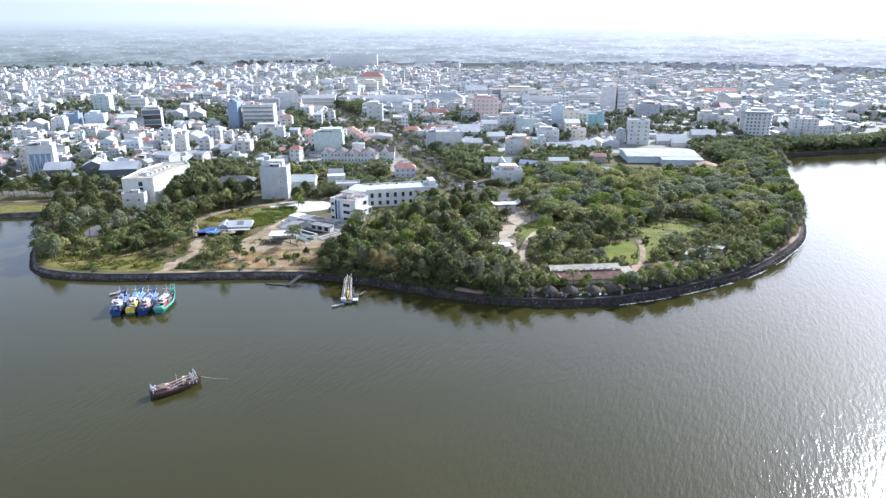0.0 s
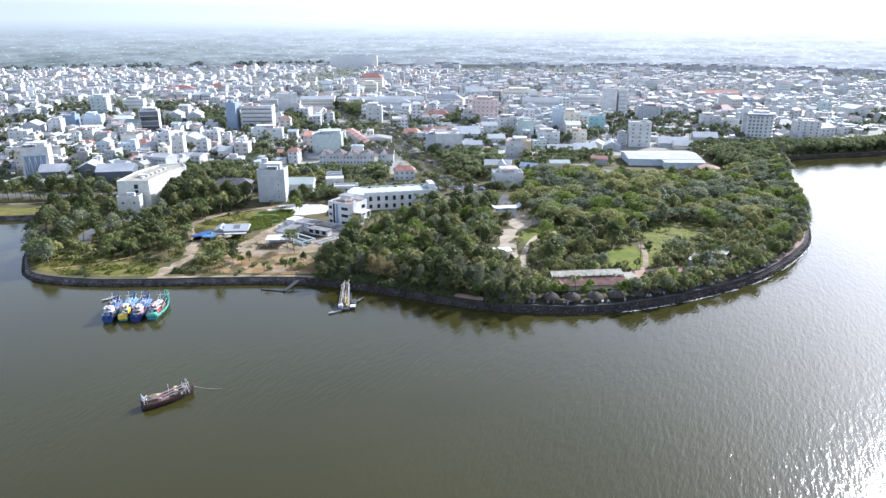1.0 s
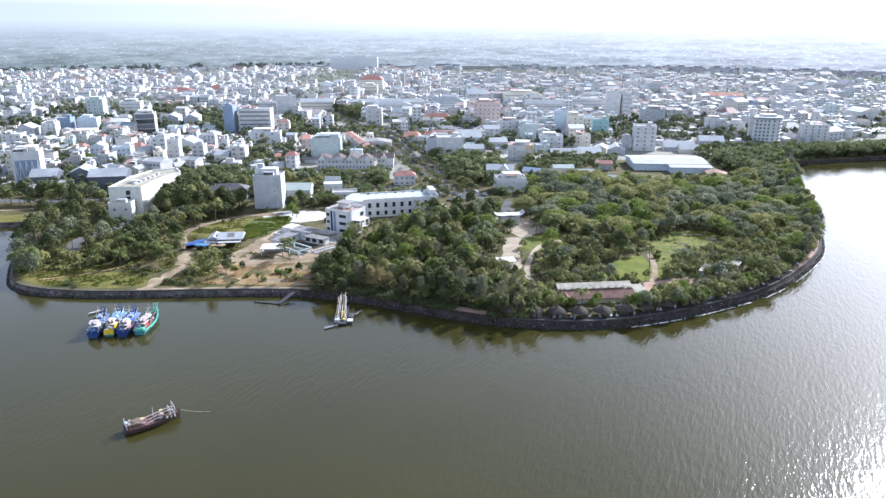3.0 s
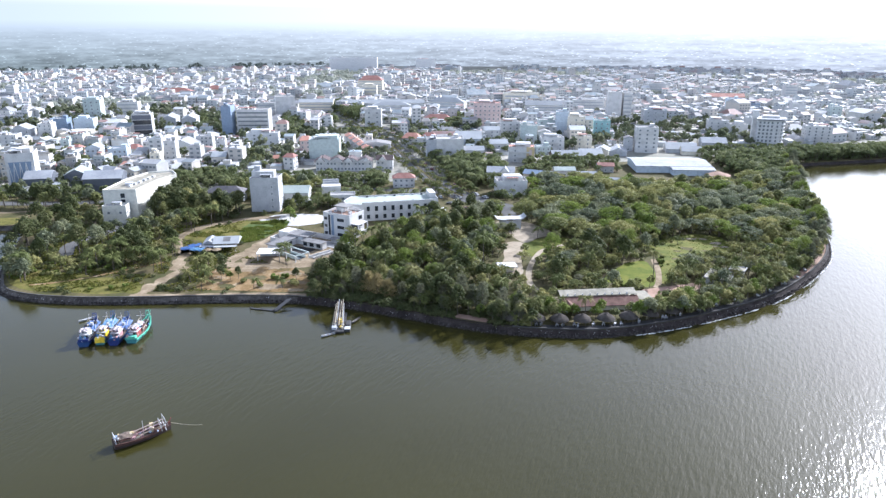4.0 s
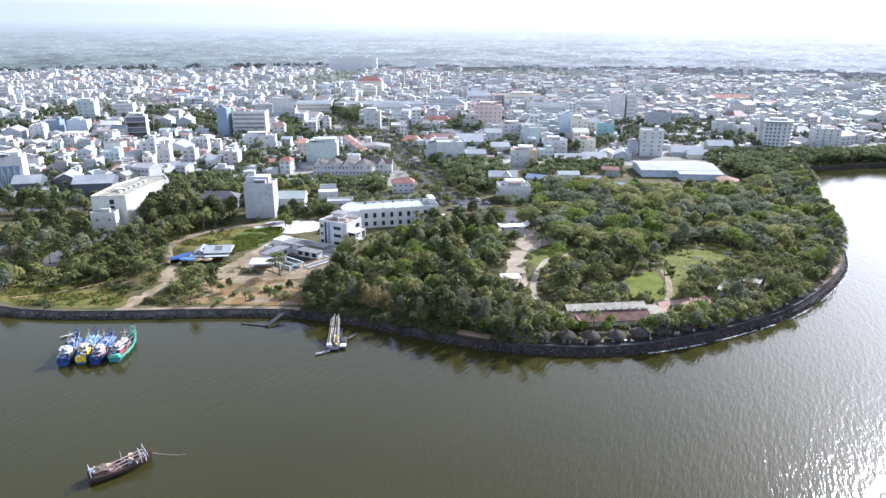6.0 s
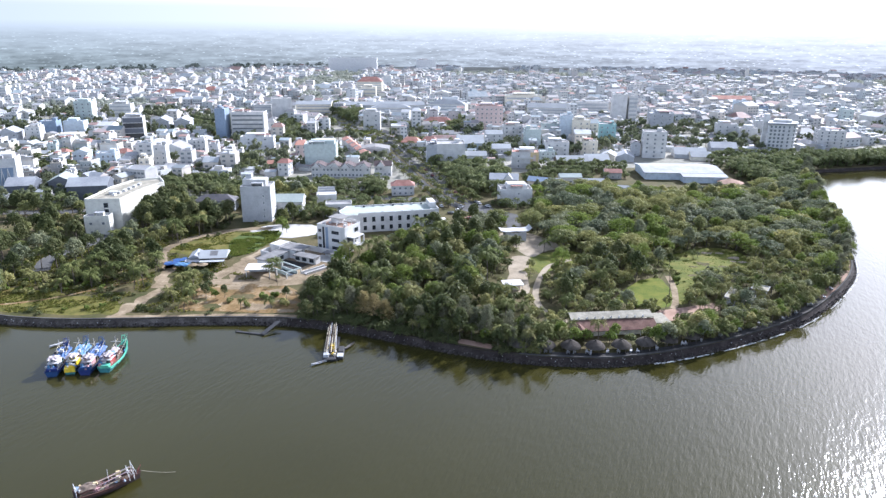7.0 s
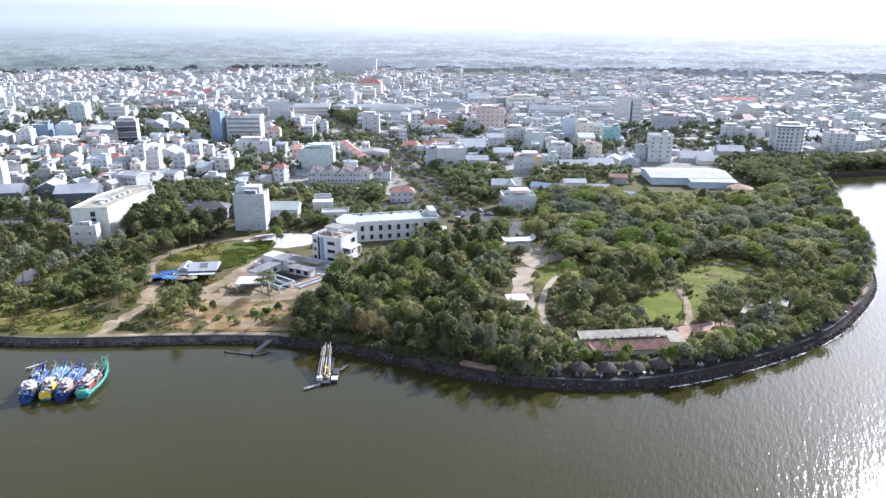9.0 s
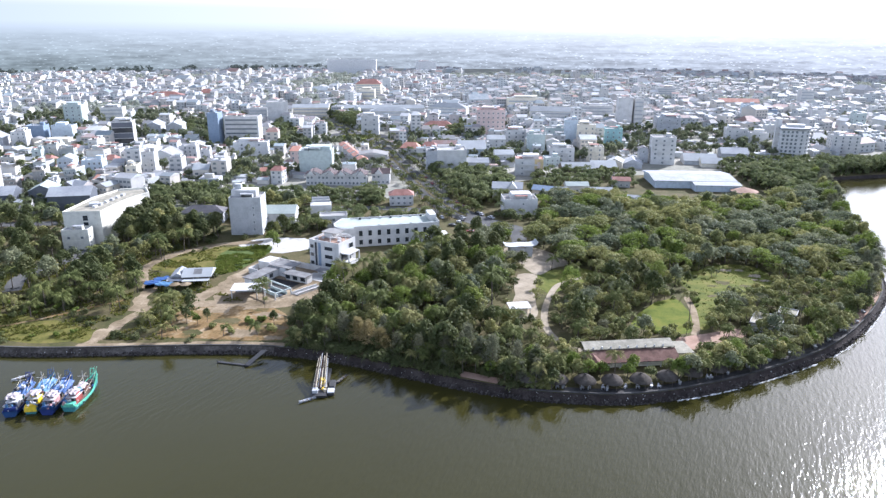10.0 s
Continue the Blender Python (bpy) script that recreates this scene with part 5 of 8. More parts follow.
gv = claim(building("gabled_villa", "white villa with steep grey gables", 36, 499, 19, 12, 7.0, -6, WHITE, 2, 4, 2, "gable", GREYMETAL), 12)
part("cross_gable", Solid().gable(3, -4.5, 7.5, 8, 6.5, 3.4, 90, 0, 1), [GREYMETAL, WHITE], gv)
claim(building("cottage", "pale villa with a red tiled roof by the avenue", -32, 479, 14.5, 9, 6.6, 6, WHITE, 2, 4, 2, "hip", TILE), 10)

wh = claim(thing("warehouse", "large low warehouse with a pale blue-white metal roof", "warehouse", pose(169, 546, G, 0, 0, -2) @ Matrix.Diagonal((.88, .9, .9, 1))), 38)
part("wall", Solid().box(0, 0, -.3, 62, 38, 6).box(14, -24, -.3, 34, 12, 5.2), PALEBLUE, wh)
part("roof", Solid().gable(0, 0, 5.7, 65, 40, 2.2, 0, 0, 1), [GREYMETAL, PALEBLUE], wh)
part("porch_roof", Solid().gable(14, -24, 4.9, 36, 14, 1.2, 0), GREYMETAL, wh)
ht = thing("round_hut", "low brown conical roof beside the warehouse", "hut", pose(196, 513, G))
part("roof", Solid().cone(0, 0, 2.2, 9, 2.6, 18), PINK, ht)
part("wall", Solid().tube((0, 0, -.2), (0, 0, 2.4), 6.5, n=14), TIMBER, ht)

# low houses among the trees behind the park
for x, y, w, d, rot, roof, label in ((61, 503, 15, 9, -24, GREYBLUE, "low house with dark blue roof panels"), (72, 503, 6, 6, -10, METAL, "small hut with a white sheet roof"),
                                     (84, 517, 15, 8, 2, PALEGREENROOF, "low house with a pale green roof"), (97, 502, 15, 7, 0, METAL, "low shed with a pale flat roof"),
                                     (115, 479, 11, 8, -14, GREYMETAL, "small grey house among palms"),
                                     (118, 534, 12, 8, -6, TILE, "low house with a weathered red roof")):
    claim(building("cottage", label, x, y, w, d, 4.6, rot, WHITES, 1, 3, 1, "gable", roof, category="house"), max(w, d) * .5 + 3)

# row of gabled villas at the avenue
for i in range(5):
    v = claim(building("terraced_villa", "white terraced villa with steep maroon gables", -97 + i * 10.6 + (i == 4) * 4, 535 + (i == 4) * 5, 10.4 + (i == 4) * 2, 11, 7.6, 2, WHITE, 2, 4, 1, "gable", MAROON, group="terraced villas", category="house"), 9)
    part("front_gable", Solid().gable(-1.5 + 3 * (i % 2), -3.6, 7.4, 8.5, 6.4, 3.6, 90, 0, 1), [MAROON, WHITE], v)

def landmark(name, label, x, y, w, d, h, rot, wall, storeys, front, side, roof, roof_mat):
    """A building of the town that can be told apart."""
    if y > 830:
        front, side = -1 if front else 0, 0
    made = building(name, label, x, y, w, d, h, rot, wall, storeys, front, side, roof, roof_mat, tanks=1 if roof == "flat" and h > 6 else 0)
    return claim(made, max(w, d) * .5 + 1.5 if max(w, d) < 60 else 12)


# closed workshop walls, coloured dark in place of shaded open interiors
landmark("shed", "workshop with a pitched grey roof, walls dark for its shaded interior", -277, 469, 16.2, 16.0, 7.4, 14, DARKFRONT, 1, 0, 0, "gable", GREYMETAL)
landmark("shed", "pale green-roofed workshop behind the quay street", -258, 482, 14.1, 16.0, 7.5, 14, DARKFRONT, 1, 0, 0, "gable", PALEGREENROOF)
landmark("shed", "long workshop with a grey pitched roof, walls dark for its shaded interior", -230, 463, 23.5, 16.0, 9.1, 12, DARKFRONT, 1, 0, 0, "gable", GREYMETAL)
landmark("house", "small white house between the workshops", -261, 497, 6.8, 8.0, 9.0, 14, WHITE, 2, 1, 1, "flat", None)
landmark("house", "pale blue-grey house with a pitched sheet roof", -286, 562, 10.9, 12.0, 11.6, 10, PALEBLUE, 3, 3, 2, "gable", METAL)
landmark("house", "pale blue-grey house with a flat roof terrace", -267, 563, 14.2, 12.0, 10.5, 10, PALEBLUE, 3, 4, 2, "flat", METAL)
landmark("house", "narrow pale green house beside trees", -326, 593, 6.5, 9.0, 12.1, 12, SEAGREEN, 4, 1, 1, "flat", None)
landmark("apartment_block", "white block with balconies and a blank sunlit side", -386, 670, 11.9, 15.0, 15.2, 14, WHITE, 5, 3, 0, "flat", None)
landmark("factory", "broad grey workshop with a ribbed roof", -406, 665, 16.7, 18.0, 10.9, 12, GREY, 3, 3, 0, "gable", GREYMETAL)
landmark("house", "white block with a blank side by the trees", -388, 614, 15.6, 16.0, 12.9, 14, WHITE, 4, 3, 0, "flat", None)
landmark("office_block", "dark blue-grey slab with a blank front", -398, 716, 15.9, 14.0, 13.9, 9, GREYBLUE, 4, 0, 0, "flat", METAL)
landmark("office_block", "pale blue slab with a blank front", -375, 721, 18.8, 14.0, 13.4, 9, PALEBLUE, 4, 0, 0, "flat", METAL)
landmark("market_hall", "long low cream-roofed hall beside a yard", -356, 673, 31.8, 20.0, 5.7, 9, CREAM, 1, 6, 0, "flat", None)
landmark("apartment_block", "tall pale apartment block with a green tint", -410, 809, 18.2, 16.0, 23.2, 9, SEAGREEN, 6, 3, 2, "flat", None)
dk = landmark("office_block", "office block with a dark glass front and a blank white side", -296, 677, 17.6, 16.0, 23.7, 16, WHITE, 5, 0, 0, "flat", None)
for j in range(5):
    part("glass_front", Solid().box(0, -8.05, .4 + j * 4.74, 16.8, .14, 4.24), DARKGLASS if j % 2 else DARKFRONT, dk, "dark glazed front")
landmark("factory", "wide hall with twin grey pitched roofs", -301, 755, 14.6, 26.0, 10.5, 12, GREY, 2, 2, 0, "gable", GREYMETAL)
landmark("factory", "wide hall with a pale pitched roof", -280, 756, 14.8, 26.0, 10.4, 12, GREY, 2, 2, 0, "gable", METAL)
landmark("shop", "white shop front with a low sign band", -260, 693, 14.5, 10.0, 8.1, 9, WHITE, 2, 4, 0, "flat", None)
landmark("tower", "narrow tall white house in town", -223, 559, 9.0, 11.0, 17.5, 9, WHITE, 5, 2, 1, "flat", None)
landmark("house", "cream house with a square white roof room", -226, 537, 7.4, 12.0, 11.8, 10, CREAM, 3, 2, 1, "flat", None)
landmark("house", "low white block with a grey metal roof", -208, 531, 15.5, 14.0, 4.1, 12, WHITE, 1, 0, 0, "gable", GREYMETAL)
landmark("house", "white house with framed windows", -218, 623, 13.9, 12.0, 11.6, 8, WHITE, 4, 4, 2, "flat", None)
landmark("house", "small white house with a stair tower", -202, 617, 7.5, 10.0, 9.1, 8, WHITE, 3, 2, 2, "flat", None)
landmark("school", "long cream hall with a dark red tiled roof", -421, 1078, 53.8, 18.0, 8.2, 6, CREAM, 2, 14, 2, "hip", TILE)
landmark("school", "low hall with a maroon tiled roof", -383, 1146, 18.4, 18.0, 6.3, 6, CREAM, 2, 5, 2, "hip", TILE)
landmark("house", "house with a terracotta hip roof behind the workshops", -244, 527, 10.1, 12.0, 4.0, 10, CREAM, 1, 3, 2, "hip", ORANGE)
landmark("glass_tower", "office tower with blue-grey cladding", -221, 701, 9.5, 18.0, 28.8, 4, GREYBLUE, 6, 0, 0, "flat", METAL)
landmark("hospital_block", "white office block with long window bands", -198, 711, 31.6, 18.0, 24.7, 4, WHITE, 6, -1, 3, "flat", None)
landmark("annex", "pale blank-walled annex below the office block", -170, 637, 28.3, 12.0, 12.4, 6, PALEGREY, 4, 2, 3, "flat", None)
landmark("office_block", "white block with a row of small windows", -224, 859, 20.3, 14.0, 15.3, 10, WHITE, 4, 5, 2, "flat", None)
landmark("office_block", "tall white block with a blank sunlit side", -199, 847, 22.4, 20.0, 24.2, 16, WHITE, 6, 0, 0, "flat", None)
landmark("school", "cream school building with two window rows", -173, 908, 43.3, 14.0, 11.5, 4, CREAM, 3, 12, 2, "gable", METAL)
landmark("school", "long white school building with a flat pale roof", -89, 911, 107.8, 14.0, 10.9, 4, WHITE, 3, 22, 2, "gable", METAL)
landmark("school", "pale school wing in front of the long building", -74, 881, 46.1, 13.0, 11.2, 4, WHITE, 3, 12, 2, "hip", METAL)
landmark("school", "white school wing with a pale hip roof", -5, 913, 47.5, 16.0, 12.4, -14, WHITE, 3, 11, 3, "hip", METAL)
landmark("tower", "small white tower beside the roundabout", -84, 766, 17.5, 14.0, 19.0, 2, WHITE, 4, 2, 1, "flat", None)
landmark("civic_hall", "low hall with a brown hipped roof", -15, 801, 34.2, 20.0, 3.6, 0, PINKISH, 1, 8, 3, "hip", TILE)
landmark("house", "house with an orange tiled roof and pink walls", -126, 610, 9.3, 14.0, 11.2, 8, PINKISH, 3, 2, 2, "hip", ORANGE)
landmark("office_block", "pale sea-green blank-walled block", -102, 571, 24.1, 18.0, 17.7, 4, SEAGREEN, 4, 0, 2, "flat", METAL)
landmark("house", "small house with a red tiled roof and green roof frame", -123, 537, 8.0, 9.0, 9.6, -8, WHITE, 3, 2, 2, "hip", TILE)
landmark("house", "small house with an orange roof among trees", -139, 558, 7.5, 9.0, 4.4, 8, CREAM, 1, 2, 1, "hip", ORANGE)
landmark("house", "white three-storey house with balconies", -178, 581, 8.4, 11.0, 11.3, 6, WHITE, 3, 2, 2, "flat", None)
landmark("house", "small white house with a roof room", -171, 588, 4.1, 9.0, 8.2, 6, WHITE, 2, 1, 1, "flat", None)
landmark("apartment_block", "grey-green apartment block with a blank wall", -16, 580, 7.9, 18.0, 16.6, 4, GREY, 5, 0, 2, "flat", None)
landmark("apartment_block", "white blank-walled apartment block", -1, 581, 22.1, 18.0, 17.1, 4, WHITE, 5, 0, 2, "flat", None)
landmark("villa", "white villa with dark pointed gables", 19, 580, 16.7, 11.0, 8.2, 2, WHITE, 2, 4, 1, "gable", GREYMETAL)
landmark("factory", "hall with a blue-grey ribbed roof", 16, 647, 22.8, 22.0, 7.8, 4, PALEBLUE, 2, 5, 2, "gable", METAL)
landmark("apartment_block", "pinkish six-storey block with a red crown", 39, 767, 28.6, 18.0, 26.0, -2, PINKISH, 6, 6, 3, "flat", TILE)
landmark("house", "white house with a pale pitched roof", 39, 680, 15.2, 12.0, 10.2, 4, WHITE, 3, 3, 2, "gable", METAL)
landmark("house", "pale stepped white house", 59, 705, 19.2, 12.0, 14.2, 2, WHITE, 4, 3, 2, "flat", None)
landmark("house", "white house with a pale roof near the ochre one", 42, 620, 15.1, 12.0, 7.3, 4, WHITE, 2, 3, 2, "gable", METAL)
landmark("apartment_block", "narrow sea-green block of four storeys", 73, 662, 14.7, 13.0, 16.9, 0, SEAGREEN, 4, 0, 2, "flat", None)
landmark("apartment_block", "broad sea-green block with a flat roof", 97, 714, 18.3, 14.0, 15.4, 0, SEAGREEN, 4, 3, 2, "flat", None)
landmark("apartment_block", "pale blue apartment block with balconies", 110, 704, 11.7, 16.0, 24.4, -6, PALEBLUE, 6, 0, 3, "flat", None)
landmark("apartment_block", "pale cream apartment block", 123, 697, 16.7, 16.0, 21.0, -8, CREAM, 5, 3, 3, "flat", None)
landmark("house", "pale blue-green house with framed windows", 149, 700, 15.8, 13.0, 16.8, -8, TEALWALL, 4, 3, 2, "flat", None)
landmark("house", "cream house with a stepped roof", 119, 634, 14.2, 13.0, 11.3, -4, CREAM, 3, 2, 1, "flat", None)
landmark("house", "low white house with a flat pale roof", 90, 628, 20.4, 13.0, 11.2, 0, WHITE, 3, 3, 1, "flat", None)
landmark("house", "pale green low house behind the ochre corner", 80, 610, 11.9, 12.0, 6.1, 0, SEAGREEN, 2, 3, 1, "flat", METAL)
landmark("restaurant_hall", "long low restaurant hall with a white pitched roof", 96, 584, 25.0, 16.0, 3.2, 4, BARK, 1, 0, 0, "gable", METAL)
landmark("restaurant_hall", "low hall with a pale pitched roof and dark brown walls", 117, 592, 19.2, 16.0, 3.2, 4, BARK, 1, 0, 0, "gable", METAL)
landmark("house", "house with a steep grey roof", 130, 602, 11.3, 14.0, 5.2, -20, CREAM, 1, 2, 1, "gable", GREYMETAL)
landmark("market_hall", "low shed with a blue-grey roof", 144, 606, 14.3, 16.0, 3.4, -10, GREY, 1, 0, 0, "gable", GREYMETAL)
landmark("hotel_tower", "tall white hotel tower with a blank flank", 190, 832, 15.5, 20.0, 32.5, -6, WHITE, 7, 0, 3, "flat", None)
landmark("hotel_tower", "tall white hotel tower with window rows", 205, 833, 9.3, 20.0, 31.2, -6, WHITE, 7, 4, 3, "flat", None)
landmark("apartment_block", "white block with balcony lines", 172, 623, 18.7, 16.0, 21.2, -8, WHITE, 6, 3, 3, "flat", None)
landmark("office_block", "grey block in the middle of the town", 223, 781, 23.9, 20.0, 18.0, -4, GREY, 5, 3, 3, "flat", METAL)
landmark("house", "narrow pale house with a dark gable", 158, 628, 7.5, 10.0, 10.9, -8, GREY, 3, 1, 1, "gable", DARKTILE)
landmark("apartment_block", "long white block with many balconies", 174, 905, 38.9, 16.0, 16.0, -4, WHITE, 4, 9, 2, "flat", None)
landmark("school", "long cream hall in the middle of the town", 97, 990, 49.1, 16.0, 16.0, 0, CREAM, 3, 10, 2, "flat", METAL)
landmark("school", "long pale hall with a pitched roof", 116, 879, 48.0, 18.0, 12.6, -8, WHITE, 3, 8, 2, "gable", METAL)
landmark("apartment_block", "white block on the far bank", 351, 680, 22.9, 16.0, 15.1, -12, WHITE, 5, 4, 3, "flat", None)
landmark("office_block", "white block with a blank sunlit wall", 417, 859, 15.1, 16.0, 17.8, -14, WHITE, 4, 0, 0, "flat", None)
landmark("office_block", "blue-glazed office block with a flat roof", 351, 888, 15.2, 16.0, 19.8, -10, PALEBLUE, 5, 4, 2, "flat", None)
landmark("office_block", "blue office block with framed windows", 374, 889, 18.1, 16.0, 14.4, -10, GREYBLUE, 4, 4, 2, "flat", None)
landmark("apartment_block", "grey-green block with a flat roof", 433, 805, 11.5, 14.0, 19.8, -12, SEAGREEN, 5, 2, 2, "flat", None)
landmark("market_hall", "low shed with a bright white roof", 203, 623, 25.9, 18.0, 3.2, -8, GREY, 1, 0, 0, "gable", METAL)
landmark("market_hall", "wide low shed with a cream roof", 208, 610, 16.1, 14.0, 3.2, -8, CREAM, 1, 0, 0, "gable", METAL)
landmark("market_hall", "grey-roofed hall behind the sheds", 241, 649, 21.7, 16.0, 4.5, -8, GREY, 1, 0, 0, "gable", GREYMETAL)
landmark("house", "white house near the riverside hotel", 287, 710, 16.5, 14.0, 12.6, -10, WHITE, 4, 3, 2, "flat", None)
landmark("house", "pale stepped house in the eastern town", 273, 727, 19.6, 14.0, 14.0, -10, WHITE, 4, 3, 2, "flat", None)
landmark("terrace", "row of pink and orange roofed houses", 391, 1019, 51.6, 16.0, 10.4, -8, PINKISH, 3, 10, 2, "gable", ORANGE)
landmark("apartment_block", "tall pale apartment block far in town", 497, 1050, 16.7, 18.0, 23.3, -10, WHITE, 6, 3, 2, "flat", None)
landmark("apartment_block", "pale block in the eastern town", 323, 1125, 27.1, 18.0, 19.9, -6, WHITE, 6, 4, 2, "flat", None)
landmark("hotel_tower", "ochre and cream hotel with a red roof", -129, 1142, 38.5, 22.0, 21.9, 0, CREAM, 6, 5, 3, "hip", TILE)
landmark("apartment_block", "cream block beside the ochre hotel", -121, 1053, 21.7, 16.0, 20.4, 2, CREAM, 4, 3, 2, "flat", None)
landmark("apartment_block", "white tower block in the western town", -631, 1014, 11.0, 16.0, 21.3, 12, WHITE, 6, 3, 2, "flat", None)
landmark("apartment_block", "white stepped block in the western town", -388, 849, 23.9, 14.0, 16.5, 8, WHITE, 4, 5, 2, "flat", None)
landmark("house", "white house in the western town", -449, 899, 7.1, 12.0, 16.1, 8, WHITE, 5, 2, 2, "flat", None)

for i in range(5):
    landmark("shophouse", "white shophouse under an orange tiled roof by the avenue", -95 + 6 * i, 662 - 16.5 * i, 7.5, 13.0, 6.4, 18, WHITE, 2, 2, 2, "gable", ORANGE)
landmark("house", "house with a bright orange roof across the avenue", -36, 648, 16, 13, 7.5, -6, WHITE, 2, 3, 2, "hip", ORANGE)
landmark("house", "house with a red roof beside the avenue palms", -20, 656, 13, 12, 7.0, -6, PINKISH, 2, 3, 2, "hip", TILE)
oc = landmark("house", "white corner house with an ochre frontage", 58, 575, 21.0, 15.0, 11.8, -4, WHITE, 3, 2, 2, "flat", ORANGE)
part("frontage", Solid().box(7.0, -7.6, .6, 6.4, .3, 12), YELLOW, oc, "ochre frontage panel")
part("entrance_window", Solid().box(7.0, -7.8, 2.4, 2.2, .14, 8), PINKISH, oc)
sg = thing("sign_board", "tall red sign board on a shop roof", "sign", pose(-268, 684, G, 0, 0, 9))
part("board", Solid().box(0, 0, 3.5, 6.4, .5, 6.2), BOATRED, sg)
for u in (-2.4, 2.4):
    part("post", Solid().box(u, .5, -.2, .3, .3, 9), STEEL, sg)
# far slabs: one band of glazing a storey
for x, y, w, h, n in ((-232, 1690, 112, 32, 10), (-62, 1725, 48, 27, 8)):
    landmark("apartment_slab", "far pale apartment slab with window bands", x, y, w, 22, h, 2, PALEGREY, n, 0, 0, "flat", None)

# hotel with a rounded front beside the far bank
rh = claim(thing("riverside_hotel", "pale grey seven-storey hotel with a rounded balconied front", "building", pose(297, 661, G, 0, 0, -16)), 16)


def round_front(q, z):
    return [(-12 - q, 9 + q, z), (-12 - q, -9 - q, z), (2, -9 - q, z)] + [(2 + (10 + q) * math.sin(a * .262), 1 - (10 + q) * math.cos(a * .262), z) for a in range(1, 7)] + [(12 + q, 9 + q, z)]


part("wall", Solid().loft([round_front(0, -.4), round_front(0, 23.5)], 0, True, True), PALEGREY, rh)
for j in range(1, 8):
    part("floor_slab", Solid().loft([round_front(.9, j * 3.3 - .1), round_front(.9, j * 3.3 + .12)], 0, True, True), WHITE, rh)
    for i in range(4):
        part("window", window_mesh(1.7, 1.9), None, rh, m=pose(-10 + i * 3.4, -9.02, j * 3.3 - 2.5))
    for a in (1, 3, 5):
        part("window", window_mesh(1.5, 1.9), None, rh, m=pose(2 + 10.03 * math.sin(a * .262), 1 - 10.03 * math.cos(a * .262), j * 3.3 - 2.5, 0, 0, math.degrees(a * .262)))
part("crown", Solid().loft([round_front(1.2, 24.2), round_front(1.2, 25.0)], 0, True, True), GREY, rh, "dark grey overhanging crown")
part("roof_room", Solid().box(0, 2, 23.5, 14, 9, 3.6), WHITE, rh)
part("stair_tower", Solid().box(-13.4, 3, -.4, 4.4, 6.5, 32), WHITE, rh, "tall white stair tower")

# ---- common houses ----
def free(x, y, r=6):
    if any((x - a) ** 2 + (y - b) ** 2 < (q + r * .5) ** 2 for a, b, q in TAKEN):
        return False
    if near_line(STREET, x, y, 15 + r * .5) or near_line(QUAY, x, y, 5 + r * .6) or near_line(CROSS, x, y, 4 + r * .6):
        return False
    return (x + 98) ** 2 + (y - 748) ** 2 > (38 + r) ** 2


TOWN = [(-900, 452), (-420, 452), (-245, 445), (-215, 500), (-150, 520), (-120, 545), (-60, 560), (-20, 575), (60, 600), (150, 640), (250, 645), (330, 662), (420, 705), (620, 860), (1100, 1240), (1500, 1540), (1160, 1540), (1000, 1640), (700, 1780), (350, 1880), (0, 1905), (-330, 1880), (-560, 1760), (-900, 1600), (-1200, 1440), (-1900, 1300), (-1900, 452)]
HOUSE_KINDS = [
    ("narrow white house with a flat roof and stair tower", 6.5, 13, 10.5, WHITES, 3, 2, 0, "flat", None),
    ("tall narrow rendered house with a roof tank", 6.0, 14, 14.0, WHITES, 4, 2, 0, "flat", None),
    ("low house with a grey metal roof", 9, 13, 5.0, WHITES, 1, 2, 1, "gable", GREYMETAL),
    ("two-storey house with a pale metal roof", 8, 12, 7.2, WHITES, 2, 3, 1, "gable", METAL),
    ("house with a red tiled hip roof", 9, 11, 7.0, WHITES, 2, 3, 1, "hip", TILE),
    ("broad white house with balconied front", 11, 12, 11.0, WHITES, 3, 3, 1, "flat", None),
    ("low flat-roofed house with a tin roof shelter", 9, 14, 4.2, WHITES, 1, 2, 1, "flat", None),
    ("two-storey rendered house with a roof terrace", 8, 13, 7.4, WHITES, 2, 2, 1, "flat", None),
    ("small house with a rusty brown roof", 8, 11, 4.0, WHITES, 1, 2, 1, "gable", TILE),
    ("low workshop with a wide grey metal roof", 15, 12, 4.6, WHITES, 1, 3, 1, "gable", GREYMETAL),
]
PROTO = {}
near_spots, far_spots, wood_spots = [], [], []
rng = random.Random(77)
cell = 260.0
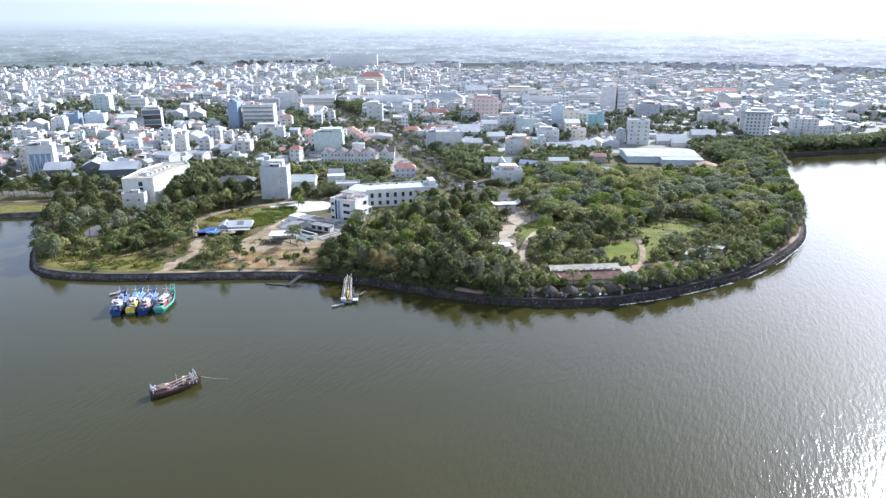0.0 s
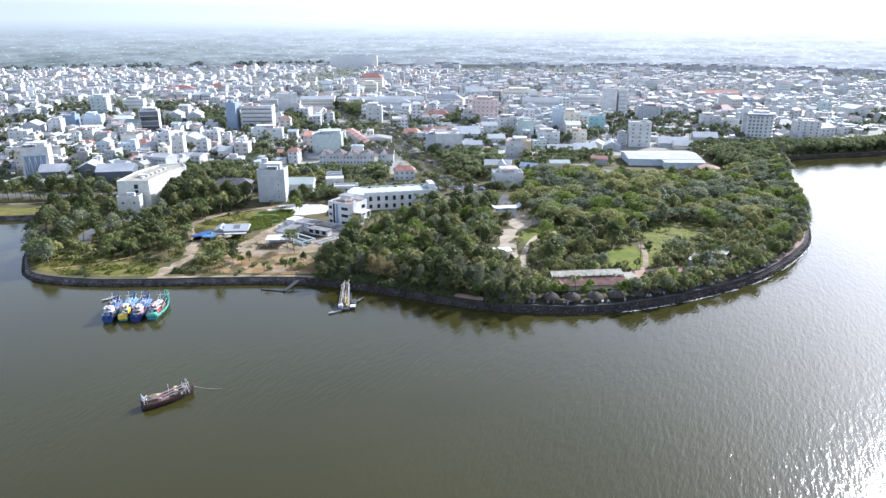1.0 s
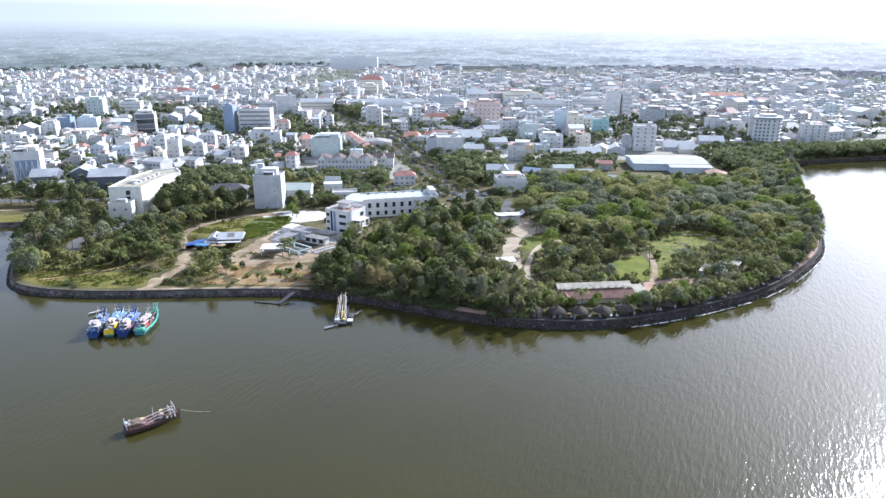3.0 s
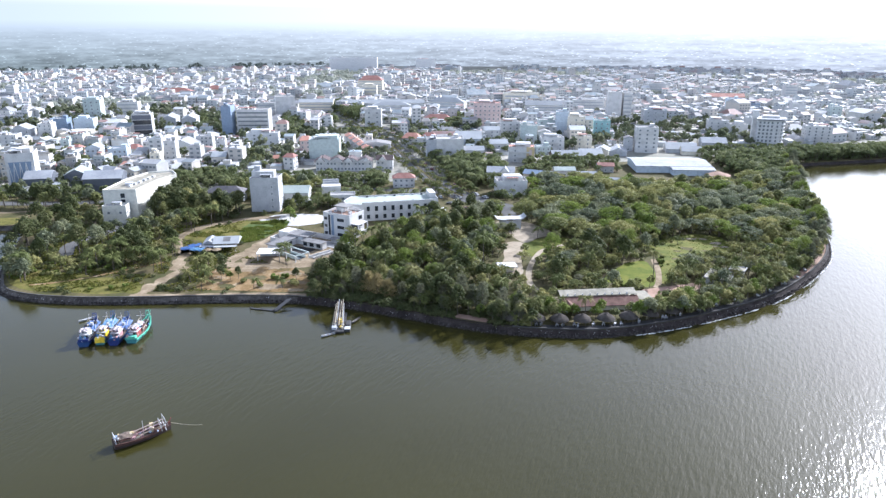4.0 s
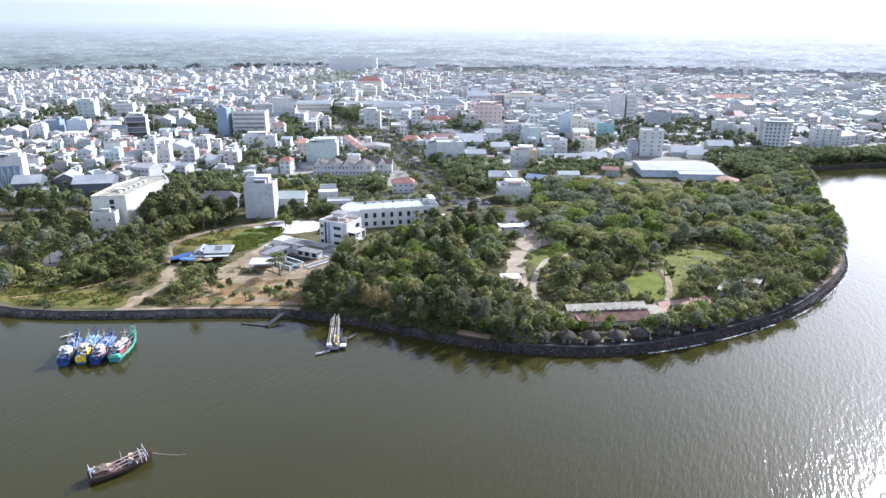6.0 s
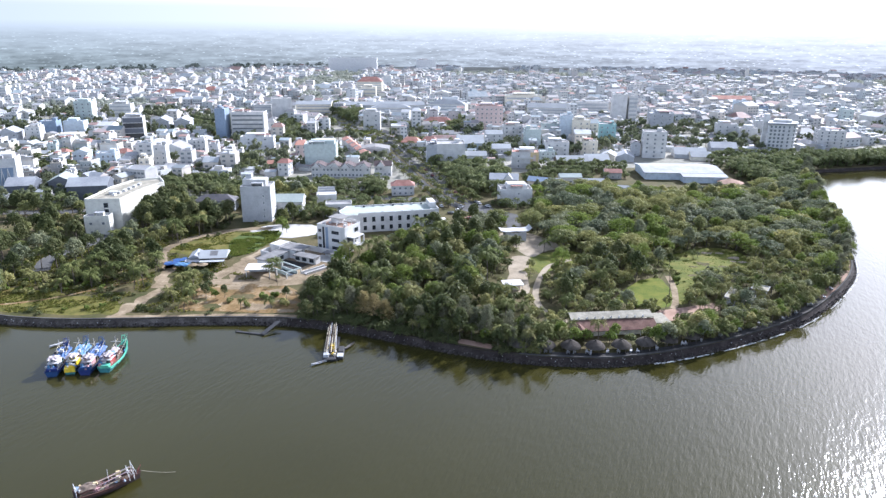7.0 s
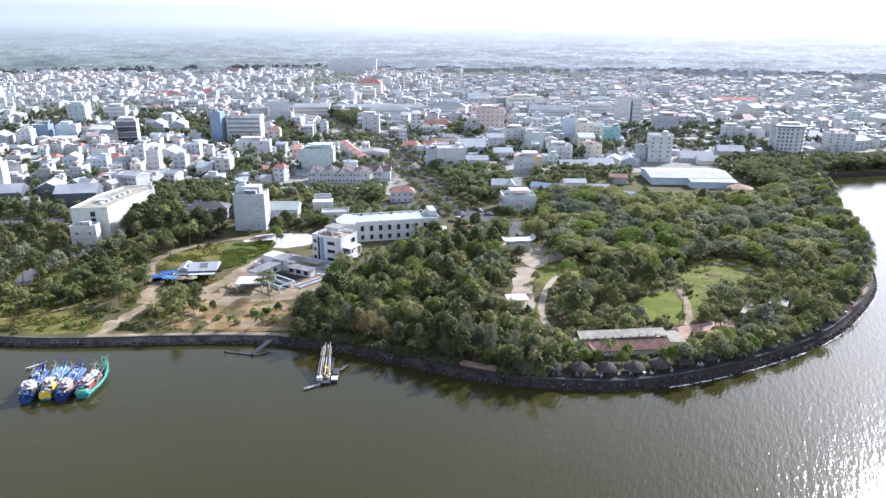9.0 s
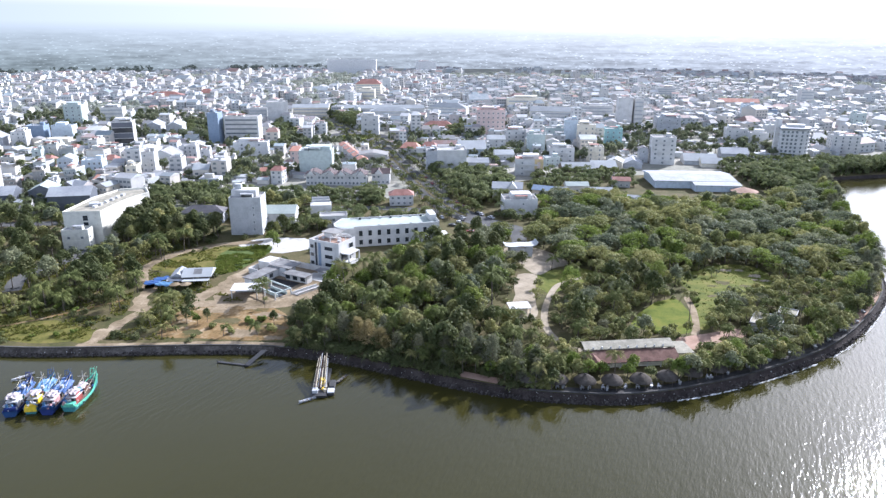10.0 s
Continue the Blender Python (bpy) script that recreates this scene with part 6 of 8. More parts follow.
for bx in range(-8, 8):
    for by in range(1, 10):
        ang = radians(rng.uniform(-22, 22))
        ca, sa = math.cos(ang), math.sin(ang)
        cx, cy = bx * cell + cell / 2, by * cell + cell / 2
        n_u, n_v = 34, 24
        for j in range(-n_v // 2, n_v // 2 + 1):
            if j % 4 == 0:
                continue
            u = -cell * .75
            while u < cell * .75:
                w = rng.choice((6, 7, 8, 9, 11, 13))
                lx, ly = u + w / 2, j * 14.0 + rng.uniform(-1.6, 1.6)
                u += w + rng.uniform(.4, 2.2) + (8 if rng.random() < .06 else 0)
                x, y = cx + lx * ca - ly * sa, cy + lx * sa + ly * ca
                if not (bx * cell <= x < (bx + 1) * cell and by * cell <= y < (by + 1) * cell):
                    continue
                if abs(x) > y * .72 + 60 or y > 1910 or x * x + y * y > 1905 ** 2 or not inside(TOWN, x, y):
                    continue
                green = noise.noise((x * .006, y * .004, 3.1)) + .45 * noise.noise((x * .03, y * .03, 8.0))
                far_green = 0.05 + max(0, (y - 1250) / 2600)
                if green > (.12 if y < 760 else .22 if y < 1100 else .32) - far_green:
                    if rng.random() < .75 and free(x, y, 3):
                        wood_spots.append((x, y, rng.uniform(.7, 1.25), rng.randrange(3)))
                    continue
                if not free(x, y, max(w, 13) * .55):
                    continue
                if rng.random() < (.24 if y < 800 else .12):
                    wood_spots.append((x, y, rng.uniform(.6, 1.0), rng.randrange(3)))
                    continue
                row = (x, y, w, math.degrees(ang) + rng.choice((0, 0, 0, 90)) + rng.uniform(-3, 3))
                (near_spots if y < 640 and len(near_spots) < 80 else far_spots).append(row)
                if rng.random() < .38:
                    wood_spots.append((x + rng.uniform(-6, 6), y - 8, rng.uniform(.45, .8), rng.randrange(3)))

for x, y, w, rot in near_spots:
    i = rng.choice((0, 1, 2, 2, 3, 3, 4, 5, 6, 7, 7, 8, 8, 9, 9))
    if i not in PROTO:
        lab, pw, pd, ph, wm, st, fr, sd, rf, rm = HOUSE_KINDS[i]
        PROTO[i] = building("house", lab, x, y, pw, pd, ph, rot, wm, st, fr, sd, rf, rm, group="town houses", category="house", seed=i)
    else:
        copy_thing(PROTO[i], pose(x, y, G, 0, 0, rot) @ Matrix.Diagonal((w / HOUSE_KINDS[i][1] * .6 + .4, 1, rng.uniform(.9, 1.15), 1)))

# the rest of the town, joined
town = Solid()
for x, y, w, rot in far_spots:
    big = rng.random() < .05
    w, d = (w * 2.0, rng.uniform(16, 26)) if big else (w, rng.uniform(9.5, 13.5))
    h = rng.choice((4, 4.5, 5, 7, 7.5, 8, 10.5, 11, 14)) * (1.0 if y < 1500 else .85 if x * x + y * y < 1750 ** 2 else .6)
    if rng.random() < .02:
        h *= 1.7
    flat = rng.random() < .42 and not big
    town.box(x, y, G - .3, w, d, h + .3, rot, 0, 1 if flat else 0)
    if flat:
        if rng.random() < .7:
            c, s = math.cos(radians(rot)), math.sin(radians(rot))
            a, b = rng.uniform(-.2, .2) * w, rng.uniform(-.25, .3) * d
            town.box(x + a * c - b * s, y + a * s + b * c, G + h, w * .45, d * .3, rng.uniform(1.8, 3.2), rot, 0, 1)
        if rng.random() < .35:
            town.box(x, y - d * .1, G + h + 2.3, w * .7, d * .45, .15, rot, 1)
        if y < 1300:
            town.box(x + rng.uniform(-2, 2), y - d * .2, G + h, 1.3, 1.3, rng.uniform(1.2, 2.4), rot, 3)
    else:
        if rng.random() < .8:
            town.gable(x, y, G + h, w + .8, d + .8, min(w, d) * rng.uniform(.12, .28), rot + (90 if w < d else 0) * 0, 1, 0, .15)
        else:
            town.hip(x, y, G + h, w + .8, d + .8, min(w, d) * .3, rot, 1)
    if y < 1500:
        c, s = math.cos(radians(rot)), math.sin(radians(rot))
        for a in range(int(max(1, h // 3.4))):
            for u in ((-.27, .27) if w < 12 else (-.35, -.12, .12, .35)):
                q = d / 2 + .03
                town.box(x + u * w * c + q * s, y + u * w * s - q * c, G + 1.0 + a * 3.4, min(2.2, w * .26), .1, 1.5, rot, 2)
            if a and rng.random() < .5:
                q = -w / 2 - .03
                town.box(x + q * c, y + q * s, G + 1.0 + a * 3.4, .1, 1.6, 1.5, rot, 2)
for i in range(5200):
    y = 440 + 900 * rng.random() ** 1.2
    x = rng.uniform(-.72, .72) * y
    if not inside(TOWN, x, y) or not free(x, y, 1):
        continue
    w, d, h, rot = rng.uniform(3, 9), rng.uniform(3, 8), rng.uniform(2.2, 4.2), rng.uniform(-25, 25)
    town.box(x, y, G - .2, w, d, h, rot, 0, 0)
    town.gable(x, y, G + h - .2, w + .6, d + .6, d * rng.uniform(.05, .22), rot, 1, 0, .12)
setting("town_houses", town, [FARWALL, FARROOF, GLASS, STEEL], "dense pale low-rise town of flat and pitched roofs", "houses", kind="stuff")

# ---- planting ----
far_proto = [broad_tree(71, 10, 5.2, .75, 9, 12, 1.2), broad_tree(72, 9, 5.8, .6, 9, 12, 1.25), broad_tree(73, 12, 4.6, 1.0, 9, 12, 1.2)]
rng = random.Random(31)
for i in range(4300):
    y = 440 + 620 * rng.random()
    x = rng.uniform(-.72, .72) * y
    if inside(TOWN, x, y) and free(x, y, -4) and noise.noise((x * .012, y * .012, 6.0)) > -.12:
        wood_spots.append((x, y, rng.uniform(.4, .85), rng.randrange(3)))
mass("town_trees", "green trees between the houses, paled for haze", [s for s in wood_spots if s[1] < 900], far_proto, [BARK, FARLEAF], "trees")


def far_clump(seed, r, h):
    """A far tree group: a short stem under a low crown of large sprays."""
    q = random.Random(seed)
    cs = [(q.uniform(-.6, .6) * r, q.uniform(-.6, .6) * r, h * q.uniform(.5, .75), r * q.uniform(.4, .6), .6) for _ in range(6)]
    return Solid().tube((0, 0, -.3), (0, 0, h * .5), .3, .2, 3), leaf_cloud(q, cs, 8, r * .3)


far_low = [far_clump(74, 5.5, 10), far_clump(75, 6.5, 9), far_clump(76, 5, 12)]
plain_spots = []
for i in range(9000):
    y = 1250 + 660 * rng.random()
    x = rng.uniform(-.74, .74) * y
    if x < -200 and x * x + y * y < 1915 ** 2 and not inside(TOWN, x, y) and noise.noise((x * .004, y * .006, 4.0)) + .5 * noise.noise((x * .015, y * .02, 2.0)) > -.15:
        plain_spots.append((x, y, rng.uniform(.7, 1.5), rng.randrange(3)))
mass("distant_trees", "trees at the far edge of town, paled for haze", [q for q in wood_spots if q[1] >= 900 and q[0] ** 2 + q[1] ** 2 < 1640 ** 2], far_low, [BARK, PALELEAF], "trees")
mass("distant_woods", "woods and groves on the plain beyond the town, paled for haze", plain_spots, far_low, [BARK, PALELEAF], "trees")

rng = random.Random(9)
CLEAR = [LAWN_A, LAWN_B, LAWN_C, PLAZA, COURT, PINK_COURT]
INNER = offset(POINT, 9.5)


def open_ground(x, y, r=2.5):
    if any(inside(c, x, y) for c in CLEAR) or near_line(PATH_A, x, y, 1.7 + r) or near_line(PATH_B, x, y, 1.3 + r):
        return False
    if any((x - a) ** 2 + (y - b) ** 2 < (q + r * .3) ** 2 for a, b, q in TAKEN):
        return False
    if 43 < x < 82 and 262 < y < 279 + r:
        return False
    return not (near_line(STREET, x, y, 11 + r) or near_line(CROSS, x, y, 5))


PARK = [(-63, 289), (-42, 279), (-14, 266), (12, 256), (24, 260), (40, 259), (60, 259), (80, 262), (100, 264), (122, 277), (142, 291), (166, 317), (189, 348), (203, 384), (219, 430), (238, 478), (256, 505),
        (222, 505), (198, 486), (150, 480), (110, 488), (62, 490), (52, 470), (58, 440), (32, 420), (16, 398), (4, 392), (-10, 388), (-24, 374), (-34, 352), (-50, 322)]
back, spots, x = [], [], -64.0
while x < 256:
    y = 254.0
    while y < 522:
        px, py = x + rng.uniform(-2.8, 2.8), y + rng.uniform(-2.8, 2.8)
        y += 6.9
        if inside(PARK, px, py) and open_ground(px, py):
            spots.append((px, py))
    x += 6.9
for x, y in spots:
    if y > 396 or (y > 352 and x > 50):
        k = rng.choice((0, 1, 3, 3, 4, 4, 3, 4, 5, 6, 6, 7, 9, 9))
        back.append((x, y, rng.uniform(1.05, 1.45) if k in (3, 4) else rng.uniform(.6, 1.05), k))
        continue
    near_lawn = any(inside(c, x + a, y + b) for c in (LAWN_A, LAWN_B, LAWN_C, PINK_COURT) for a, b in ((9, 0), (-9, 0), (0, 9), (0, -9)))
    west = x < 22
    if near_lawn and rng.random() < .5:
        grow(rng.choice(("bush", "bush", "palm")), x, y, rng, 1.0)
    elif west:
        edge = y < 283 - max(0, x) * .35
        kind = rng.choice(("round", "deep", "wide", "round", "tall", "palm", "lime", "feather", "deep", "palm")) if not edge else rng.choice(("pine", "palm", "deep", "pine", "palm"))
        grow(kind, x, y, rng, .95)
    elif y < 285 or x > 120:
        grow(rng.choice(("round", "palm", "palm", "lime", "wide", "palm")), x, y, rng, .75)
    else:
        grow(rng.choice(("wide", "round", "palm", "deep", "wide", "feather", "palm")), x, y, rng, .85)
proto = TREE_MESH["round"] + TREE_MESH["wide"] + TREE_MESH["tall"] + TREE_MESH["palm"][:2] + TREE_MESH["pine"][:1] + TREE_MESH["feather"]
half = [[], [], []]
for s in back:
    half[2 if rng.random() < .16 else 0 if noise.noise((s[0] * .04, s[1] * .04, 1.0)) > .02 else 1].append(s)
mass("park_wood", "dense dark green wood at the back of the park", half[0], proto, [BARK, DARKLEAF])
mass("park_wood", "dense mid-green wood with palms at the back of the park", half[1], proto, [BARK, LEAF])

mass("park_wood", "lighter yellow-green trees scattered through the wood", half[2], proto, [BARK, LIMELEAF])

thicket, r = [], random.Random(63)
x = -62.0
while x < 256:
    y = 258.0
    while y < 520:
        px, py = x + r.uniform(-2.2, 2.2), y + r.uniform(-2.2, 2.2)
        y += 5.4
        if inside(PARK, px, py) and open_ground(px, py, 1.5) and py > 262 + max(0, px) * .02:
            thicket.append((px, py, r.uniform(.42, .72), r.choice((0, 0, 1, 1, 2, 3))))
    x += 5.4
thin = [broad_tree(64, 9, 5.0, .7, 15, 17, .74), broad_tree(65, 10, 4.4, .9, 15, 17, .72), broad_tree(66, 8, 5.4, .6, 16, 17, .7, 1, .4), palm_tree(67, 6.5, 13, 5.2)]
# the dark leaf colour deepens the shaded gaps between the crowns
mass("park_thicket", "thicket by the river, darkened for shade between the trees", [q for q in thicket if q[0] < 30], thin, [BARK, DEEPLEAF])
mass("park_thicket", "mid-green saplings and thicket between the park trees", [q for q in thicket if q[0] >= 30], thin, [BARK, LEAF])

# line of small trees in front of the restaurant, trees along the eastern rim
for i in range(24):
    x = 12 + i * 3.9
    if 44 < x < 72:  # kept lower before the red roof
        continue
    kind = ("lime", "round", "palm", "round")[i % 4]
    grow(kind, x + rng.uniform(-1.2, 1.2), 257.5 + max(0, i - 13) * .6 + rng.uniform(-1.2, 1.2), rng, .74, {"lime": 0, "round": 2, "palm": 1}[kind])
for x, y, k, q in ((47, 257, "lime", .7), (55.5, 256.8, "lime", .8), (63, 257, "round", .7), (71.5, 256.6, "lime", .78), (75, 260, "round", .95), (80, 262, "round", 1.0), (84, 263, "palm", .95), (88.5, 265, "round", 1.0),
                   (93, 267, "feather", .75), (97, 268, "palm", .95), (102, 270, "round", .9), (35, 259, "palm", .95), (39, 260, "lime", .95), (31, 261, "palm", 1.0), (42, 261, "palm", .85), (27, 259, "deep", .7)):
    grow(k, x, y, rng, q, {"lime": 0, "palm": 1, "round": 2}.get(k))
for x, y in ((96, 284), (100, 289), (104, 284), (110, 288), (114, 291), (121, 294), (126, 297), (131, 301), (135, 297), (118, 302), (109, 296), (130, 309), (137, 307), (98, 300), (90, 302)):
    grow("palm", x, y, rng, .85)
for j in range(94, 150):
    rows = (5.2, 9.5) if j < 112 else (6.4, 9.0) if j < 121 else (3.4, 6.0, 9.0)
    for far in rows:
        if rng.random() < .8:
            p = offset(POINT, far + rng.uniform(-.8, 1.0))[j]
            if j > 114:
                grow(rng.choice(("pine", "pine", "feather", "tall")), p[0], p[1], rng, 1.05)
            else:
                grow(rng.choice(("round", "lime", "palm", "palm")), p[0], p[1], rng, .68)
for x, y, k, q in ((101, 339, "deep", .55), (99, 346, "palm", .8), (103, 347, "palm", .7), (106, 313, "feather", .5), (110, 311, "round", .55), (112, 318, "feather", .55), (117, 318, "round", .6), (121, 315, "feather", .6),
                   (116, 331, "feather", .42), (119, 353, "feather", .45), (126, 322, "wide", .5), (132, 326, "wide", .6), (113, 306, "palm", .9), (107, 305, "palm", .8), (103, 301, "palm", .75), (122, 310, "palm", .9), (99, 322, "bush", 1.3), (127, 330, "round", .5)):
    grow(k, x, y, rng, q, 1 if k == "feather" else None)
for i in range(40):
    x, y = rng.uniform(98, 140), rng.uniform(300, 366)
    if inside(LAWN_B, x, y):
        grow(rng.choice(("bush", "bush", "bush", "bush", "bush", "bush", "palm")), x, y, rng, rng.uniform(.4, .9))

for x, y, q in ((1, 267, .9), (5, 266, 1.0), (-3, 269, .9), (9, 264, .85), (168, 322, 1.0), (173, 328, 1.1), (178, 335, 1.0), (183, 343, 1.1)):
    grow("pine", x, y, rng, q * 1.05)

grow("plume", -29, 277, rng, 1.0)
grow("plume", -24.5, 275, rng, .9)
grow("plume", -33, 280, rng, .85)
for i in range(120):
    j, d = rng.randrange(62, 84), 3.2 + 15 * rng.random() ** 1.4
    p = offset(POINT, d)[j]
    x, y = p[0] + rng.uniform(-2, 2), p[1] + rng.uniform(-1, 1)
    if -38 < x < -19 and d < 12 or 1 < x < 16 and d < 8:
        continue
    grow(rng.choice(("palm", "palm", "palm", "pine", "deep")), x, y, rng, rng.uniform(.5, .85))
for i in range(70):
    x, y = rng.uniform(-62, 20), rng.uniform(285, 385)
    if inside(PARK, x, y) and open_ground(x, y, 1):
        grow(rng.choice(("palm", "palm", "lime")), x, y, rng, rng.uniform(.95, 1.3))

# western half
GROUPS = [
    ([(-229, 366), (-214, 330), (-196, 312), (-172, 322), (-168, 348), (-196, 372)], 6.0, ("palm", "deep", "palm", "round", "bush", "palm"), .95),
    ([(-164, 350), (-148, 352), (-134, 336), (-132, 318), (-146, 316), (-160, 328)], 5.5, ("palm", "deep", "palm", "palm"), .9),
    ([(-172, 398), (-162, 384), (-130, 386), (-120, 396), (-124, 414), (-150, 420), (-158, 412)], 5.6, ("deep", "tall", "palm", "deep", "round"), .95),
    ([(-174, 376), (-150, 378), (-146, 360), (-166, 356)], 6.0, ("palm", "round", "palm"), .85),
    ([(-116, 308), (-108, 310), (-102, 290), (-113, 286)], 6.5, ("palm", "palm", "bush", "palm"), 1.2),
    ([(-114, 312), (-98, 312), (-97, 299), (-110, 297)], 4.2, ("deep", "bush", "bush"), .5),
    ([(-96, 296), (-64, 298), (-62, 281), (-92, 281)], 9.0, ("bush", "palm", "bush"), .58),
    ([(-198, 308), (-186, 296), (-160, 300), (-146, 304), (-150, 316), (-176, 320)], 4.2, ("bush", "palm", "bush", "bush"), 1.15),
    ([(-206, 312), (-192, 294), (-184, 290), (-180, 300), (-198, 318)], 3.6, ("bush", "bush", "round"), .8),
    ([(-160, 324), (-132, 326), (-130, 314), (-158, 312)], 4.5, ("palm", "bush", "round"), .75),
    ([(-175, 398), (-166, 394), (-152, 400), (-150, 424), (-160, 430), (-168, 420)], 5.0, ("deep", "deep", "tall"), 1.2),
    ([(-118, 398), (-98, 402), (-98, 396), (-118, 392)], 5.0, ("palm", "round"), .8),
    ([(-174, 352), (-140, 366), (-128, 384), (-150, 386), (-170, 374)], 6.0, ("palm", "round", "bush", "palm"), .8),
    ([(-300, 407), (-242, 412), (-218, 420), (-214, 430), (-300, 420)], 6.0, ("deep", "palm", "round"), .95),
    ([(-231, 386), (-226, 372), (-206, 370), (-196, 378), (-206, 400)], 6.0, ("deep", "tall", "palm"), .9),
    ([(-120, 430), (-98, 434), (-80, 456), (-110, 474), (-150, 462), (-146, 436)], 7.5, ("round", "wide", "tall", "palm"), 1.0),
    ([(-96, 396), (-86, 398), (-84, 410), (-95, 410)], 6.0, ("deep", "tall"), .75),
    ([(-82, 412), (-70, 408), (-66, 420), (-78, 422)], 4.5, ("palm",), .9),
]
for poly, gap, kinds, size in GROUPS:
    short = poly[0] == (-96, 296)
    xs, ys = [p[0] for p in poly], [p[1] for p in poly]
    x = min(xs)
    while x < max(xs):
        y = min(ys)
        while y < max(ys):
            px, py = x + rng.uniform(-.4, .4) * gap, y + rng.uniform(-.4, .4) * gap
            y += gap
            if inside(poly, px, py) and not any((px - a) ** 2 + (py - b) ** 2 < (q * .62) ** 2 for a, b, q in TAKEN) and not any(near_line(t, px, py, 3) for t in (TRACK_A, TRACK_B, TRACK_C, LANE_W)):
                kind = rng.choice(kinds)
                grow(kind, px, py, rng, size * (1.8 if short else 1), 1 if kind == "palm" and (short or rng.random() < .6) else None)
        x += gap
for x, y, q in ((-131, 326, 1.15), (-132, 381, 1.1), (-139, 370, 1.2), (-143, 373, 1.0), (-136, 366, 1.0), (-141, 317, 1.0), (-136, 313, .95), (-130, 308, 1.05), (-133, 306, .9), (-111, 301, 1.05), (-107, 304, 1.1), (-103, 282, .9),
                (-155, 319, 1.1), (-150, 314, .95), (-146, 316, 1.05), (-160, 322, 1.0), (-186, 330, 1.1), (-82, 285, .95), (-70, 285.5, .95), (-75.5, 315.5, 1.05), (-104, 298, .9)):
    grow("palm", x, y, rng, q, 1 if q < 1 else 0)
for x, y, k, q in ((-99, 295, "deep", .5), (-95, 295, "lime", .5), (-98, 299, "lime", .45), (-92, 297, "deep", .42), (-76, 297, "bush", 1.6), (-72, 299, "bush", 1.4), (-66, 294, "deep", .42), (-139, 311, "deep", .5), (-133, 310, "deep", .45), (-149, 309, "deep", .42)):
    grow(k, x, y, rng, q)
for x, y, k, q in ((-91, 393, "lime", .8), (-88, 389, "lime", .6), (-79, 318, "palm", .8), (-74, 311, "palm", .55), (-100, 288, "palm", .5), (-142, 284, "bush", 1), (-137, 287, "bush", 1.1), (-150, 283, "bush", .8),
                   (-98, 362, "bush", .9), (-104, 372, "bush", .8), (-66, 290, "bush", 1.4), (-80, 288, "bush", 1.2), (-131, 355, "palm", .7)):
    grow(k, x, y, rng, q)

mass("palm_grove", "coconut palms scattered through the park wood", GROVE, TREE_MESH["palm"], [BARK, PALMLEAF], "trees")

# belts of trees behind the waterfront, along the avenue and on the far bank
belt = []


def fill(poly, gap, size, choices=range(3)):
    xs, ys = [p[0] for p in poly], [p[1] for p in poly]
    x = min(xs)
    while x < max(xs):
        y = min(ys)
        while y < max(ys):
            px, py = x + rng.uniform(-.4, .4) * gap, y + rng.uniform(-.4, .4) * gap
            y += gap
            if inside(poly, px, py) and free(px, py, 0):
                belt.append((px, py, size * rng.uniform(.75, 1.2), rng.choice(list(choices))))
        x += gap


fill([(277, 566), (290, 576), (318, 584), (345, 591), (384, 602), (560, 668), (560, 704), (384, 638), (345, 622), (300, 612), (262, 590)], 4.6, 1.05)
fill([(205, 575), (270, 580), (300, 640), (250, 636), (205, 610)], 7, .8)
fill([(-420, 408), (-300, 406), (-300, 420), (-420, 420)], 6, .9)
fill([(-420, 432), (-290, 432), (-236, 434), (-200, 440), (-196, 462), (-240, 460), (-290, 452), (-420, 450)], 7.0, .8)
fill([(-118, 468), (-44, 482), (-46, 506), (-120, 508), (-160, 502), (-150, 476)], 5.6, .72)
fill([(-4, 484), (34, 474), (44, 560), (-16, 578), (-14, 530)], 6.0, 1.05)
fill([(-156, 436), (-100, 440), (-92, 478), (-150, 492)], 5.6, .85)
fill([(-192, 466), (-150, 470), (-156, 514), (-200, 516)], 5.4, .85)
fill([(-108, 414), (-74, 416), (-70, 424), (-108, 424)], 4.2, .7, (2, 2, 0))
fill([(-60, 424), (-14, 440), (-12, 452), (-64, 452)], 6, .7)
fill([(-62, 470), (-42, 470), (-46, 520), (-60, 520)], 5.5, .7)
fill([(-100, 430), (-58, 428), (-50, 446), (-58, 462), (-100, 458)], 5.5, .7)
fill([(-62, 408), (-56, 410), (-54, 424), (-64, 424)], 4.0, .7, (2, 0, 2))
fill([(24, 440), (60, 436), (66, 456), (26, 456)], 5.5, .8)
fill([(50, 500), (130, 526), (140, 575), (60, 572)], 7.2, .8)
fill([(-317, 530), (-277, 532), (-305, 587), (-359, 601)], 6.5, .9)
fill([(-157, 657), (-140, 691), (-167, 809), (-192, 808)], 7.5, .95)
fill([(-133, 782), (-99, 783), (-117, 930), (-162, 940)], 6.5, 1.3)
fill([(-61, 711), (1, 729), (1, 800), (-69, 786)], 7.5, .9, (2, 2, 0))
fill([(-44, 565), (-21, 578), (-25, 678), (-52, 670)], 6.5, .9, (2, 2, 0))
fill([(26, 605), (52, 605), (54, 661), (33, 660)], 7, .85)
fill([(1, 774), (28, 762), (32, 867), (1, 855)], 8, 1.0)
fill([(-254, 705), (-229, 706), (-271, 834), (-297, 833)], 9, .9)
fill([(-157, 539), (-142, 540), (-157, 599), (-172, 599)], 6.5, .85)
fill([(234, 480), (252, 512), (268, 556), (276, 585), (240, 590), (214, 570), (212, 530)], 5.6, 1.05)
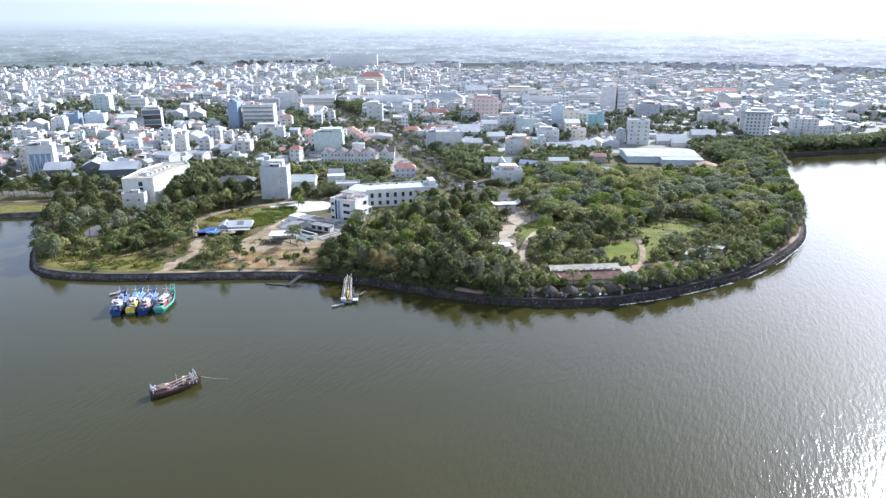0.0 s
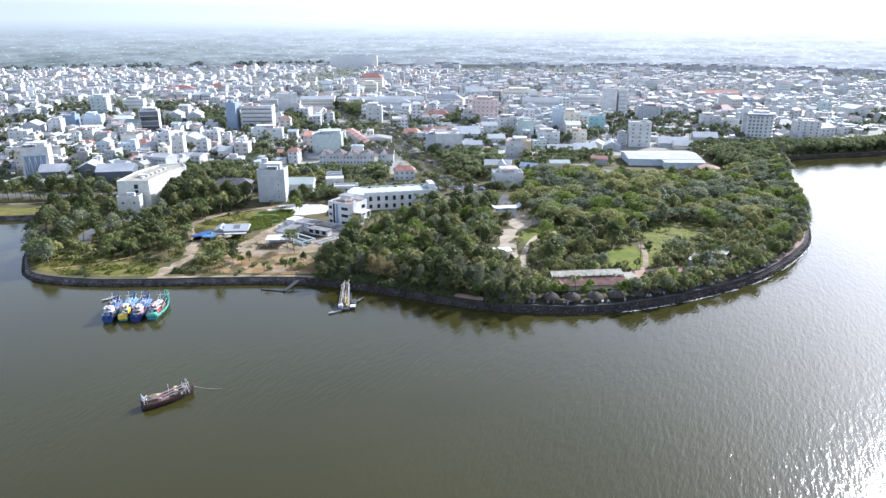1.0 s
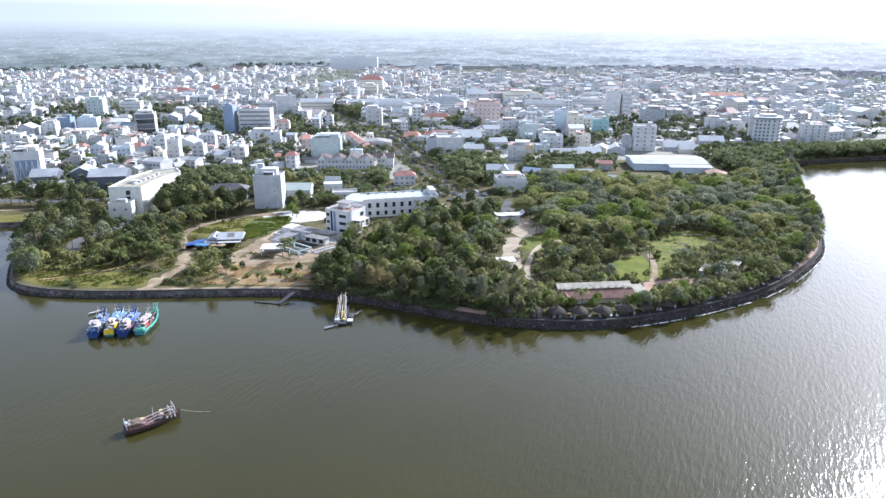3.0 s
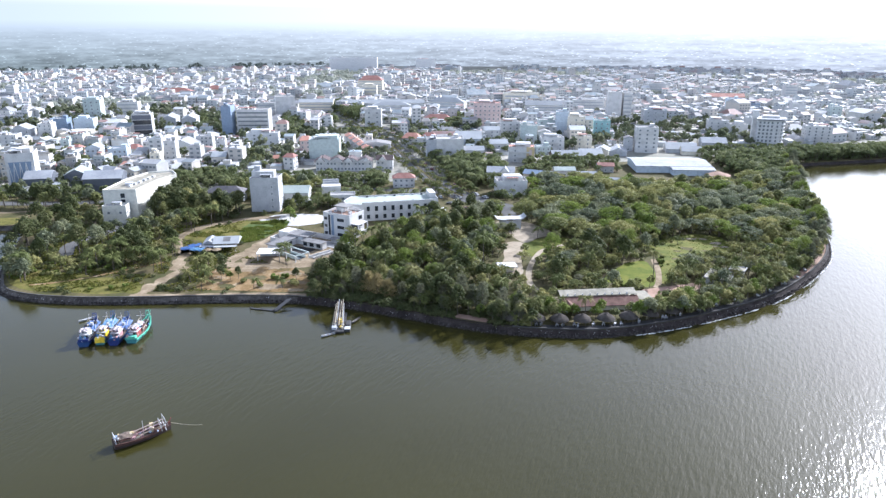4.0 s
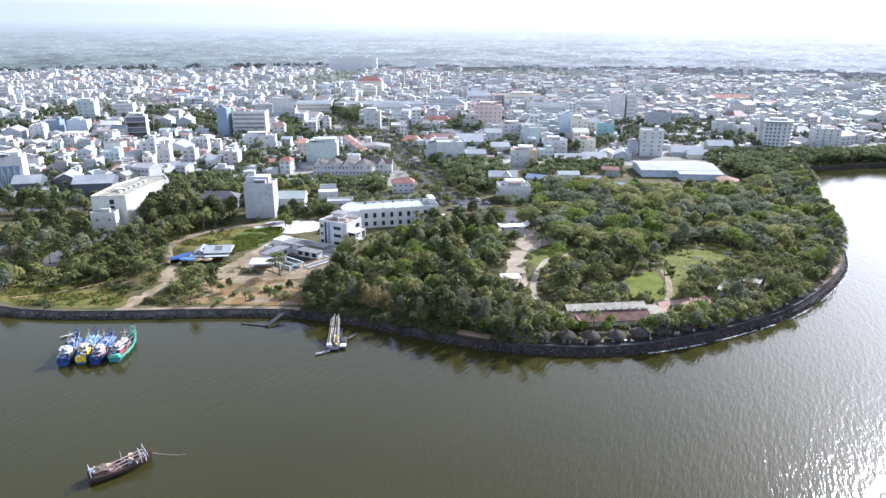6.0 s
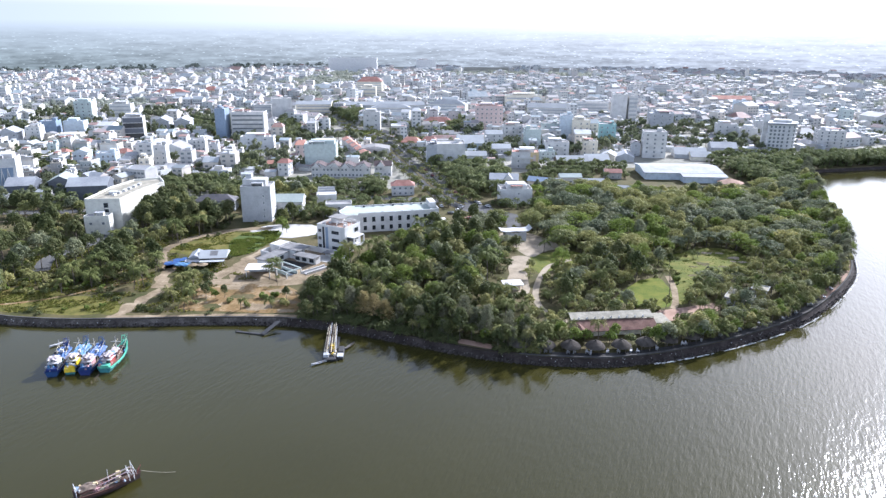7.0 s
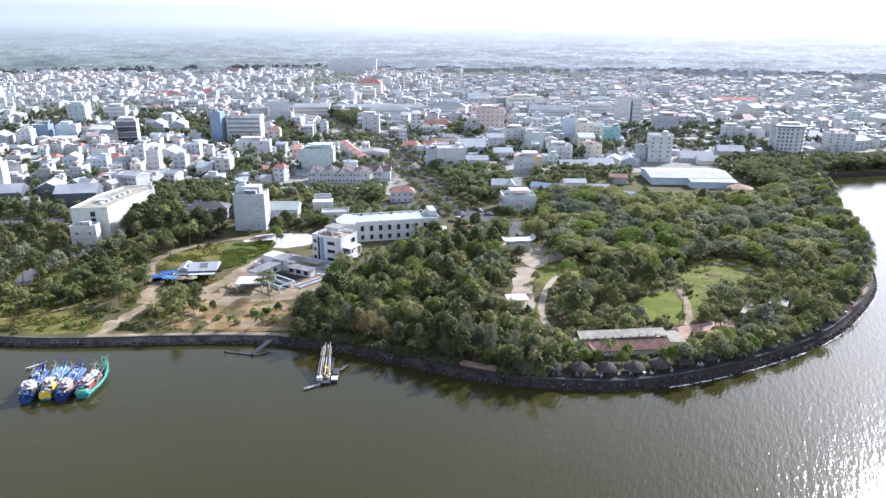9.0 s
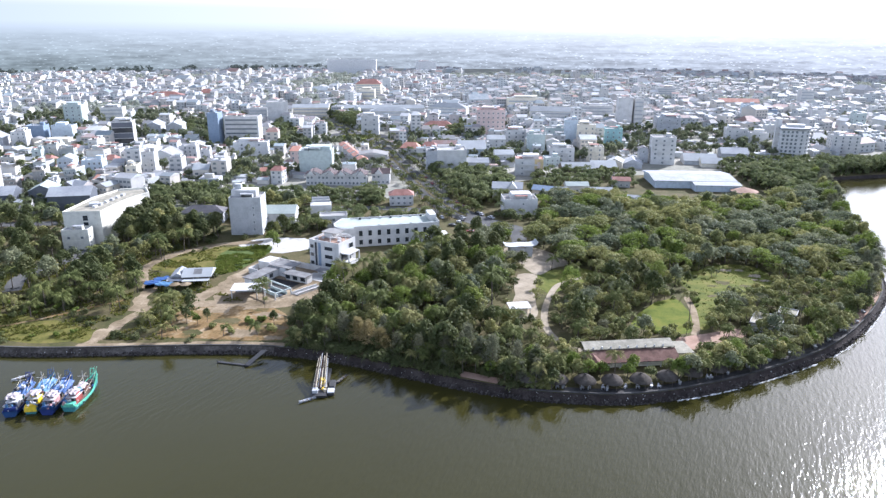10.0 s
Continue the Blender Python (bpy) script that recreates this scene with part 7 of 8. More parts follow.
mass("belt_undergrowth", "low bushes beneath the street trees", [(x + rng.uniform(-3, 3), y + rng.uniform(-3, 3), rng.uniform(1.0, 1.9), rng.randrange(2)) for x, y, q, k in belt], [shrub(91, 1.9, 22), shrub(92, 1.5, 22)], [BARK, STREETLEAF], "undergrowth")
mass("tree_belt", "green street trees and belts along the river", belt, [broad_tree(74, 8.5, 4.2, .8, 16, 20, .72), broad_tree(75, 8.0, 6.0, .5, 18, 20, .75), TREE_MESH["palm"][0]], [BARK, STREETLEAF], "trees")
avenue = []
for i in range(14, len(STREET) - 8):
    for q in (0, .5):
        p, s = STREET[i], STREET[i + 1]
        for off in (0, -9.5, 9.5, -12, 12):
            if rng.random() < .75:
                t = Vector((s[0] - p[0], s[1] - p[1])).normalized()
                avenue.append((p[0] + (s[0] - p[0]) * q - t.y * off, p[1] + (s[1] - p[1]) * q + t.x * off, rng.uniform(.5, .8), rng.randrange(2)))
mass("avenue_palms", "rows of palms along the avenue", avenue, TREE_MESH["palm"][:2], [BARK, PALMLEAF], "trees")

# undergrowth: bushes and low palms under the trees
fill([(-170, 436), (-128, 440), (-120, 470), (-150, 500), (-176, 480)], 7, .85)
low, kinds = [], [shrub(81, 1.9, 34), shrub(82, 1.4, 30), palm_tree(83, 1.2, 13, 3.0)]
OPEN = [LAWN_A, LAWN_B, LAWN_C, PLAZA, COURT, PINK_COURT, GRASS_N, WEED_N, SOIL, YARD, YARD_B]
for i in range(9000):
    x, y = rng.uniform(-225, 245), rng.uniform(250, 440)
    wood = inside(PARK, x, y)
    west = x < -64 and inside(LAND_TOP[5:70] + [(-60, 440), (-235, 440)], x, y)
    rim = near_line(INNER[64:140], x, y, 4.0)
    if not (wood or west or rim) or any(inside(c, x, y) for c in OPEN) or (inside(GRASS_W, x, y) and rng.random() < .9):
        continue
    if any(near_line(t, x, y, w) for t, w in ((TRACK_A, 4), (TRACK_B, 4.6), (TRACK_C, 3.2), (TRACK_D, 1.8), (LANE_W, 4.5), (PATH_A, 2.4), (PATH_B, 2), (STREET, 12), (cap_line, 2.6))):
        continue
    if any((x - a) ** 2 + (y - b) ** 2 < (q * .75) ** 2 for a, b, q in TAKEN) or (42 < x < 84 and y < 280) or (18 < x < 90 and y < 262):
        continue
    if rng.random() < (.30 if rim else .14 if wood else .34 if noise.noise((x * .05, y * .05, 2)) > -.05 else .10):
        low.append((x, y, rng.uniform(.6, 1.25), rng.choice((0, 0, 1, 2, 2))))
for j in range(61, 83):
    for k in range(9):
        d = 3.0 + 7.5 * rng.random()
        p, q = offset(POINT, d)[j], offset(POINT, d)[j + 1]
        t = rng.random()
        x, y = p[0] + (q[0] - p[0]) * t, p[1] + (q[1] - p[1]) * t
        if not (2 < x < 15 and d < 8):
            low.append((x, y, rng.uniform(.6, 1.3), rng.choice((0, 1, 2, 2, 2))))
for j in range(61, 80):
    for k in range(4):
        p, q, t = offset(POINT, rng.uniform(1.7, 3.4))[j], offset(POINT, 2.4)[j + 1], rng.random()
        x, y = p[0] + (q[0] - p[0]) * t, p[1] + (q[1] - p[1]) * t
        if not 3 < x < 15:
            low.append((x, y, rng.uniform(.35, .85), rng.choice((0, 1, 1, 2))))
mass("undergrowth", "bushes and low palms above the river wall, darkened for shade", [q for q in low if -64 < q[0] < 22 and q[1] < 296], kinds, [BARK, DEEPLEAF], "undergrowth")
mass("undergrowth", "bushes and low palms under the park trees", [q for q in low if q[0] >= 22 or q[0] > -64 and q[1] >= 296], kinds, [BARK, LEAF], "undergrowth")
mass("undergrowth", "bushes and low palms on the western plot, darkened for shade", [q for q in low if q[0] <= -64], kinds, [BARK, DEEPLEAF], "undergrowth")

# rough grass and weeds
def tufts(name, label, poly, n, size, mat, seed):
    r, s = random.Random(seed), Solid()
    xs, ys = [q[0] for q in poly], [q[1] for q in poly]
    while n > 0:
        x, y = r.uniform(min(xs), max(xs)), r.uniform(min(ys), max(ys))
        n -= 1
        if not inside(poly, x, y) or (poly is not SOIL and inside(SOIL, x, y)) or noise.noise((x * .12, y * .12, 5.0)) < -.12 or any(near_line(t, x, y, w) for t, w in ((TRACK_A, 3.4), (TRACK_B, 4.2), (TRACK_C, 2.7), (TRACK_D, 1.2), (LANE_W, 3.6), (PATH_B, 1.4), (PATH_A, 1.8))):
            continue
        for _ in range(4):
            a, q = r.uniform(0, 6.283), size * r.uniform(.6, 1.5)
            d = Vector((math.cos(a), math.sin(a), 0)) * q * .55
            o = Vector((x + r.uniform(-.3, .3), y + r.uniform(-.3, .3), G))
            s.add([o - d, o + d, o + d * .6 + Vector((d.y, -d.x, q)), o - d * .6 + Vector((d.y, -d.x, q * .8))], [(0, 1, 2, 3)])
    setting(name, s, mat, label, "grass", kind="stuff")


TUFT = material("grass_blades", ((0.085, 0.105, 0.022), (0.14, 0.145, 0.034), (0.21, 0.185, 0.065)), 0.12, 1.2, 0.9, leaf=0.5, bump=0)
GREENTUFT = material("weed_blades", ((0.0825, 0.1125, 0.0225), (0.12, 0.15, 0.03), (0.165, 0.1725, 0.045)), 0.12, 1.2, 0.9, leaf=0.5, bump=0)
tufts("rough_grass", "knee-high yellow-green grass on the point", [(-215, 330), (-196, 298), (-170, 280), (-128, 280), (-64, 285), (-60, 300), (-100, 330), (-140, 400), (-200, 380)], 22000, .42, TUFT, 1)
tufts("weeds", "rank green weeds on the cleared plot", WEED_N, 2600, .55, GREENTUFT, 2)
tufts("weeds", "dry weeds behind the open shed", GRASS_N, 1200, .45, TUFT, 3)
tufts("park_grass", "uneven park grass with taller clumps", LAWN_B, 900, .22, GREENTUFT, 4)

# ---- boats ----
def hull_rings(length, beam, low, high, n=13):
    """Cross-sections from stern to bow: broad transom, raised pointed stem."""
    rings = []
    for i in range(n):
        t = i / (n - 1)
        half = beam / 2 * (0.80 + 0.20 * math.sin(math.pi * min(1, t * 1.4))) * (1 - max(0, t - .55) ** 1.8 / .45 ** 1.8 * .97)
        top = low + (high - low) * max(0, (t - .35) / .65) ** 2 + .25 * (1 - t) ** 3
        y = -length / 2 + length * t
        rake = max(0, t - .8) * length * .12
        rings.append([(-half, y + rake, top), (-half * .92, y + rake * .6, top * .5), (-half * .62, y, -.45), (half * .62, y, -.45), (half * .92, y + rake * .6, top * .5), (half, y + rake, top)])
    return rings


def hull_part(ob, length, beam, low, high, paint_mat, trim):
    rings = hull_rings(length, beam, low, high)
    part("hull", Solid().loft(rings).add(rings[0], [(0, 1, 2, 3, 4, 5)]), paint_mat, ob, smooth=False)
    edge = [(r[0][0], r[0][1], r[0][2]) for r in rings] + [(r[5][0], r[5][1], r[5][2]) for r in rings[::-1]]
    rail = [[(x * (1 + q), y, z + h) for q, h in ((-.05, -.1), (.05, -.1), (.05, .1), (-.05, .1))] for x, y, z in edge]
    part("gunwale", Solid().loft(rail + rail[:1], closed=True), trim, ob)
    part("deck", Solid().loft([[(r[0][0] * .96, r[0][1], min(r[0][2] - .35, low + .2)), (r[5][0] * .96, r[5][1], min(r[5][2] - .35, low + .2))] for r in rings[:-1]]), TIMBER, ob)
    for i in (0, 5):
        sg = -1 if i == 0 else 1
        part("rubbing_strake", Solid().loft([[(r[i][0] + sg * .12, r[i][1], r[i][2] * .86), (r[i][0] + sg * .12, r[i][1], r[i][2] * .72), (r[i][0] - sg * .1, r[i][1], r[i][2] * .72)] for r in rings]), trim, ob)


PATCHED = material("patched_pale_sheet", ((0.025, 0.025, 0.04), (0.22, 0.13, 0.13), (0.40, 0.38, 0.385), (0.27, 0.22, 0.22), (0.36, 0.33, 0.34), (0.13, 0.03, 0.03)), 1.3, 3.6, 0.75, bump=.3)
FOLDED = material("folded_blue_tarpaulin", ((0.008, 0.018, 0.07), (0.018, 0.055, 0.17), (0.035, 0.10, 0.25), (0.09, 0.19, 0.32)), 0.9, 2.6, 0.6, bump=.4)
PALEFOLD = material("folded_pale_blue_tarpaulin", ((0.02, 0.07, 0.15), (0.055, 0.15, 0.28), (0.11, 0.23, 0.36)), 0.9, 2.6, 0.6, bump=.4)


def crumpled(q, x0, x1, y0, y1, z, sag, rough, nx=9, ny=12):
    """A thrown-over sheet: folds along its length, sides hanging down."""
    k = q.uniform(0, 9)
    rows = []
    for j in range(ny):
        v = j / (ny - 1)
        row = []
        for i in range(nx):
            u = 2 * i / (nx - 1) - 1
            fold = rough * (math.sin(u * 7 + k) * .5 + noise.noise((u * 2.2, v * 3.5, k)) * 1.4)
            row.append((x0 + (x1 - x0) * (u + 1) / 2 + .12 * math.sin(v * 9 + k), y0 + (y1 - y0) * v + .15 * math.sin(u * 5 + k), z - sag * abs(u) ** 2.4 + fold + .25 * math.sin(v * 3.1)))
        rows.append(row)
    return Solid().loft(rows)


def deck_gear(ob, q, n, half, y0, y1, z, mats):
    """Loose gear: crates, coiled rope, planks and jerrycans."""
    for i in range(n):
        x, y, m = q.uniform(-half, half), q.uniform(y0, y1), mats[i % len(mats)]
        kind = i % 4
        if kind == 0:
            part("crate", Solid().box(x, y, z, q.uniform(.5, 1.0), q.uniform(.4, .8), q.uniform(.3, .7), q.uniform(0, 90), taper=.94), m, ob)
        elif kind == 1:
            part("rope_coil", Solid().tube((x, y, z), (x, y, z + .25), q.uniform(.3, .55), q.uniform(.2, .4), 9), m, ob)
        elif kind == 2:
            a = q.uniform(-.5, .5)
            part("plank", Solid().tube((x - 1.3 * math.sin(a), y - 1.3, z + .15), (x + 1.3 * math.sin(a), y + 1.3, z + q.uniform(.2, .8)), .09, .07, 5), m, ob)
        else:
            part("jerrycan", Solid().box(x, y, z, .35, .5, .6, q.uniform(0, 90), taper=.8), m, ob)


def fishing_boat(x, y, turn, hull, trim, cabin, tarp, label, seed, length=18.5, open_deck=False, beam=4.7):
    rng = random.Random(seed)
    ob = thing("fishing_boat", label, "boat", pose(x, y, 0, 0, 0, turn), "moored fishing boats")
    hull_part(ob, length, beam, 1.6, 3.9, hull, trim)
    cb = part("cabin", Solid().box(0, -4.9, 1.6, 2.9, 3.8, 1.9).box(0, -4.7, 3.5, 2.0, 2.2, 1.2), cabin, ob)
    part("cabin_roof", Solid().box(0, -4.9, 3.5, 3.3, 4.3, .14).box(0, -4.7, 4.7, 2.4, 2.6, .14), BOATWHITE, cb)
    for u in (-1.1, 0, 1.1):
        part("window", Solid().box(u * .8, -6.84, 2.1, .7, .06, 1.15), GLASS, cb)
    for u in (-.7, .7):
        part("window", Solid().box(u * .7, -5.84, 3.8, .6, .06, .6), GLASS, cb)
    part("stern_box", Solid().box(0, -8.0, 1.5, 3.2, 1.6, 1.1), BOATYELLOW if seed == 2 else trim, ob)
    if seed == 2:
        part("stern_panel", Solid().box(0, -9.3, .75, 3.5, .14, 1.5, taper=.9), BOATYELLOW, ob, "yellow painted stern board")
    part("barrel", Solid().tube((-1.0, -8.0, 2.6), (-1.0, -8.0, 3.5), .4, n=10), LIGHTTARP, ob)
    part("canopy_sheet", crumpled(rng, -1.7, 1.7, -7.2, -3.6, 5.0, .5, .34), PATCHED, ob, "crumpled faded sheet over the wheelhouse")
    deck_gear(ob, rng, 12, 1.9, -8.6, 5.0, 1.9, (BLACK, BOATWHITE, RUBBER, TARP, GREY, BOATPINK, POLE, LIGHTTARP))
    if not open_deck:
        part("tarpaulin", crumpled(rng, -2.3, .5, -2.8, 5.4, 3.7, .9, .3), FOLDED if tarp is TARP else PALEFOLD, ob, "crumpled tarpaulin over the deck")
        part("tarpaulin", crumpled(rng, -.3, 2.3, -2.2, 6.0, 3.5, .9, .3), PALEFOLD if seed == 2 else FOLDED, ob, "second crumpled tarpaulin over the deck")
        part("ridge_pole", Solid().tube((0, -2, 3.3), (0, 6.2, 3.6), .07), POLE, ob)
    else:
        part("net_heap", Solid().loft([[(-1.4 + .7 * i, -.5 + .8 * j, 1.9 + .6 * math.sin(i * .78) * math.sin(j * .6) + .15 * math.sin(j * 4 + i)) for i in range(5)] for j in range(6)]), OLDWOOD, ob, "brown heap of nets", smooth=True)
        part("awning", crumpled(rng, -2.3, .4, -1.6, 2.8, 3.6, .7, .25), PATCHED, ob, "pale patched awning")
    part("mast", Solid().tube((0, 1.2, 1.7), (0, 1.2, 8.2), .12, .06).tube((-1.6, 1.2, 6.4), (1.6, 1.2, 6.4), .06), BOATWHITE, ob)
    part("bow_frame", Solid().tube((-.9, 6.4, 2.6), (-.5, 6.9, 6.0), .1).tube((.9, 6.4, 2.6), (.5, 6.9, 6.0), .1).tube((-.6, 6.9, 6.0), (.6, 6.9, 6.0), .12).tube((-.75, 6.6, 4.4), (.75, 6.6, 4.4), .08), trim, ob)
    for sg in (-1, 1):
        part("boom", Solid().tube((sg * 1.9, -2.5, 2.6), (sg * 1.5, 6.0, 5.2), .08, .05), POLE, ob)
    for i in range(5):
        part("drum", Solid().box(rng.uniform(-1.6, 1.6), rng.uniform(-6.5, 4.5), 1.9 if i < 3 else 3.9, .8, .8, .9), (BOATWHITE, LIGHTTARP, GREY, TEAL, BLACK)[(i + seed) % 5], ob)
    for i in range(3):
        tyre = Solid()
        yy = -5 + i * 3.6
        for a in range(8):
            tyre.tube((2.6, yy + .38 * math.cos(a * .785), .95 + .38 * math.sin(a * .785)), (2.6, yy + .38 * math.cos(a * .785 + .785), .95 + .38 * math.sin(a * .785 + .785)), .12, n=4)
        part("tyre_fender", tyre, RUBBER, ob)
    for i in range(6):
        part("gear", Solid().box(rng.uniform(-1.7, 1.7), rng.uniform(-6.5, 6.0), 1.8 if i < 4 else 3.65, rng.uniform(.5, 1.3), rng.uniform(.5, 1.6), rng.uniform(.3, 1.0), rng.uniform(0, 80), taper=.8), (BLACK, OLDWOOD, TARP, RUBBER, BOATWHITE, POLE)[(i + seed) % 6], ob)
    for i in range(9):
        part("fish_box", Solid().box(rng.uniform(-1.7, 1.7), rng.uniform(-8.6, -6.9), 1.75 + .5 * (i % 3), rng.uniform(.5, 1.1), rng.uniform(.4, .9), .45, rng.uniform(-30, 30), taper=.9), (BOATWHITE, BOATPINK, PALEGREY, LIGHTTARP, BOATWHITE)[(i + seed) % 5], ob)
    part("wheelhouse_door", Solid().box(.55, -6.86, 1.7, .8, .06, 1.6), BLACK, ob)
    for sg in (-1, 1):
        part("awning_post", Solid().tube((sg * 1.9, -2.6, 1.7), (sg * 1.9, -2.6, 3.6), .06), BOATWHITE, ob)
        part("bow_pole", Solid().tube((sg * .5, 5.5, 2.4), (sg * .35, 9.2, 5.6), .07, .04), trim, ob)
    part("lamp_rail", Solid().tube((-1.9, -2.6, 3.6), (1.9, -2.6, 3.6), .07), BOATWHITE, ob)
    stay = Solid()
    for a, b in (((0, 1.2, 8), (0, 8.0, 4)), ((0, 1.2, 8), (0, -6, 5.4)), ((0, 1.2, 7.5), (-2.2, 0, 1.9)), ((0, 1.2, 7.5), (2.2, 0, 1.9))):
        stay.tube(a, b, .025, n=3)
    part("rigging", stay, RUBBER, ob)
    return ob


fishing_boat(-130.2, 243.6, 12, HULLBLUE, COBALT, BOATWHITE, TARP, "blue fishing boat with a blue tarpaulin and white wheelhouse", 1)
fishing_boat(-124.8, 245.6, 9, TEAL, HULLBLUE, BOATYELLOW, LIGHTTARP, "turquoise fishing boat with a yellow stern and pale blue tarpaulin", 2)
fishing_boat(-119.4, 245.1, 7, COBALT, HULLBLUE, BOATPINK, TARP, "dark blue fishing boat with a pink-trimmed wheelhouse", 3)
fishing_boat(-113.0, 246.6, 1, TEAL, GREENPAINT, BOATRED, TARP, "turquoise and green fishing boat with an open brown deck", 4, 17.5, True, 5.2)


def canoe(x, y, turn, length, mat, label):
    ob = thing("canoe", label, "boat", pose(x, y, 0, 0, 0, turn), "small canoes")
    rings = []
    for i in range(9):
        t = i / 8
        q = math.sin(math.pi * (0.06 + .88 * t))
        rings.append([(-.65 * q, -length / 2 + length * t, .45 + .35 * (2 * t - 1) ** 2), (0, -length / 2 + length * t, -.2), (.65 * q, -length / 2 + length * t, .45 + .35 * (2 * t - 1) ** 2)])
    part("hull", Solid().loft(rings), mat, ob)
    for i in (2, 4, 6):
        part("thwart", Solid().box(0, -length / 2 + length * i / 8, .35, 1.1, .25, .06), TIMBER, ob)
    return ob


canoe(-138.6, 258, -38, 7, GREY, "small grey canoe moored beside the boats")
canoe(-44.0, 245.6, -56, 5.5, GREY, "pale grey canoe beside the pole barge")
canoe(-35.6, 258.5, -25, 6.5, BLACK, "dark canoe beside the pole barge")

# old wooden boat at anchor
ob = thing("wooden_boat", "old reddish-brown wooden boat with long spars, at anchor", "boat", pose(-83.5, 179.5, 0, 0, 0, -52))
hull_part(ob, 14.8, 4.6, 1.5, 2.2, HULLBROWN, OLDWOOD)
part("cabin", Solid().box(0, -4.0, 1.0, 3.2, 4.2, 1.2), TIMBER, ob)
part("canopy", Solid().box(0, -4.0, 2.2, 3.5, 4.6, .12), OLDWOOD, ob)
for i, u in enumerate((-1.7, -1.2, -.7, -.2, .5, 1.1, 1.6, 1.9)):
    part("spar", Solid().tube((u, -1.5 - (i % 3) * 2.2, 1.9 + .15 * (i % 2)), (u * .8, 5.6 + .2 * (i % 4), 3.3 + .15 * (i % 3)), .1, .07), (GREY, BOATPINK, POLE, OLDWOOD)[i % 4], ob)
for y0, up in ((-7.0, 1.0), (4.8, 1.0), (5.9, 1.25)):
    part("gallows_frame", Solid().tube((-1.7, y0, 1.2), (-1.4, y0, 3.9 * up), .06).tube((1.7, y0, 1.2), (1.4, y0, 3.9 * up), .06).tube((-1.7, y0, 3.7 * up), (1.7, y0, 3.7 * up), .06).tube((-1.6, y0, 2.6), (1.6, y0, 2.6), .05).tube((-1.5, y0, 2.6), (1.5, y0, 3.7 * up), .06).tube((1.5, y0, 1.3), (-1.5, y0, 2.6), .06).tube((0, y0, 3.7 * up), (.5, y0 + .9, 1.6), .06), PALEGREY, ob)
part("mast", Solid().tube((0, .4, 1.2), (0, .4, 5.4), .09, .05), BOATWHITE, ob)
part("bow_rail", Solid().tube((0, 7.0, 1.9), (0, 7.9, 3.6), .08).tube((-.5, 6.8, 2.0), (0, 7.7, 3.2), .06).tube((.5, 6.8, 2.0), (0, 7.7, 3.2), .06), BOATRED, ob)
for i in range(6):
    part("crate", Solid().box((-1.0, .9, -.4, 1.0, -.9, .3)[i], (-6.2, -5.8, -1.0, -.4, 1.6, 2.4)[i], 1.2, .9, .8, .7), (GREYBLUE, YELLOW, TIMBER, BOATPINK, GREYBLUE, TIMBER)[i], ob)
orng = random.Random(3)
for i in range(26):
    part("deck_gear", Solid().box(orng.uniform(-1.7, 1.7), orng.uniform(-6.8, 3.5), 1.4 + .5 * orng.random(), orng.uniform(.4, 1.3), orng.uniform(.4, 1.5), orng.uniform(.3, 1.1), orng.uniform(0, 90), taper=orng.uniform(.6, .95)), (OLDWOOD, TIMBER, YELLOW, GREYBLUE, BLACK, BOATPINK, POLE)[i % 7], ob)
part("piled_net", Solid().loft([[(-1.5 + .6 * i, -5.5 + .7 * j, 2.0 + orng.uniform(0, .9) * math.sin(.52 * i) * math.sin(.45 * j)) for i in range(6)] for j in range(7)]), TIMBER, ob, "brown heap of nets")
rope = Solid()
pts = [(0.2 * i, 7.8 + i * 1.5, 2.0 * (1 - i / 5) ** 1.6 + .03) for i in range(6)]
for a, c in zip(pts, pts[1:]):
    rope.tube((a[0] * 3, a[1], a[2]), (c[0] * 3, c[1], c[2]), .05, n=4)
part("anchor_rope", rope, POLE, ob)
deck_gear(ob, orng, 10, 1.6, -6.5, -2.0, 2.3, (BLACK, TIMBER, GREY, YELLOW, POLE))
part("old_sheet", crumpled(orng, -1.7, 1.6, -6.3, -2.6, 2.7, .3, .2), TIMBER, ob, "brown sheet over the stern shelter")

# flat barge loaded with long poles
rg = random.Random(8)
ob = thing("pole_barge", "flat dark barge loaded with long pale poles and gear", "boat", pose(-41.6, 256, 0, 0, 0, 4))
part("hull", Solid().box(0, 0, -.3, 4.6, 17, 1.1, taper=1.04), BLACK, ob)
part("deck", Solid().box(0, 0, .8, 4.4, 16.6, .08), BLACK, ob)
part("side_float", Solid().box(3.6, -3.5, -.2, 2.0, 8, 1.1), BLACK, ob)
part("side_deck", Solid().box(3.6, -6.2, .9, 2.1, 2.6, .3), GREY, ob)
part("side_cover", Solid().box(3.6, -2.2, .9, 2.0, 5.0, .6, taper=.8), BLACK, ob)
for i in range(9):
    u = -2.0 + i * .5
    part("pole", Solid().tube((u, -4.5 - (i % 3) * .8, 1.6 + .25 * (i % 3)), (u * .75, 7.2 + (i % 2) * 1.5, 5.4 + .35 * (i % 4)), .14, .09), (POLE, TIMBER, POLE, GREY, OLDWOOD)[i % 5], ob)
part("trestle", Solid().tube((-2, 3, .8), (-1.6, 3, 4.6), .12).tube((2, 3, .8), (1.6, 3, 4.6), .12).tube((-1.8, 3, 4.5), (1.8, 3, 4.5), .12), TIMBER, ob)
part("trestle", Solid().tube((-2, -3, .8), (-2, -3, 2.2), .12).tube((2, -3, .8), (2, -3, 2.2), .12).tube((-2, -3, 2.1), (2, -3, 2.1), .12), TIMBER, ob)
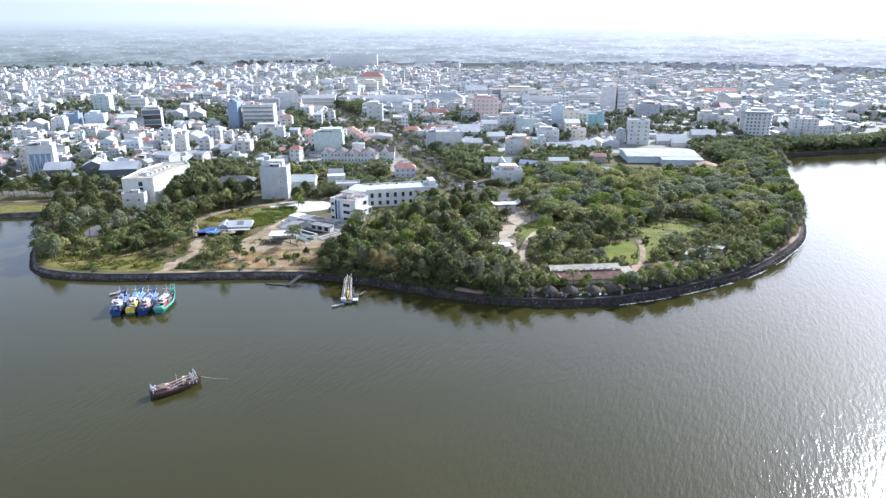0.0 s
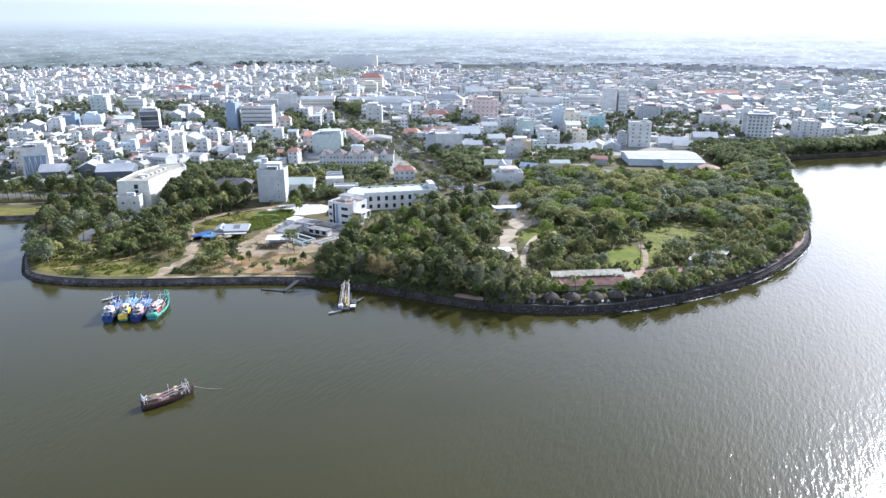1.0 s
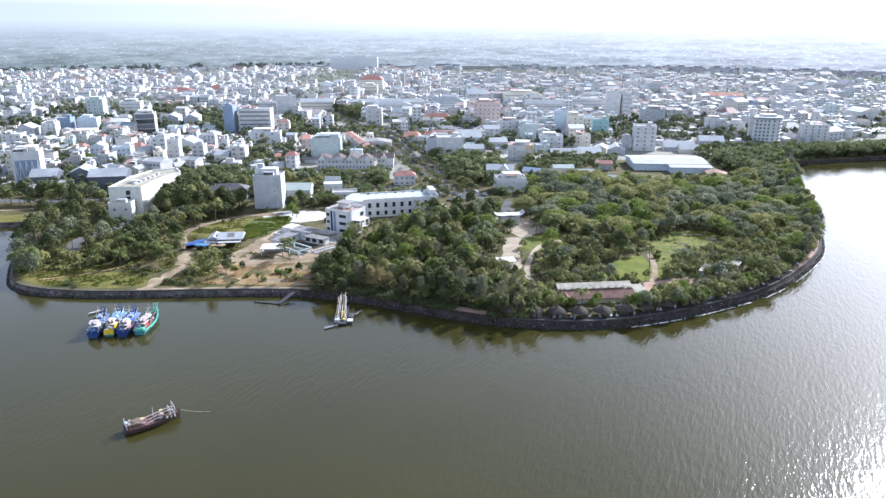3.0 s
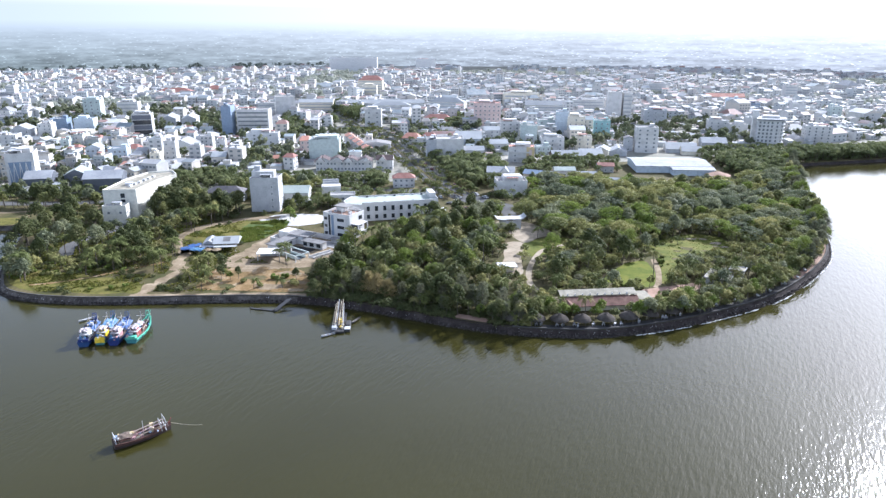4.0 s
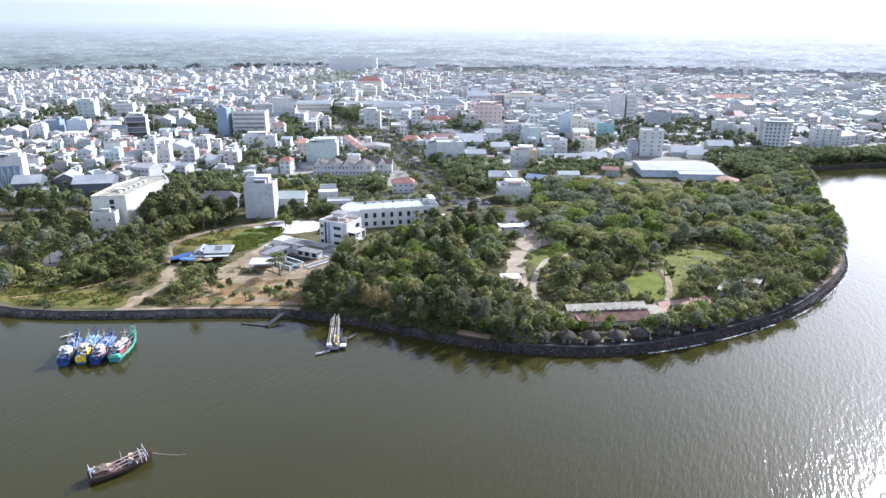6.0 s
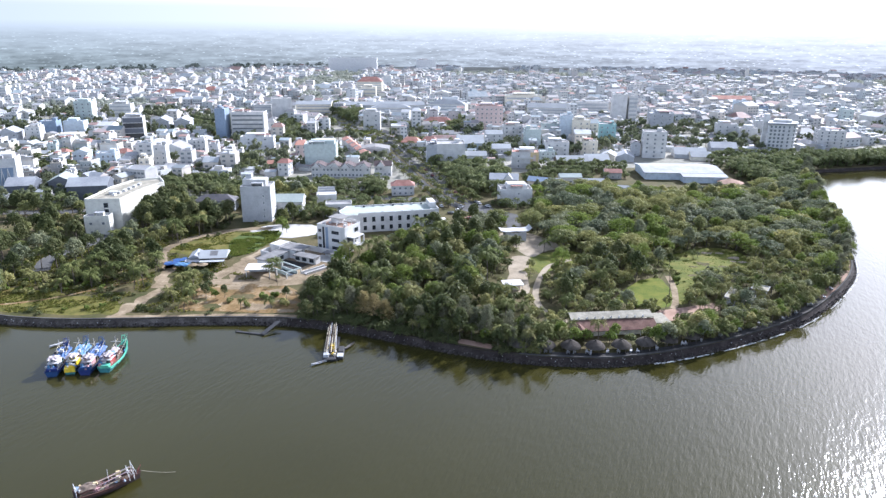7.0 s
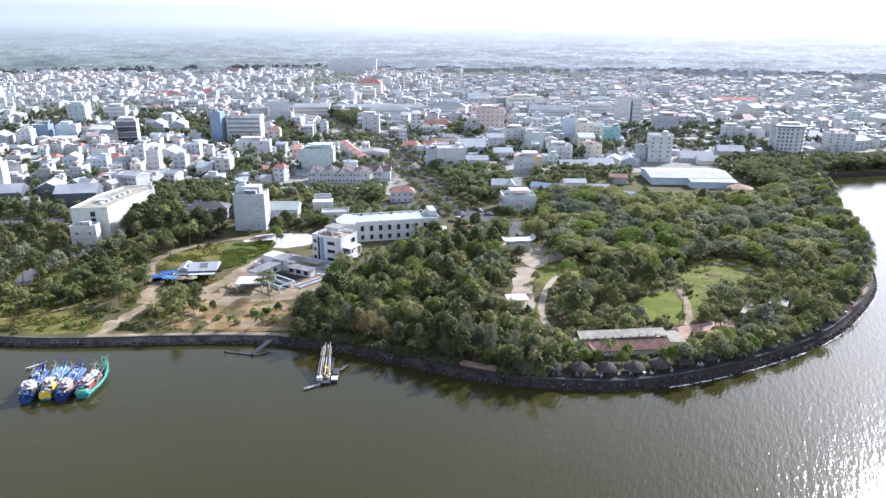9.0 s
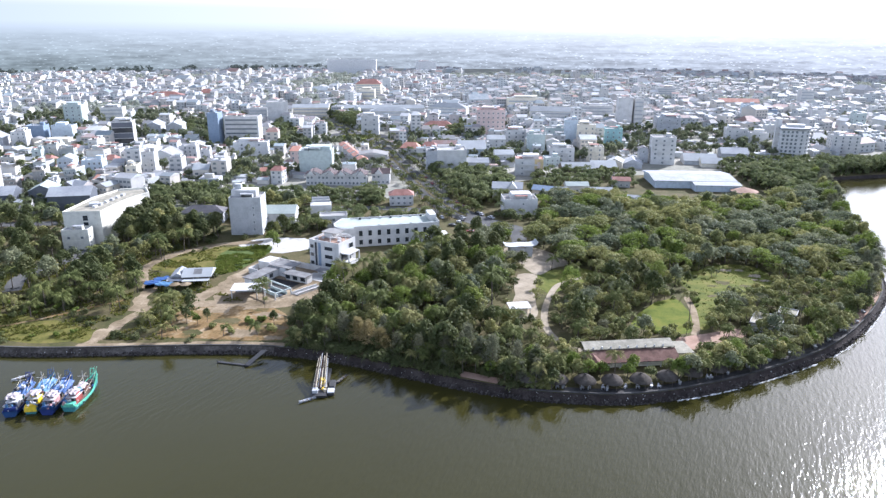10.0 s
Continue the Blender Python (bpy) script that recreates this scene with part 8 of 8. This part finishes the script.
for i in range(10):
    part("gear", Solid().box(rg.uniform(-1.8, 1.8), rg.uniform(-8, 1), .88, rg.uniform(.4, 1.2), rg.uniform(.4, 1.2), rg.uniform(.3, 1.1), rg.uniform(0, 80), taper=.85), (BLACK, POLE, BOATYELLOW, RUBBER, GREY)[i % 5], ob)
part("winch", Solid().box(.6, -1.5, .9, 1.6, 1.8, 1.9).tube((.6, -3, 1.8), (1.8, -3, 1.8), .5, n=10), BOATYELLOW, ob, "yellow winch housing")
deck_gear(ob, rg, 14, 2.0, -8.0, 3.0, .9, (BLACK, POLE, TIMBER, RUBBER, BOATYELLOW, GREY))
part("engine_box", Solid().box(-1.2, -6.5, .9, 1.6, 2.0, 1.0), GREY, ob)

# small landing stage
ob = thing("landing_stage", "low dark floating landing stage with a gangway", "dock", pose(-68, 270.5, 0, 0, 0, -14))
part("float", Solid().box(-5.2, -3.2, -.2, 11, 1.0, .55, 2), BLACK, ob)
part("gangway", Solid().add([(-.9, -3.8, .6), (.9, -3.8, .6), (3.4, 4.5, G + .1), (1.6, 4.5, G + .1), (-.9, -3.8, .4), (.9, -3.8, .4), (3.4, 4.5, G - .1), (1.6, 4.5, G - .1)], [(0, 1, 2, 3), (7, 6, 5, 4), (0, 4, 5, 1), (1, 5, 6, 2), (2, 6, 7, 3), (3, 7, 4, 0)]), BLACK, ob)
for u, q in ((-10.5, -2.4), (-10.5, -4.2), (-5, -4.2), (.2, -4.2)):
    part("pile", Solid().tube((u, q, -1), (u, q, 1.4), .12), BLACK, ob)

# cars at the junction and along the avenue
def car_thing(x, y, turn, mat, label):
    ob = thing("car", label, "car", pose(x, y, G + .1, 0, 0, turn), "cars on the avenue")
    part("body", Solid().box(0, 0, .3, 1.8, 4.4, .6).box(0, 0, .55, 1.74, 4.2, .35, taper=.96), mat, ob)
    part("cabin", Solid().box(0, -.2, .9, 1.6, 2.4, .55, taper=.8), GLASS, ob)
    part("roof", Solid().box(0, -.2, 1.45, 1.3, 1.9, .06), mat, ob)
    for u in (-.82, .82):
        for q in (-1.35, 1.35):
            part("wheel", Solid().tube((u - .1, q, .32), (u + .1, q, .32), .33, n=10), RUBBER, ob)
    return ob


cars = [car_thing(4, 436, 20, BOATWHITE, "white car parked on the avenue"), car_thing(0, 430, 70, BLACK, "black car parked on the avenue"), car_thing(10, 418, 75, BOATRED, "dark red car at the junction"), car_thing(-6, 446, 15, GREY, "silver-grey car parked on the avenue")]
crng = random.Random(4)
for i in range(30):
    j = crng.randrange(8, 44)
    p, q = STREET[j], STREET[j + 1]
    t = Vector((q[0] - p[0], q[1] - p[1])).normalized()
    o = crng.choice((-8.6, -5, 5, 8.6))
    copy_thing(cars[crng.randrange(4)], pose(p[0] - t.y * o, p[1] + t.x * o, G + .1, 0, 0, math.degrees(math.atan2(t.y, t.x)) - 90 + (180 if o > 0 else 0)))

# tables and chairs on the promenade between the huts
tb = thing("cafe_table", "small white cafe table on the promenade", "table", pose(28.2, 250.6, G + .05), "cafe tables")
part("tabletop", Solid().box(0, 0, .7, 1.1, .8, .06), BOATWHITE, tb)
for u in (-.45, .45):
    part("leg", Solid().box(u, 0, 0, .06, .6, .7), STEEL, tb)
ch = thing("cafe_chair", "white plastic chair beside a cafe table", "chair", pose(28.2, 251.5, G + .05), "cafe chairs")
part("seat", Solid().box(0, 0, .42, .55, .55, .06), BOATWHITE, ch)
part("backrest", Solid().box(0, .27, .45, .55, .06, .55), BOATWHITE, ch)
for u in (-.22, .22):
    part("leg", Solid().box(u, 0, 0, .06, .5, .42), BOATWHITE, ch)
tr = random.Random(12)
walk_side = offset(POINT, 4.4)
for j in range(84, 116, 2):
    p = walk_side[j]
    for k in range(2):
        x, y = p[0] + tr.uniform(-2, 2), p[1] + tr.uniform(-.5, .8)
        copy_thing(tb, pose(x, y, G + .05, 0, 0, tr.uniform(0, 90)))
        copy_thing(ch, pose(x + .2, y + 1.0, G + .05, 0, 0, tr.uniform(-40, 40)))
